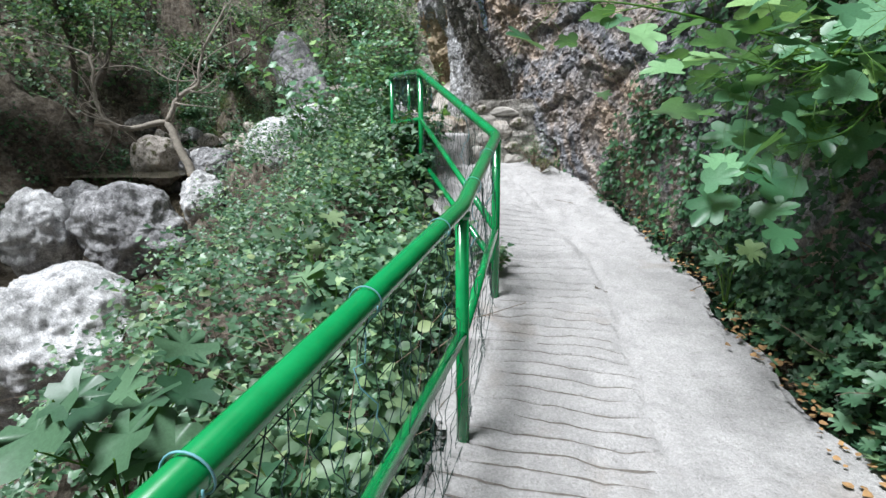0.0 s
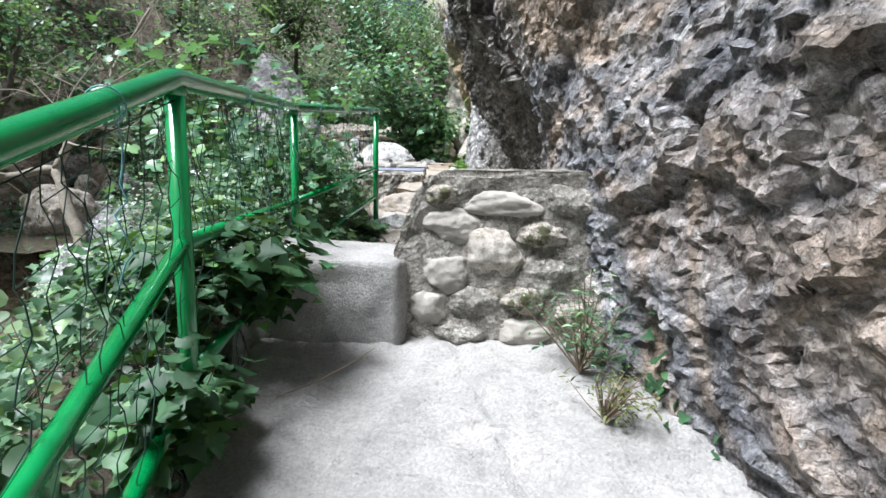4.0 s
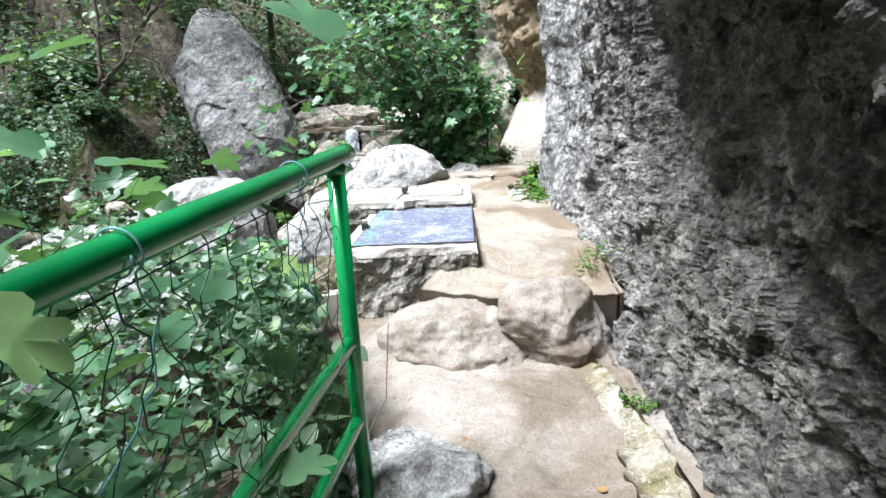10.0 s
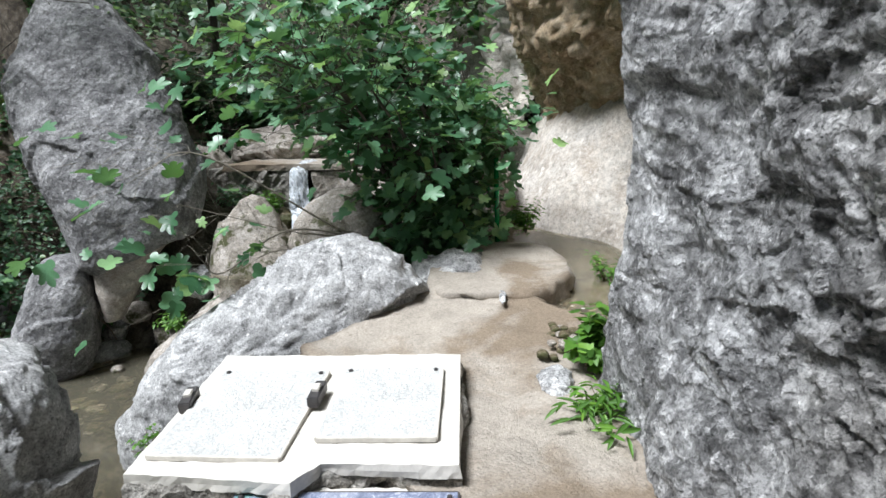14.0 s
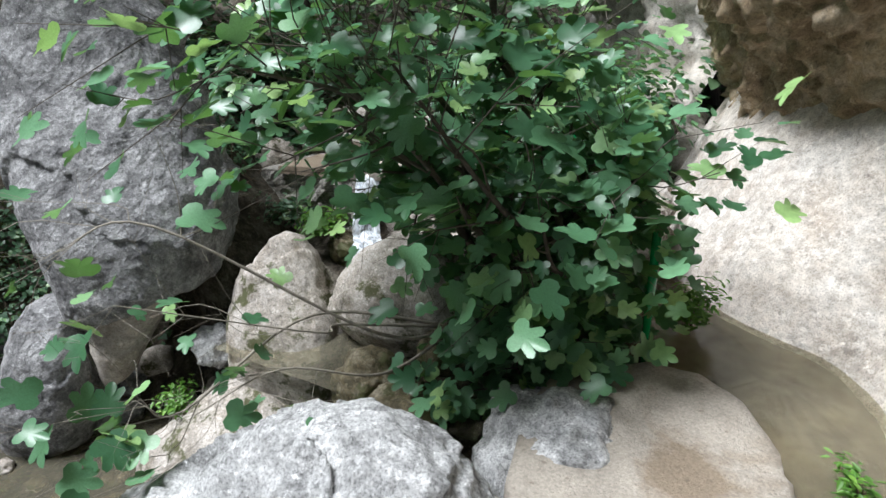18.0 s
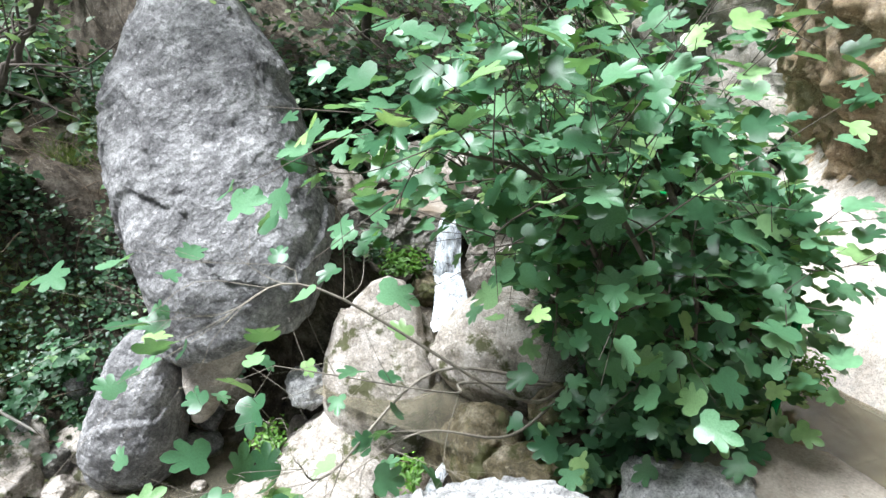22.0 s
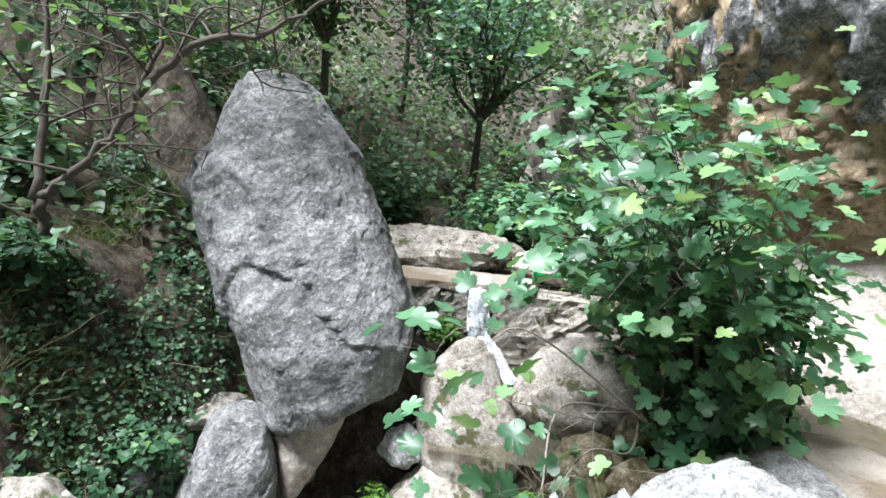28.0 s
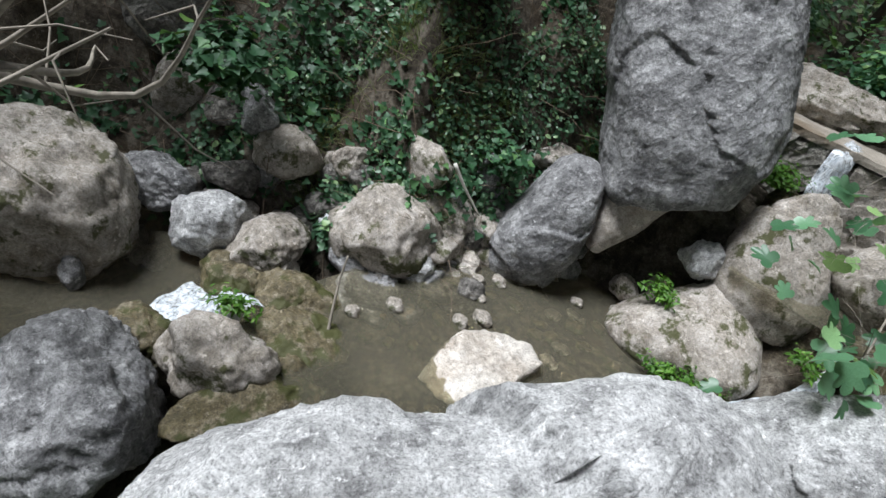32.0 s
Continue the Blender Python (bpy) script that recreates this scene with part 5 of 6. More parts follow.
water_sheet("water_pool", -3.05, 0.1, 5.2, 9.4, 1.95, "clear shallow brownish pool between boulders")
water_sheet("water_lower", -6.5, -3.0, 3.2, 6.2, 1.65, "dark pool below the small cascade")
water_sheet("water_upper", -1.2, 0.8, 8.35, 10.0, 2.72, "dark stream water below the waterfall")
water_sheet("water_channel", 1.0, 2.9, 7.2, 12.0, 2.8, "murky brown water in the channel by the cliff")
bed = rough_block("channel_bed", [(1.0, 7.4), (2.95, 7.3), (2.95, 9.6), (2.2, 12.0), (1.2, 12.0), (1.2, 9.0)], 2.1, 2.74, M_MUD, "muddy bed of the channel", "bed", 21, 0.08, 0.01, True)
tagged(bed, kind="structure")

# ---------------------------------------------------------------- small things on the ground
for k, (x, y, w, d) in enumerate(((2.43, 3.02, 0.15, 0.05), (2.46, 2.83, 0.14, 0.075), (2.49, 2.63, 0.12, 0.085), (2.56, 2.44, 0.13, 0.075), (2.62, 2.3, 0.07, 0.05), (2.3, 3.16, 0.12, 0.09))):
    rock("paving_bar", (x, y, 2.226), (w, d, 0.02), 190 + k, M_SLABW, "worn pale cement bar set in the path", "paving", n=18, sharp=0.8, rough=0.03, turn=14)
strip("path_gutter", [
    (2.56, 4.42, 2.72, 4.5, 2.3, 2.36), (2.62, 4.2, 2.8, 4.25, 2.27, 2.34), (2.87, 3.6, 3.03, 3.65, 2.25, 2.32), (3.05, 3.1, 3.22, 3.15, 2.24, 2.3), (3.17, 2.5, 3.38, 2.55, 2.24, 2.29), (3.3, 1.9, 3.52, 1.95, 2.25, 2.28), (3.5, 1.2, 3.7, 1.2, 2.27, 2.3),
], M_KERB, "pale mossy cement gutter edge along the cliff", "kerb", 160, 0.25, 14, 0.03, 12)
for k in range(26):
    s = RNG.uniform(0.018, 0.04)
    rock("pebble", (2.02 + RNG.normal(0, 0.06), 7.28 + RNG.normal(0, 0.1), 2.875 + RNG.uniform(0, 0.04)), (s, s * 0.8, s * 0.7), 60 + k % 8, M_WETROCK if k % 3 else M_STREAM, "small dark stone in a heap at the cliff foot", "pebble", n=6)
rock("white_slab", (1.99, 6.92, 2.84), (0.1, 0.14, 0.05), 210, M_BOULDER, "small white stone at the cliff foot", "stone", n=16)
rock("paint_mark", (1.6, 7.75, 2.945), (0.022, 0.12, 0.005), 215, M_BOULDER, "white painted streak on the sandy platform", "paint mark", n=14, rough=0.2, turn=12)
for k, (x, y) in enumerate(((1.98, 7.98), (2.03, 8.03), (1.95, 8.05), (2.1, 8.0))):
    rock("litter", (x, y, 2.795), (0.014, 0.009, 0.005), 220 + k, M_PIPE, "scrap of white floating on the channel water", "litter", n=6)


def stick(pts, r, label, mat):
    v, f = tube(curve_points(pts, 5), np.linspace(r, r * 0.45, (len(pts) - 1) * 5 + 1), 7)
    return tagged(put("dry_stick", mesh_of("dry_stick", v, f, True), mat), label, "stick")


stick([(-3.02, 7.22, 2.72), (-2.92, 7.3, 2.56), (-2.78, 7.42, 2.36)], 0.016, "pale dry stick lying on the bank", M_PIPE)
stick([(-2.62, 5.95, 1.9), (-2.68, 6.0, 2.05), (-2.76, 6.08, 2.25), (-2.78, 6.12, 2.4)], 0.012, "dry twig standing in the pool's edge", M_BARK)
bm = bmesh.new()
bmesh.ops.create_icosphere(bm, subdivisions=3, radius=0.09)
for q in bm.verts:
    d = noise.fractal(q.co * 14, 0.6, 2.0, 4)
    q.co = Vector((q.co.x * 0.9, q.co.y * 0.5, q.co.z * 1.2)) * (1 + 0.5 * d)
bag = part("plastic_bag", bm, M_WHITE, None)
bag.location = (-3.5, 6.58, 1.95)
tagged(bag, "crumpled white plastic bag caught in the bank plants", "bag")

rg = np.random.default_rng(77)
made = 0
while made < 80:
    x, y = rg.uniform(-4.8, -2.2), rg.uniform(5.0, 9.0)
    dc, _, sc = nearest(CREEK, np.array([x]), np.array([y]))
    if sc[0] > 0 or not 0.8 < dc[0] < 1.7:
        continue
    s = rg.uniform(0.1, 0.33)
    z = float(ground_height(np.array([x]), np.array([y]))[0])
    rock("bank_stone", (x, y, z + 0.02), (s, s * rg.uniform(0.6, 0.9), s * rg.uniform(0.5, 0.9)), 300 + made % 12, (M_TALL, M_CLIFF, M_STREAM)[made % 3], "angular stone at the foot of the bank", "stone", n=14, planes=13, sharp=0.5, rough=0.05, lump=0.05, turn=float(rg.uniform(0, 180)))
    made += 1
rg = np.random.default_rng(78)
for k in range(70):
    x, y = rg.uniform(-2.75, -1.3), rg.uniform(6.2, 8.0)
    s_ = rg.uniform(0.03, 0.085)
    rock("pebble", (x, y, max(float(ground_height(np.array([x]), np.array([y]))[0]), 1.72) + s_ * 0.25), (s_, s_ * 0.8, s_ * 0.5), 60 + k % 8, (M_STREAM, M_WETROCK, M_WETROCK)[k % 3], "brown stone on the bed of the clear pool", "pebble", n=8, turn=float(rg.uniform(0, 180)))
for k, (x, y, z, sx, sy, sz) in enumerate(((-2.72, 5.78, 1.9, 0.34, 0.26, 0.12), (-3.0, 5.95, 1.9, 0.3, 0.22, 0.16), (-2.45, 5.35, 1.86, 0.4, 0.2, 0.14), (-3.55, 5.9, 1.7, 0.3, 0.24, 0.2), (-3.35, 5.12, 1.66, 0.26, 0.2, 0.2))):
    rock("rock_shelf", (x, y, z), (sx, sy, sz), 140 + k, M_WETROCK, "mossy brown wet rock at the pool's rim", "rock", n=26, sharp=0.75, turn=40.0 * k)
# ---------------------------------------------------------------- green railing
def pipe(name, pts, r, parent, label="", sides=14):
    v, f = tube(pts, r, sides)
    return put(name, mesh_of(name, v, f, True), M_GREEN, parent, label)


def net_panel(a0, a1, b0, b1, cell, seed):
    """Hexagonal wire netting between two posts: bottom and top of each."""
    a0, a1, b0, b1 = (np.array(q, float) for q in (a0, a1, b0, b1))
    nu = max(3, int(np.linalg.norm(b0 - a0) / cell))
    nv = max(3, int(np.linalg.norm(a1 - a0) / (cell * 0.6)))
    rg = np.random.default_rng(seed)
    side = np.cross(b0 - a0, a1 - a0)
    side /= np.linalg.norm(side)

    def at(u, w):
        return (a0 * (1 - u) + b0 * u) * (1 - w) + (a1 * (1 - u) + b1 * u) * w
    pts = {}
    for i in range(nu + 1):
        for j in range(nv + 1):
            k = (j // 2) % 2
            sh = (0.25 if (j % 4) in (0, 3) else -0.25) * (1 if i % 2 == 0 else -1)
            u = (i + sh) / nu
            pts[i, j] = at(np.clip(u, 0, 1), j / nv) + side * (0.02 * math.sin(i * 0.9 + j * 0.35)) + rg.normal(0, cell * 0.06, 3)
    pieces = []
    for i in range(nu + 1):
        line = [pts[i, j] for j in range(nv + 1)]
        pieces.append(tube(line, 0.0017, 4, False))
    for j in range(0, nv + 1):
        if j % 2 == 1:
            for i in range(nu):
                if (i + j // 2) % 2 == 0:
                    pieces.append(tube([pts[i, j], pts[i + 1, j]], 0.0015, 4, False))
    for w in (0.02, 0.97):
        pieces.append(tube([at(u, w) + side * 0.01 for u in np.linspace(0, 1, 12)], 0.002, 4, False))
    return join(pieces)


def tie(parent, at, axis, seed):
    """A loose loop of wire round the rail with a hanging end."""
    rg = np.random.default_rng(seed)
    axis = np.array(axis, float) / np.linalg.norm(axis)
    a = np.cross(axis, (0, 0, 1.0))
    a /= np.linalg.norm(a)
    b = np.cross(axis, a)
    th = np.linspace(0, 2.4 * math.pi, 26)
    loop = np.array(at) + 0.041 * (np.cos(th)[:, None] * a + np.sin(th)[:, None] * b) + axis * (th[:, None] * 0.004)
    tail = loop[-1] + np.cumsum(rg.normal(0, 0.02, (9, 3)) + np.array([0, 0, -0.035]), 0)
    v, f = tube(np.vstack([loop, tail]), 0.0022, 5)
    put("wire_tie", mesh_of("wire_tie", v, f, True), M_TIE, parent, "pale blue twisted wire tie")


# posts: x, y, ground, then the heights of the low, middle and top rail
POSTS = [(3.1, -8.6, 1.05, None, 1.6, 2.08), (3.65, -4.93, 1.2, None, 1.8, 2.37), (3.75, -3.39, 1.5, 1.72, 1.97, 2.62), (2.86, -1.14, 1.95, 2.3, 2.74, 3.24), (2.06, 1.08, 2.15, 2.3, 2.69, 3.37), (1.93, 3.16, 2.3, 2.6, 2.9, 3.53)]
railing = new("railing")
tagged(railing, "glossy green painted pipe railing with wire netting", "railing")
tops = [np.array((p[0], p[1], p[5])) for p in POSTS]
tip = tops[-1] + (tops[-1] - tops[-2]) * 0.05
mids = []
for a, b in zip(tops, tops[1:]):
    mids.append((a, b))
line = []
for k, q in enumerate(tops):
    if k == 0:
        line.append(q)
        continue
    d0 = (q - tops[k - 1]) / np.linalg.norm(q - tops[k - 1])
    nx = tops[k + 1] if k + 1 < len(tops) else tip
    d1 = (nx - q) / np.linalg.norm(nx - q)
    line += [q - d0 * 0.06, q - d0 * 0.025, q + d1 * 0.025, q + d1 * 0.06]
line.append(tip)
pipe("top_rail", line, 0.034, railing)
for k, (x, y, z0, lo, mi, hi) in enumerate(POSTS):
    pipe("post", [(x, y, z0 - 0.2), (x, y, hi - 0.01)], 0.03, railing)
    v, f = tube([(x, y, hi - 0.05), (x, y, hi - 0.02)], 0.036, 14)
    put("weld_collar", mesh_of("weld_collar", v, f, True), M_GREEN, railing)
for k, (p, q) in enumerate(zip(POSTS, POSTS[1:])):
    pipe("middle_rail", [(p[0], p[1], p[4]), (q[0], q[1], q[4])], 0.026, railing)
    if p[3] is not None:
        pipe("low_rail", [(p[0], p[1], p[3]), (q[0], q[1], q[3])], 0.026, railing)
    v, f = net_panel((p[0], p[1], p[2] + 0.05), (p[0], p[1], p[5] - 0.02), (q[0], q[1], q[2] + 0.05), (q[0], q[1], q[5] - 0.02), 0.075, 20 + k)
    put("wire_netting", mesh_of("wire_netting", v, f), M_WIRE, railing, "dark green wire netting, sagging")
for k, (i, u) in enumerate(((0, 0.55), (0, 0.72), (0, 0.9), (1, 0.2), (1, 0.6), (2, 0.3), (2, 0.8), (3, 0.35), (3, 0.7), (4, 0.2), (4, 0.55), (4, 0.85))):
    a, b = tops[i], tops[i + 1]
    tie(railing, a + (b - a) * u, b - a, 40 + k)

far_rail = new("railing")
tagged(far_rail, "green pipe railing above the weir, half hidden by leaves", "railing")
FP = [(-0.62, 10.28, 3.4, 3.89), (0.8, 10.3, 3.4, 3.85), (1.33, 9.08, 2.9, 3.66)]
for x, y, z0, z1 in FP:
    pipe("post", [(x, y, z0), (x, y, z1)], 0.022, far_rail)
for p, q in zip(FP, FP[1:]):
    pipe("top_rail", [(p[0], p[1], p[3]), (q[0], q[1], q[3])], 0.022, far_rail)
    pipe("middle_rail", [(p[0], p[1], (p[2] + p[3]) / 2 - 0.02), (q[0], q[1], (q[2] + q[3]) / 2)], 0.018, far_rail)
# ---------------------------------------------------------------- plants
def tilt_normals(n, up=1.0, side=0.7, toward=(0, 0, 0)):
    v = RNG.normal(0, side, (n, 3))
    v[:, 2] = np.abs(v[:, 2]) + up
    return v + np.array(toward)


def on_ground(n, x0, x1, y0, y1, keep):
    """Random places on the ground where keep(x, y, creek distance, edge distance, creek side) allows."""
    out = []
    while sum(len(o) for o in out) < n:
        x, y = RNG.uniform(x0, x1, n), RNG.uniform(y0, y1, n)
        dc, _, sc = nearest(CREEK, x, y)
        dp, _, sp = nearest(EDGE, x, y)
        m = RNG.uniform(0, 1, n) < keep(x, y, dc, dp, sc, sp)
        out.append(np.stack([x[m], y[m]], 1))
        if len(out) > 60:
            break
    q = np.concatenate(out)[:n]
    return np.c_[q, ground_height(q[:, 0], q[:, 1])]


def patchy(x, y, scale, seed, cut=0.0):
    return smooth((fbm(np.stack([x, y, 0 * x], 1) * scale, 3, 0.5, seed) - cut + 0.15) / 0.3)


def stuff(ob, label, cat):
    return tagged(ob, label, cat, kind="stuff")


# brambles and creepers between the railing and the ravine
def slope_keep(x, y, dc, dp, sc, sp):
    ok = (sc > 0) & (sp > 0) & (dp > 0.02) & (dp < 3.6) & (dc > 0.7)
    ok &= ~((y > 3.9) & (dp < 1.2))
    return np.where(ok, np.exp(-dp / 1.6) * (0.35 + 0.65 * patchy(x, y, 1.6, 61)), 0)


g = on_ground(30000, -4, 3.7, -9.5, 4.6, slope_keep)
dp = nearest(EDGE, g[:, 0], g[:, 1])[0]
mound = (0.28 + 0.3 * patchy(g[:, 0], g[:, 1], 1.1, 62)) * smooth(dp / 0.35) + 0.05
mound += 0.35 * smooth((g[:, 1] - 0.6) / 0.8) * smooth((4.2 - g[:, 1]) / 0.6) * smooth(dp / 0.25)
g[:, 2] += mound * np.sqrt(RNG.uniform(0.02, 1, len(g)))
stuff(leaf_cloud("bramble_leaves", "ivy", g, tilt_normals(len(g), 0.9, 0.55, (0.25, -0.3, 0)), RNG.uniform(0.03, 0.075, len(g)), M_BRAMBLE), "tangle of bramble and creeper leaves on the slope", "bramble")
g2 = on_ground(3200, -3, 3.6, -9.5, 4.6, slope_keep)
g2[:, 2] += 0.25 + 0.3 * RNG.uniform(0, 1, len(g2))
stuff(leaf_cloud("bramble_leaves", "oval", g2, tilt_normals(len(g2), 0.8, 0.6, (0.2, -0.3, 0)), RNG.uniform(0.05, 0.1, len(g2)), M_TREE, stretch=1.3), "lighter creeper leaves above the brambles", "creeper")


def stems(name, roots, length, bend, r, mat, label, cat, seed, up=1.0):
    rg = np.random.default_rng(seed)
    pieces = []
    for q in roots:
        d = rg.normal(0, bend, 3) + np.array([0, 0, up])
        p = [np.array(q)]
        for _ in range(5):
            d = d + rg.normal(0, bend * 0.5, 3) + np.array([0, 0, -0.1])
            p.append(p[-1] + d / np.linalg.norm(d) * length / 5 * rg.uniform(0.6, 1.3))
        pieces.append(tube(p, np.linspace(r, r * 0.4, 6), 4, False))
    v, f = join(pieces)
    return stuff(put(name, mesh_of(name, v, f, True), mat), label, cat)


gs = on_ground(420, -3, 3.5, -9, 4.4, slope_keep)
stems("bramble_stems", gs, 0.75, 0.8, 0.004, M_TWIG, "thin brown bramble stems under the leaves", "bramble", 71)
gb = on_ground(600, -6.5, -2.2, 3.0, 10.0, lambda x, y, dc, dp, sc, sp: ((sc < 0) & (dc > 1.0)) * 0.8)
stems("bank_roots", gb, 0.7, 0.9, 0.004, M_TWIG, "thin roots and dry stems on the earthy bank", "roots", 72, 0.3)

# ivy on the cliff beside the ramp
cp, chh = CLIFFS["wall_cliff_near"]
lim = np.interp(cp[:, 1], (-9, -4.5, -3.2, -2.4, -1.9, -1.55, -1.2), (6, 6, 5.0, 2.2, 1.7, 0.9, 0.0))
lim = lim + 0.5 * fbm(cp * 1.4, 3, 0.5, 63)
w = (chh > -0.1) & (chh < lim) & (cp[:, 1] > -10)
wt_ = w * np.where(cp[:, 1] < -8, 0.3, 1.0) * (0.4 + 0.6 * patchy(cp[:, 1], cp[:, 2], 2.2, 64)) * np.where(chh > 3.2, 2.2, 1.0)
pick = RNG.choice(len(cp), 26000, p=wt_ / wt_.sum())
iv = cp[pick] + RNG.normal(0, 0.03, (len(pick), 3))
depth = np.interp(iv[:, 1], (-9, -3.5, -2.3, -1.3), (0.5, 0.3, 0.16, 0.07)) * np.interp(chh[pick], (0, 0.8, 2.5, 6), (1.0, 0.8, 0.6, 0.6))
iv[:, 0] -= depth * RNG.uniform(0.05, 1, len(iv)) ** 0.7
iv[:, 2] -= 0.1 * RNG.uniform(0, 1, len(iv))
stuff(leaf_cloud("ivy_leaves", "ivy", iv, np.c_[RNG.normal(-0.9, 0.35, len(iv)), RNG.normal(-0.35, 0.4, len(iv)), RNG.uniform(0.1, 1.0, len(iv))], RNG.uniform(0.028, 0.062, len(iv)), M_IVY), "dense dark green ivy hanging over the cliff", "ivy")
sel = iv[RNG.choice(len(iv), 260)]
stems("ivy_stems", sel, 0.5, 0.8, 0.004, M_TWIG, "brown ivy stems behind the leaves", "ivy", 73, 0.5)
lo = on_ground(1900, 4.6, 6.0, -8.5, -2.0, lambda x, y, dc, dp, sc, sp: ((x > np.interp(y, (-8, -5, -3.5, -2.6, -1.6), (5.45, 5.42, 5.4, 5.3, 5.05))) & (x < np.interp(y, (-8, -5, -3.5, -2.6, -1.6), (6.2, 5.9, 5.7, 5.55, 5.3)))) * 1.0)
lo[:, 2] = base_z(lo[:, 1]) + 0.1 + 0.5 * RNG.uniform(0, 1, len(lo)) ** 1.5
stuff(leaf_cloud("ground_ivy", "palm", lo, tilt_normals(len(lo), 1.0, 0.5, (-0.5, -0.2, 0)), RNG.uniform(0.05, 0.1, len(lo)), M_BRAMBLE), "low leafy creepers along the ramp's edge", "creeper")

# the bank across the stream
def bank_keep(x, y, dc, dp, sc, sp):
    return ((sc < 0) & (dc > 1.1)) * patchy(x, y, 0.9, 65, 0.05) * np.exp(-np.maximum(dc - 5, 0) / 4)


b = np.concatenate([on_ground(15000, -14, -2.2, -9, 12, bank_keep), on_ground(6500, -6.0, -2.4, 4.6, 11.5, lambda x, y, dc, dp, sc, sp: ((sc < 0) & (dc > 1.25)) * patchy(x, y, 1.3, 165, -0.05))])
b[:, 2] += 0.35 * RNG.uniform(0, 1, len(b)) ** 1.5 * (0.3 + patchy(b[:, 0], b[:, 1], 0.8, 66))
stuff(leaf_cloud("bank_leaves", "ivy", b, tilt_normals(len(b), 0.7, 0.6, (0.6, -0.3, 0)), RNG.uniform(0.035, 0.085, len(b)), M_IVY), "dark creepers and ivy on the shaded bank", "creeper")
b2 = on_ground(9500, -4.8, -2.3, 4.0, 9.8, lambda x, y, dc, dp, sc, sp: ((sc < 0) & (dc > 1.2)) * smooth((fbm(np.stack([x, y, 0 * x], 1) * 2.2, 3, 0.5, 67) + 0.05) / 0.2))
b2[:, 2] += 0.22 * RNG.uniform(0, 1, len(b2))
stuff(leaf_cloud("bank_plants", "oval", b2, tilt_normals(len(b2), 0.7, 0.6, (0.6, -0.3, 0)), RNG.uniform(0.025, 0.06, len(b2)), M_BRAMBLE, stretch=1.2), "small green plants scattered over the bank", "plants")


hc = on_ground(34000, -18, 5, -12, 24, lambda x, y, dc, dp, sc, sp: (((sc < 0) & (dc > 3.0)) | (y > 12.2)) * (0.25 + 0.75 * patchy(x, y, 0.5, 69, -0.1)))
hc[:, 2] += 1.3 * RNG.uniform(0, 1, len(hc)) ** 1.3 * (0.3 + patchy(hc[:, 0], hc[:, 1], 0.4, 70))
stuff(leaf_cloud("hillside_leaves", "oval", hc, tilt_normals(len(hc), 0.6, 0.6, (0.6, -0.4, 0)), RNG.uniform(0.08, 0.18, len(hc)), M_TREE, stretch=1.3), "dense scrub covering the far hillside", "scrub")


def blades(name, roots, length, mat, label, cat, seed, spread=0.5):
    rg = np.random.default_rng(seed)
    vs, fs = [], []
    for q in roots:
        d = rg.normal(0, spread, 3)
        d[2] = 1.0
        d /= np.linalg.norm(d)
        s = np.cross(d, rg.normal(0, 1, 3))
        s *= 0.0025 / np.linalg.norm(s)
        ln = length * rg.uniform(0.5, 1.2)
        o = len(vs)
        m = np.array(q) + d * ln * 0.55
        e = np.array(q) + d * ln * 0.9 + np.array([d[0], d[1], -0.4]) * ln * 0.35
        vs += [np.array(q) - s, np.array(q) + s, m + s * 0.8, m - s * 0.8, e]
        fs += [[o, o + 1, o + 2, o + 3], [o + 3, o + 2, o + 4]]
    return stuff(put(name, mesh_of(name, np.array(vs), fs, True), mat), label, cat)


gg = on_ground(6500, -4.4, -2.4, 6.4, 9.6, lambda x, y, dc, dp, sc, sp: ((sc < 0) & (dc > 0.9)) * patchy(x, y, 1.7, 68, 0.1))
blades("grass", gg, 0.26, M_GRASS, "dry grass tufts on the bank", "grass", 74, 0.8)


def clump(name, at, radius, n, size, kind, mat, label, cat, seed, flat=0.7, stretch=1.0, stems_n=10):
    """A small bushy plant: thin stems and leaves round them."""
    rg = np.random.default_rng(seed)
    ob = new(name)
    ob.location = at
    tagged(ob, label, cat)
    tips, pieces = [], []
    for _ in range(stems_n):
        d = rg.normal(0, 0.6, 3)
        d[2] = abs(d[2]) + 0.5
        d = d / np.linalg.norm(d) * radius * rg.uniform(0.6, 1.1)
        mid = d * 0.5 + rg.normal(0, radius * 0.08, 3)
        pieces.append(tube([(0, 0, -0.02), mid, d * np.array([1, 1, flat])], [0.004, 0.003, 0.0015], 4, False))
        tips.append(d * np.array([1, 1, flat]))
    v, f = join(pieces)
    put("stem", mesh_of("stem", v, f, True), M_TWIG, ob)
    tips = np.array(tips)
    p = tips[rg.integers(0, len(tips), n)] * rg.uniform(0.35, 1.08, n)[:, None] + rg.normal(0, radius * 0.12, (n, 3))
    nn = p / radius + np.array([0, 0, 0.9]) + rg.normal(0, 0.4, (n, 3))
    lv = leaf_cloud("foliage", kind, p, nn, rg.uniform(0.6, 1.2, n) * size, mat, ob, stretch=stretch)
    lv["kind"] = "stuff"
    return ob


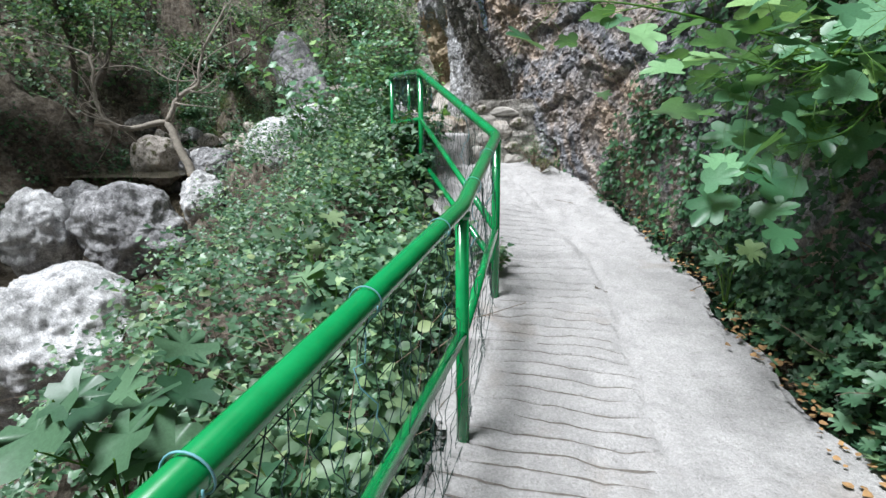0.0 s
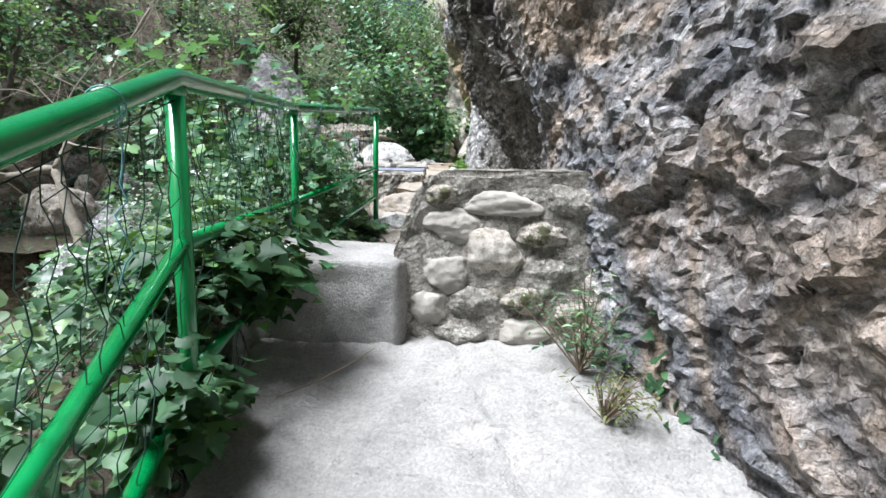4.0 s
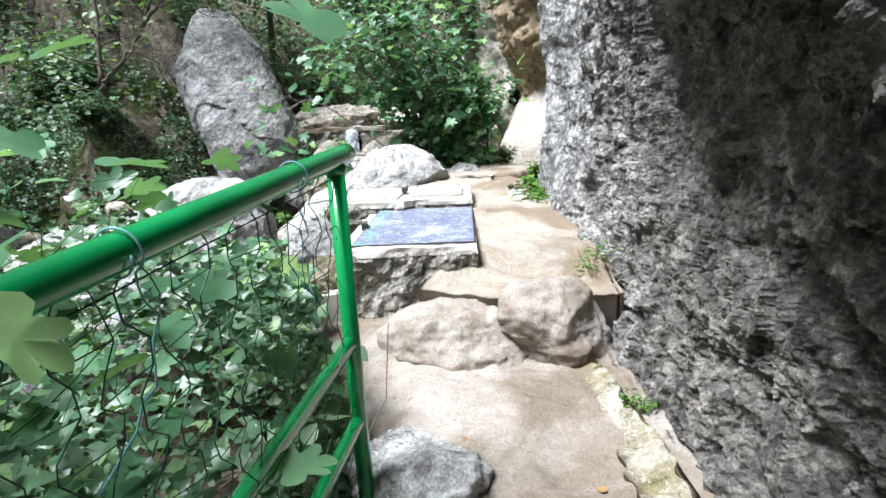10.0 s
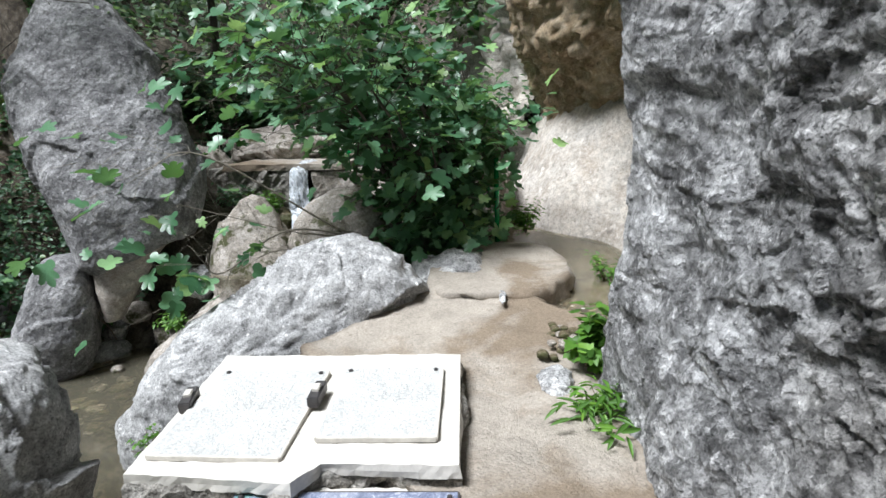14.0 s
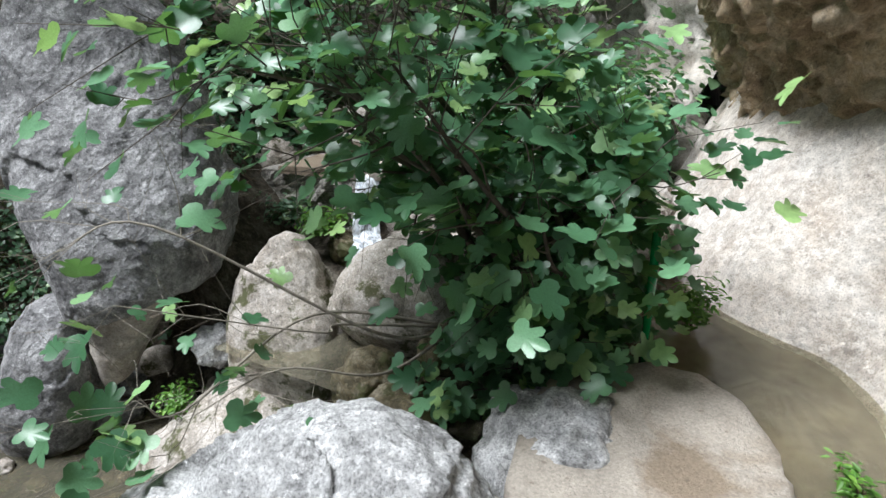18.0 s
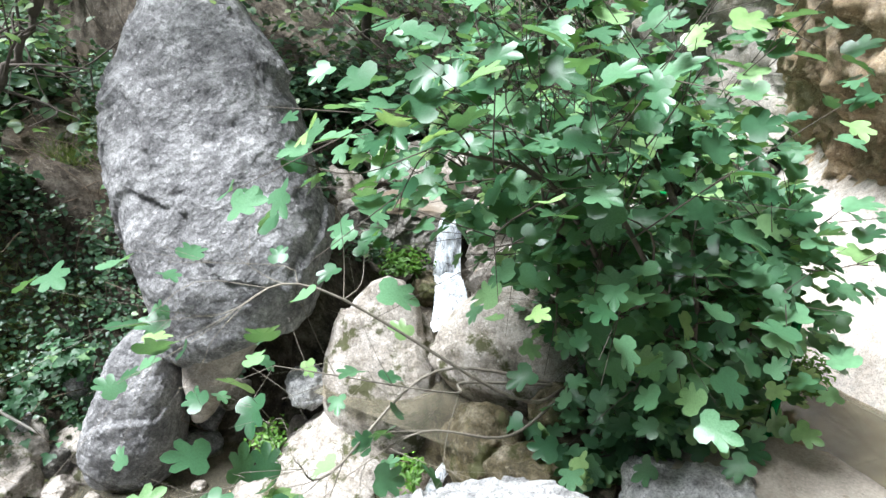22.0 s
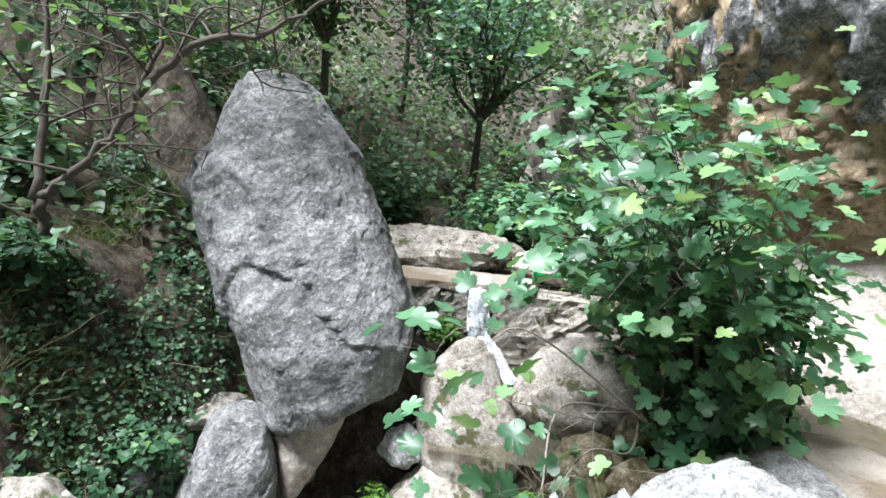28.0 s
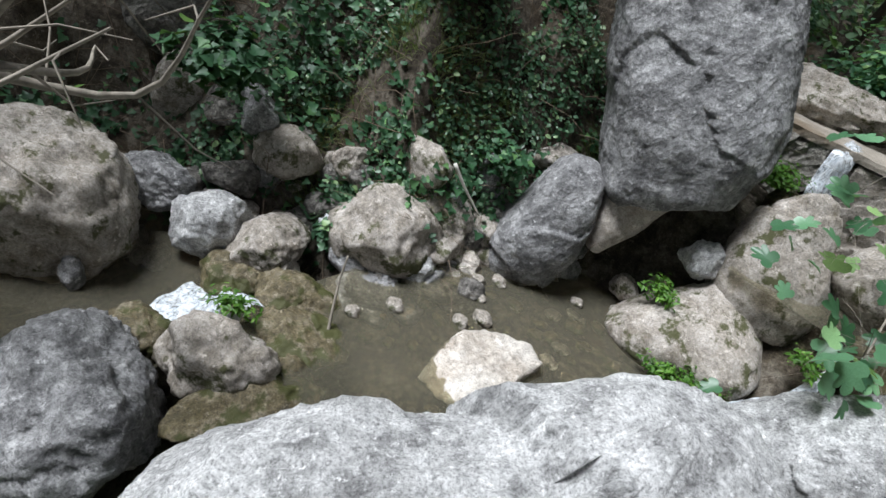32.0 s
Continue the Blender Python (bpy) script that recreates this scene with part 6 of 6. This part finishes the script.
clump("fern_clump", (-1.02, 7.8, 2.0), 0.24, 420, 0.05, "oval", M_FERN, "bright green fern clump on the pool boulder", "fern", 81, 0.6, 0.7)
clump("fern_clump", (-0.8, 7.88, 2.02), 0.2, 260, 0.045, "oval", M_FERN, "bright green ferns under the pool boulder", "fern", 82, 0.6, 0.7)
clump("fern_clump", (-0.42, 8.35, 2.42), 0.17, 260, 0.045, "oval", M_FERN, "green ferns between stream boulders", "fern", 83, 0.7, 0.7)
clump("fern_clump", (-1.45, 8.2, 2.3), 0.22, 300, 0.05, "oval", M_FERN, "mossy green ferns in the dark hollow", "fern", 84, 0.6, 0.7)
clump("fern_clump", (-0.72, 7.42, 2.0), 0.1, 120, 0.04, "oval", M_FERN, "small fern at the cascade's foot", "fern", 85, 0.7, 0.7)
clump("fern_clump", (-2.98, 5.5, 2.05), 0.16, 260, 0.045, "oval", M_FERN, "green fern by the pool's outlet", "fern", 86, 0.7, 0.7)
clump("fern_clump", (1.5, 9.72, 2.88), 0.3, 420, 0.06, "oval", M_FERN, "hanging green fern at the pale wall", "fern", 87, 0.9, 0.6)
clump("fern_clump", (2.25, 8.6, 2.8), 0.22, 220, 0.05, "oval", M_FERN, "ferns at the channel's edge", "fern", 88, 0.8, 0.6)
clump("fern_clump", (2.2, 7.15, 2.85), 0.28, 150, 0.07, "ivy", M_FERN, "leafy weeds at the corner of the cliff", "weeds", 89, 1.1)
clump("weed_clump", (2.2, 6.7, 2.8), 0.25, 160, 0.09, "oval", M_FERN, "strap-leaved weeds at the cliff foot", "weeds", 90, 0.8, 0.35)
clump("weed_clump", (2.75, 4.9, 2.5), 0.34, 240, 0.04, "oval", M_FERN, "feathery weeds at the cliff foot", "weeds", 91, 1.2, 0.6, 16)
clump("weed_clump", (2.95, 3.9, 2.3), 0.12, 120, 0.03, "oval", M_FERN, "small weed in the path's seam", "weeds", 92, 0.9, 0.6)
clump("shrub", (3.42, 2.15, 2.25), 0.34, 900, 0.035, "oval", M_BRAMBLE, "dusty green small-leaved shrub at the cliff foot", "shrub", 93, 0.9, 0.6, 26)
clump("shrub", (4.12, -0.45, 2.2), 0.36, 420, 0.035, "oval", M_BRAMBLE, "sparse green shrub where wall meets cliff", "shrub", 94, 1.1, 0.5, 22)
clump("shrub", (4.2, -0.75, 2.15), 0.22, 200, 0.03, "oval", M_GRASS, "dry brownish weeds beside the wall", "shrub", 95, 0.8, 0.5, 18)
clump("weed_clump", (0.45, 5.1, 2.5), 0.25, 220, 0.05, "oval", M_FERN, "green weeds in the gap beside the tank", "weeds", 96, 0.9, 0.7)
clump("weed_clump", (0.35, 6.1, 2.75), 0.12, 90, 0.03, "oval", M_FERN, "small weeds on the tank's side", "weeds", 97, 0.8)
clump("weed_clump", (2.2, 2.2, 2.25), 0.22, 120, 0.08, "palm", M_BRAMBLE, "broad-leaved weeds at the path's edge", "weeds", 98, 0.9)
clump("weed_clump", (2.3, 1.3, 2.25), 0.2, 90, 0.08, "palm", M_BRAMBLE, "broad-leaved weeds beside the railing post", "weeds", 99, 0.9)
clump("weed_clump", (3.72, -3.0, 1.55), 0.22, 110, 0.06, "ivy", M_BRAMBLE, "creeper round the post's foot", "weeds", 100, 1.1)
clump("ivy_clump", (2.72, -0.75, 2.35), 0.5, 700, 0.08, "ivy", M_IVY, "dark ivy mound over the railing's foot", "ivy", 101, 0.9, 1.0, 24)
clump("ivy_clump", (2.9, -1.2, 2.1), 0.35, 380, 0.075, "ivy", M_IVY, "ivy spilling over the ramp's edge", "ivy", 102, 0.8, 1.0, 20)
clump("bush", (-1.42, 9.72, 3.05), 0.3, 500, 0.06, "oval", M_FERN, "leafy green plants beside the waterfall", "bush", 103, 0.6, 0.8, 20)
clump("bush", (-1.85, 9.8, 3.05), 0.36, 400, 0.06, "oval", M_BRAMBLE, "leafy plants behind the leaning boulder", "bush", 104, 0.7, 0.8, 20)
clump("bush", (-3.36, 6.6, 1.86), 0.3, 420, 0.07, "ivy", M_BRAMBLE, "leafy bush hanging over the pool", "bush", 105, 1.0, 1.0, 18)
clump("bush", (-2.95, 7.75, 2.6), 0.3, 300, 0.06, "ivy", M_IVY, "creeper beside the grey stone", "bush", 106, 1.0)
clump("bush", (-4.0, 7.8, 3.7), 0.55, 600, 0.08, "ivy", M_IVY, "dark creeper mound on the bank", "bush", 107, 0.9, 1.0, 20)
clump("bush", (-4.3, 6.1, 2.8), 0.5, 600, 0.08, "ivy", M_IVY, "dark creeper mound above the outlet", "bush", 108, 0.9, 1.0, 20)


def broad_plant(at, n, seed, size, label, height=0.5, kind="palm", mat=None, group=""):
    """A stalked plant whose large leaves are single parts."""
    rg = np.random.default_rng(seed)
    ob = new("broadleaf_plant")
    ob.location = at
    tagged(ob, label, "plant", group)
    v0, f0 = LEAF[kind]
    me = mesh_of("leaf", v0, f0, True)
    me.materials.append(mat or M_BRAMBLE)
    pieces = []
    for _ in range(n):
        d = rg.normal(0, 0.45, 3)
        d[2] = abs(d[2]) + 0.7
        tip = d / np.linalg.norm(d) * height * rg.uniform(0.5, 1.1)
        pieces.append(tube([(0, 0, -0.1), tip * 0.5 + rg.normal(0, 0.03, 3), tip], [0.006, 0.004, 0.003], 5, False))
        lf = put("leaf", me, None, ob)
        s = size * rg.uniform(0.65, 1.2)
        r = frames_from(np.array([[d[0] * 0.6 + rg.normal(0, 0.25), d[1] * 0.6 - 0.25, 0.9]]), np.array([rg.uniform(0, 6.28)]))[0]
        m = Matrix(r.tolist()).to_4x4()
        lf.matrix_basis = Matrix.Translation(tip) @ m @ Matrix.Scale(s, 4)
    v, f = join(pieces)
    put("stalk", mesh_of("stalk", v, f, True), M_FERN, ob)
    return ob


broad_plant((2.62, -5.8, 1.45), 11, 111, 0.2, "large-leaved pale green plant beside the railing", 0.5)
broad_plant((2.35, -5.3, 1.35), 9, 112, 0.18, "large-leaved green plant on the slope", 0.5)
broad_plant((2.9, -4.4, 1.5), 9, 113, 0.15, "large-leaved green plant below the netting", 0.45)
broad_plant((2.3, -3.0, 1.5), 10, 114, 0.15, "yellow-green broad-leaved plant on the slope", 0.55, "palm", M_TREE)
broad_plant((5.35, -3.4, 1.5), 10, 115, 0.13, "broad-leaved plant at the ramp's edge", 0.5)
broad_plant((5.5, -2.6, 1.6), 10, 116, 0.12, "broad-leaved creeper under the cliff", 0.6)


# ---------------------------------------------------------------- trees
def grow(base, targets, r0, seed, wob=0.12, sides=7, first=6):
    """Limbs from a base to targets, each with twigs; returns tube pieces and twig tips."""
    rg = np.random.default_rng(seed)
    base = np.array(base, float)
    limbs, tips = [], []
    for k, t in enumerate(targets):
        pieces = []
        limbs.append(pieces)
        t = np.array(t, float)
        d = t - base
        ln = np.linalg.norm(d)
        mid1 = base + d * 0.35 + rg.normal(0, wob * ln * 0.6, 3) + np.array([0, 0, 0.06 * ln])
        mid2 = base + d * 0.7 + rg.normal(0, wob * ln * 0.6, 3) + np.array([0, 0, 0.05 * ln])
        c = curve_points([base, mid1, mid2, t], 7)
        r = np.linspace(r0 * rg.uniform(0.7, 1), r0 * 0.16, len(c))
        pieces.append(tube(c, r, sides, False))
        tips.append(c[-1])
        for j in range(first, len(c), 2):
            for _ in range(2):
                e = (c[j] - c[j - 2]) / np.linalg.norm(c[j] - c[j - 2]) + rg.normal(0, 0.7, 3)
                e = e / np.linalg.norm(e) * ln * rg.uniform(0.12, 0.3)
                q = curve_points([c[j], c[j] + e * 0.5 + rg.normal(0, 0.03 * ln, 3), c[j] + e], 3)
                pieces.append(tube(q, np.linspace(r[j] * 0.5, r0 * 0.07, len(q)), 5, False))
                tips += [q[-1], q[-3]]
                for _ in range(2):
                    e2 = e * 0.5 + rg.normal(0, 0.35 * np.linalg.norm(e), 3)
                    pieces.append(tube([q[-2], q[-2] + e2], [r0 * 0.07, r0 * 0.03], 4, False))
                    tips.append(q[-2] + e2)
    return limbs, np.array(tips)


def tree(name, base, targets, r0, seed, leaves, size, kind, mat, bark, label, cat, per=0.12, single=0, up=0.9, stretch=1.0, trunk_top=None, first=6):
    ob = new(name)
    tagged(ob, label, cat)
    top = base if trunk_top is None else trunk_top
    limbs, tips = grow(top, targets, r0, seed, first=first)
    if trunk_top is not None:
        b0, b1 = np.array(base, float), np.array(top, float)
        tr = curve_points([b0 - np.array([0, 0, 0.2]), b0 + (b1 - b0) * 0.4 + np.array([0.06, 0.04, 0]), b1], 8)
        v, f = tube(tr, np.linspace(r0 * 1.9, r0 * 1.0, len(tr)), 10)
        put("trunk", mesh_of("trunk", v, f, True), bark, ob)
    for pieces in limbs:
        v, f = join(pieces)
        put("limb", mesh_of("limb", v, f, True), bark, ob)
    rg = np.random.default_rng(seed + 500)
    if leaves:
        p = tips[rg.integers(0, len(tips), leaves)] + rg.normal(0, per, (leaves, 3))
        c = p.mean(0)
        nn = np.c_[rg.normal(0, 0.5, (leaves, 2)), rg.uniform(0.2, 1.0, leaves)] + 0.35 * (p - c) / np.abs(p - c).max() + np.array([0, -0.25, 0.4 * up])
        sz = rg.uniform(0.55, 1.15, leaves) * size
        sp = rg.uniform(0, 2 * np.pi, leaves)
        k = single
        if k:
            v0, f0 = LEAF[kind]
            me = mesh_of("leaf", v0, f0, True)
            me.materials.append(mat)
            order = np.argsort(p[:, 1])
            p, nn, sz, sp = p[order], nn[order], sz[order], sp[order]
            r = frames_from(nn[:k], sp[:k])
            for i in range(k):
                lf = put("leaf", me, None, ob)
                lf.matrix_basis = Matrix.Translation(p[i]) @ Matrix(r[i].tolist()).to_4x4() @ Matrix.Scale(float(sz[i]), 4)
        lv = leaf_cloud("foliage", kind, p[k:], nn[k:], sz[k:], mat, ob, spins=sp[k:], stretch=stretch)
        lv["kind"] = "stuff"
    return ob


rg = np.random.default_rng(5)
fig_t = []
while len(fig_t) < 17:
    d = rg.normal(0, 1, 3)
    d /= np.linalg.norm(d)
    d = np.array([0.5, 9.15, 4.0]) + d * np.array([0.75, 0.65, 0.8]) * rg.uniform(0.7, 1.0)
    if d[0] > 0.4 or d[2] > 3.7:
        fig_t.append(d)
fig_t += [(0.02, 7.85, 4.5), (0.25, 8.0, 4.55), (0.45, 8.2, 4.5), (-0.3, 8.6, 4.3), (-0.05, 8.4, 4.5), (0.2, 8.8, 4.95), (0.85, 8.8, 3.25), (1.05, 8.85, 3.1), (1.15, 9.05, 3.5), (0.7, 8.85, 3.15), (1.15, 9.2, 3.05), (1.05, 9.4, 3.8), (0.7, 9.5, 3.2)]
tree("fig_tree", (0.75, 9.5, 2.8), fig_t, 0.035, 201, 2700, 0.125, "fig", M_FIG, M_BARKD, "leafy fig tree leaning over the stream", "fig tree", 0.1, 300, first=11)
tree("fig_branch", (0.3, 8.95, 2.95), [(-0.75, 7.45, 3.8), (-0.6, 7.55, 3.55), (-0.42, 7.45, 3.2), (-0.3, 7.6, 3.05)], 0.014, 202, 60, 0.13, "fig", M_FIG, M_BARK, "low fig branch reaching over the pool", "fig branch", 0.07, 40, first=13)
tree("fig_branch", (0.85, 8.95, 2.75), [(0.35, 8.62, 3.0), (0.55, 8.5, 2.85), (0.75, 8.6, 3.0), (0.95, 8.8, 3.15)], 0.012, 203, 170, 0.12, "fig", M_FIG, M_BARKD, "low fig shoots beside the platform", "fig branch", 0.1, 40)
tree("fig_branch", (5.9, -4.2, 2.9), [(4.95, -4.73, 2.6), (4.88, -4.35, 3.0), (4.85, -4.6, 2.75), (5.19, -4.5, 2.7), (5.05, -4.44, 3.0), (4.9, -4.07, 2.9), (4.4, -3.5, 3.35), (3.95, -3.65, 3.4), (5.3, -3.4, 3.3), (5.2, -4.9, 3.1)], 0.014, 204, 120, 0.2, "fig", M_FIG, M_FERN, "fig branch with large leaves over the ramp", "fig branch", 0.1, 80)
tree("fig_sapling", (1.5, 1.75, 2.0), [(1.62, 1.53, 3.55), (1.2, 1.8, 3.6), (1.74, 2.11, 3.85), (1.4, 2.2, 3.7), (1.0, 2.0, 3.3), (1.55, 2.5, 3.4), (0.9, 1.5, 3.7), (1.85, 1.6, 3.0), (1.7, 2.6, 3.0)], 0.014, 205, 360, 0.11, "fig", M_FIG, M_FERN, "young fig growing beside the railing", "fig sapling", 0.12, 120)
tree("fig_sapling", (0.1, 2.6, 1.6), [(-0.3, 2.4, 3.8), (0.2, 2.9, 3.5), (-0.7, 2.8, 4.0), (0.3, 2.2, 3.2), (-0.2, 3.2, 3.3)], 0.016, 206, 220, 0.14, "fig", M_FIG, M_FERN, "young fig on the ravine slope", "fig sapling", 0.14, 60)
tree("fig_sapling", (0.7, 4.35, 2.3), [(0.55, 4.2, 2.85), (0.9, 4.1, 2.8), (0.45, 4.5, 2.9), (1.1, 3.95, 2.75)], 0.01, 207, 90, 0.13, "fig", M_FIG, M_FERN, "fig shoots at the railing's end", "fig sapling", 0.09, 60)

# bare and leafy trees across the ravine
def spread(c, r, n, seed):
    g_ = np.random.default_rng(seed)
    out = []
    for _ in range(n):
        d = g_.normal(0, 1, 3)
        d /= np.linalg.norm(d)
        out.append(np.array(c) + d * np.array(r) * g_.uniform(0.5, 1.0))
    return out


def gz(x, y):
    return float(ground_height(np.array([float(x)]), np.array([float(y)]), False)[0])


def crooked(lines, label, bark, r0, seed, leaves=0):
    """A bare tree: a trunk and limbs that follow given bends, with twigs."""
    g_ = np.random.default_rng(seed)
    ob = new("bare_tree")
    tagged(ob, label, "tree")
    tips = []
    for k, pts in enumerate(lines):
        c = curve_points(pts, 6)
        c = c + g_.normal(0, 0.012, c.shape)
        a, b = (r0 * 1.15, r0 * 0.9) if k == 0 else (r0 * 0.75, r0 * 0.2)
        r = np.linspace(a, b, len(c))
        pieces = [tube(c, r, 8)]
        for j in range(4, len(c), 1 if k else 50):
            e = c[j] - c[j - 2] + g_.normal(0, 0.3, 3) + np.array([0, 0, 0.1])
            e = e / np.linalg.norm(e) * g_.uniform(0.4, 1.3)
            q = curve_points([c[j], c[j] + e * 0.5 + g_.normal(0, 0.1, 3), c[j] + e + g_.normal(0, 0.15, 3)], 4)
            pieces.append(tube(q, np.linspace(r[j] * 0.45, 0.004, len(q)), 5, False))
            for _ in range(3):
                w_ = q[g_.integers(2, len(q))]
                t_ = w_ + g_.normal(0, 0.25, 3)
                pieces.append(tube([w_, (w_ + t_) / 2 + g_.normal(0, 0.04, 3), t_], [0.006, 0.004, 0.002], 4, False))
                tips.append(t_)
        v, f = join(pieces)
        put("trunk" if k == 0 else "limb", mesh_of("limb", v, f, True), bark, ob)
    if leaves:
        p = np.array(tips)[g_.integers(0, len(tips), leaves)] + g_.normal(0, 0.12, (leaves, 3))
        lv = leaf_cloud("foliage", "oval", p, tilt_normals(leaves, 0.8, 0.6), g_.uniform(0.05, 0.11, leaves), M_TREE, ob, stretch=1.2)
        lv["kind"] = "stuff"
    return ob


crooked([[(-2.88, 3.93, 0.69), (-3.16, 4.09, 1.61), (-3.42, 4.19, 2.16), (-3.74, 4.30, 2.78)], [(-3.74, 4.30, 2.78), (-4.74, 4.14, 2.64), (-5.31, 4.21, 3.22), (-5.51, 4.42, 4.21), (-6.70, 4.35, 4.58)], [(-3.74, 4.30, 2.78), (-3.44, 4.46, 3.33), (-3.07, 4.57, 3.57), (-2.96, 4.75, 4.29), (-2.48, 5.05, 5.26)]], "pale grey crooked bare tree in the ravine", M_BARK, 0.09, 401, 60)
crooked([[(-6.7, 5.4, 2.2), (-6.4, 5.4, 3.2), (-5.95, 5.4, 4.0)], [(-5.95, 5.4, 4.0), (-5.75, 5.5, 4.6), (-5.6, 5.6, 5.6)], [(-5.95, 5.4, 4.0), (-6.5, 5.9, 4.6), (-6.9, 6.2, 5.4)]], "leaning grey-brown tree on the far bank", M_BARKD, 0.08, 403, 700)
crooked([[(-3.75, 8.1, 3.3), (-3.9, 8.0, 3.9), (-3.85, 7.9, 4.3)], [(-3.85, 7.9, 4.3), (-3.5, 8.0, 4.6), (-3.3, 8.2, 5.0), (-3.2, 8.4, 5.6), (-3.1, 8.5, 6.4)], [(-3.85, 7.9, 4.3), (-3.95, 8.1, 5.0), (-4.0, 8.2, 5.5), (-4.0, 8.3, 6.4)], [(-3.3, 8.2, 5.0), (-2.9, 8.25, 5.35), (-2.4, 8.4, 5.5), (-1.8, 8.6, 5.9)]], "thin dark crooked tree with sparse leaves", M_BARKD, 0.045, 402, 420)
for k, (x, y, hgt, rr, nl) in enumerate(((-6.5, -4.5, 3.4, 1.8, 1500), (-7.2, -0.5, 3.0, 1.7, 1500), (-7.5, 3.0, 2.8, 1.7, 1400), (-7.4, 6.0, 2.8, 1.7, 1500), (-5.8, 9.8, 3.6, 1.8, 2000), (-4.4, 13.0, 3.6, 1.9, 2200), (-2.2, 14.5, 3.4, 1.8, 2200), (0.2, 14.2, 3.2, 1.6, 2000), (-1.0, 17.5, 5.0, 2.4, 2200), (-4.5, 17.5, 5.0, 2.6, 2200), (-8.5, 14.0, 5.0, 2.6, 2000), (-10.5, 1.0, 5.0, 2.6, 1800), (-10.5, 9.0, 5.0, 2.8, 1800), (-9.5, -6.0, 4.5, 2.4, 1500), (2.0, 17.0, 4.6, 2.2, 1800), (-5.6, -9.0, 4.0, 2.0, 900))):
    z = gz(x, y)
    tree("broadleaf_tree", (x, y, z), spread((x + 0.4, y, z + hgt), (rr, rr, rr * 0.9), 11, 40 + k), 0.05, 220 + k, int(nl * 1.9), 0.12, "oval", M_TREE if k % 3 else M_FIG, M_BARKD, "leafy green tree on the ravine side", "tree", 0.28, 0, 0.7, 1.3, (x + 0.2, y, z + hgt * 0.45))
for k, (x, y) in enumerate(((-1.2, 12.4), (-2.8, 12.0), (0.2, 12.2), (-3.4, 11.0), (-4.6, 10.2), (-5.4, 8.8))):
    clump("bush", (x, y, gz(x, y)), 1.15, 1800, 0.1, "oval", M_BRAMBLE if k % 2 else M_FIG, "dense green bush above the stream", "bush", 120 + k, 0.8, 1.2, 26)
# fallen leaves along the ramp's edge and on the path
n = 420
yy = RNG.uniform(-7.5, -0.9, n)
xx = np.interp(yy, (-8, -5, -3.5, -2.6, -1.6, -0.8), (5.4, 5.38, 5.35, 5.24, 5.0, 4.7)) + RNG.normal(0, 0.07, n)
zz = np.interp(yy, (-8, -5, -3.5, -2.6, -1.6, -0.9), (1.11, 1.23, 1.42, 1.62, 1.89, 2.12)) + 0.03
stuff(leaf_cloud("fallen_leaves", "oval", np.c_[xx, yy, zz], tilt_normals(n, 1.5, 0.5), RNG.uniform(0.02, 0.05, n), M_DRY, stretch=1.3), "brown fallen leaves along the ramp's edge", "leaves")
n = 90
stuff(leaf_cloud("fallen_leaves", "oval", np.c_[RNG.uniform(2.1, 3.2, n), RNG.uniform(0.9, 7.2, n), np.full(n, 0)] + np.c_[np.zeros(n), np.zeros(n), np.full(n, 2.26)], tilt_normals(n, 1.8, 0.4), RNG.uniform(0.02, 0.05, n), M_DRY, stretch=1.2), "dry leaves on the dusty path", "leaves")
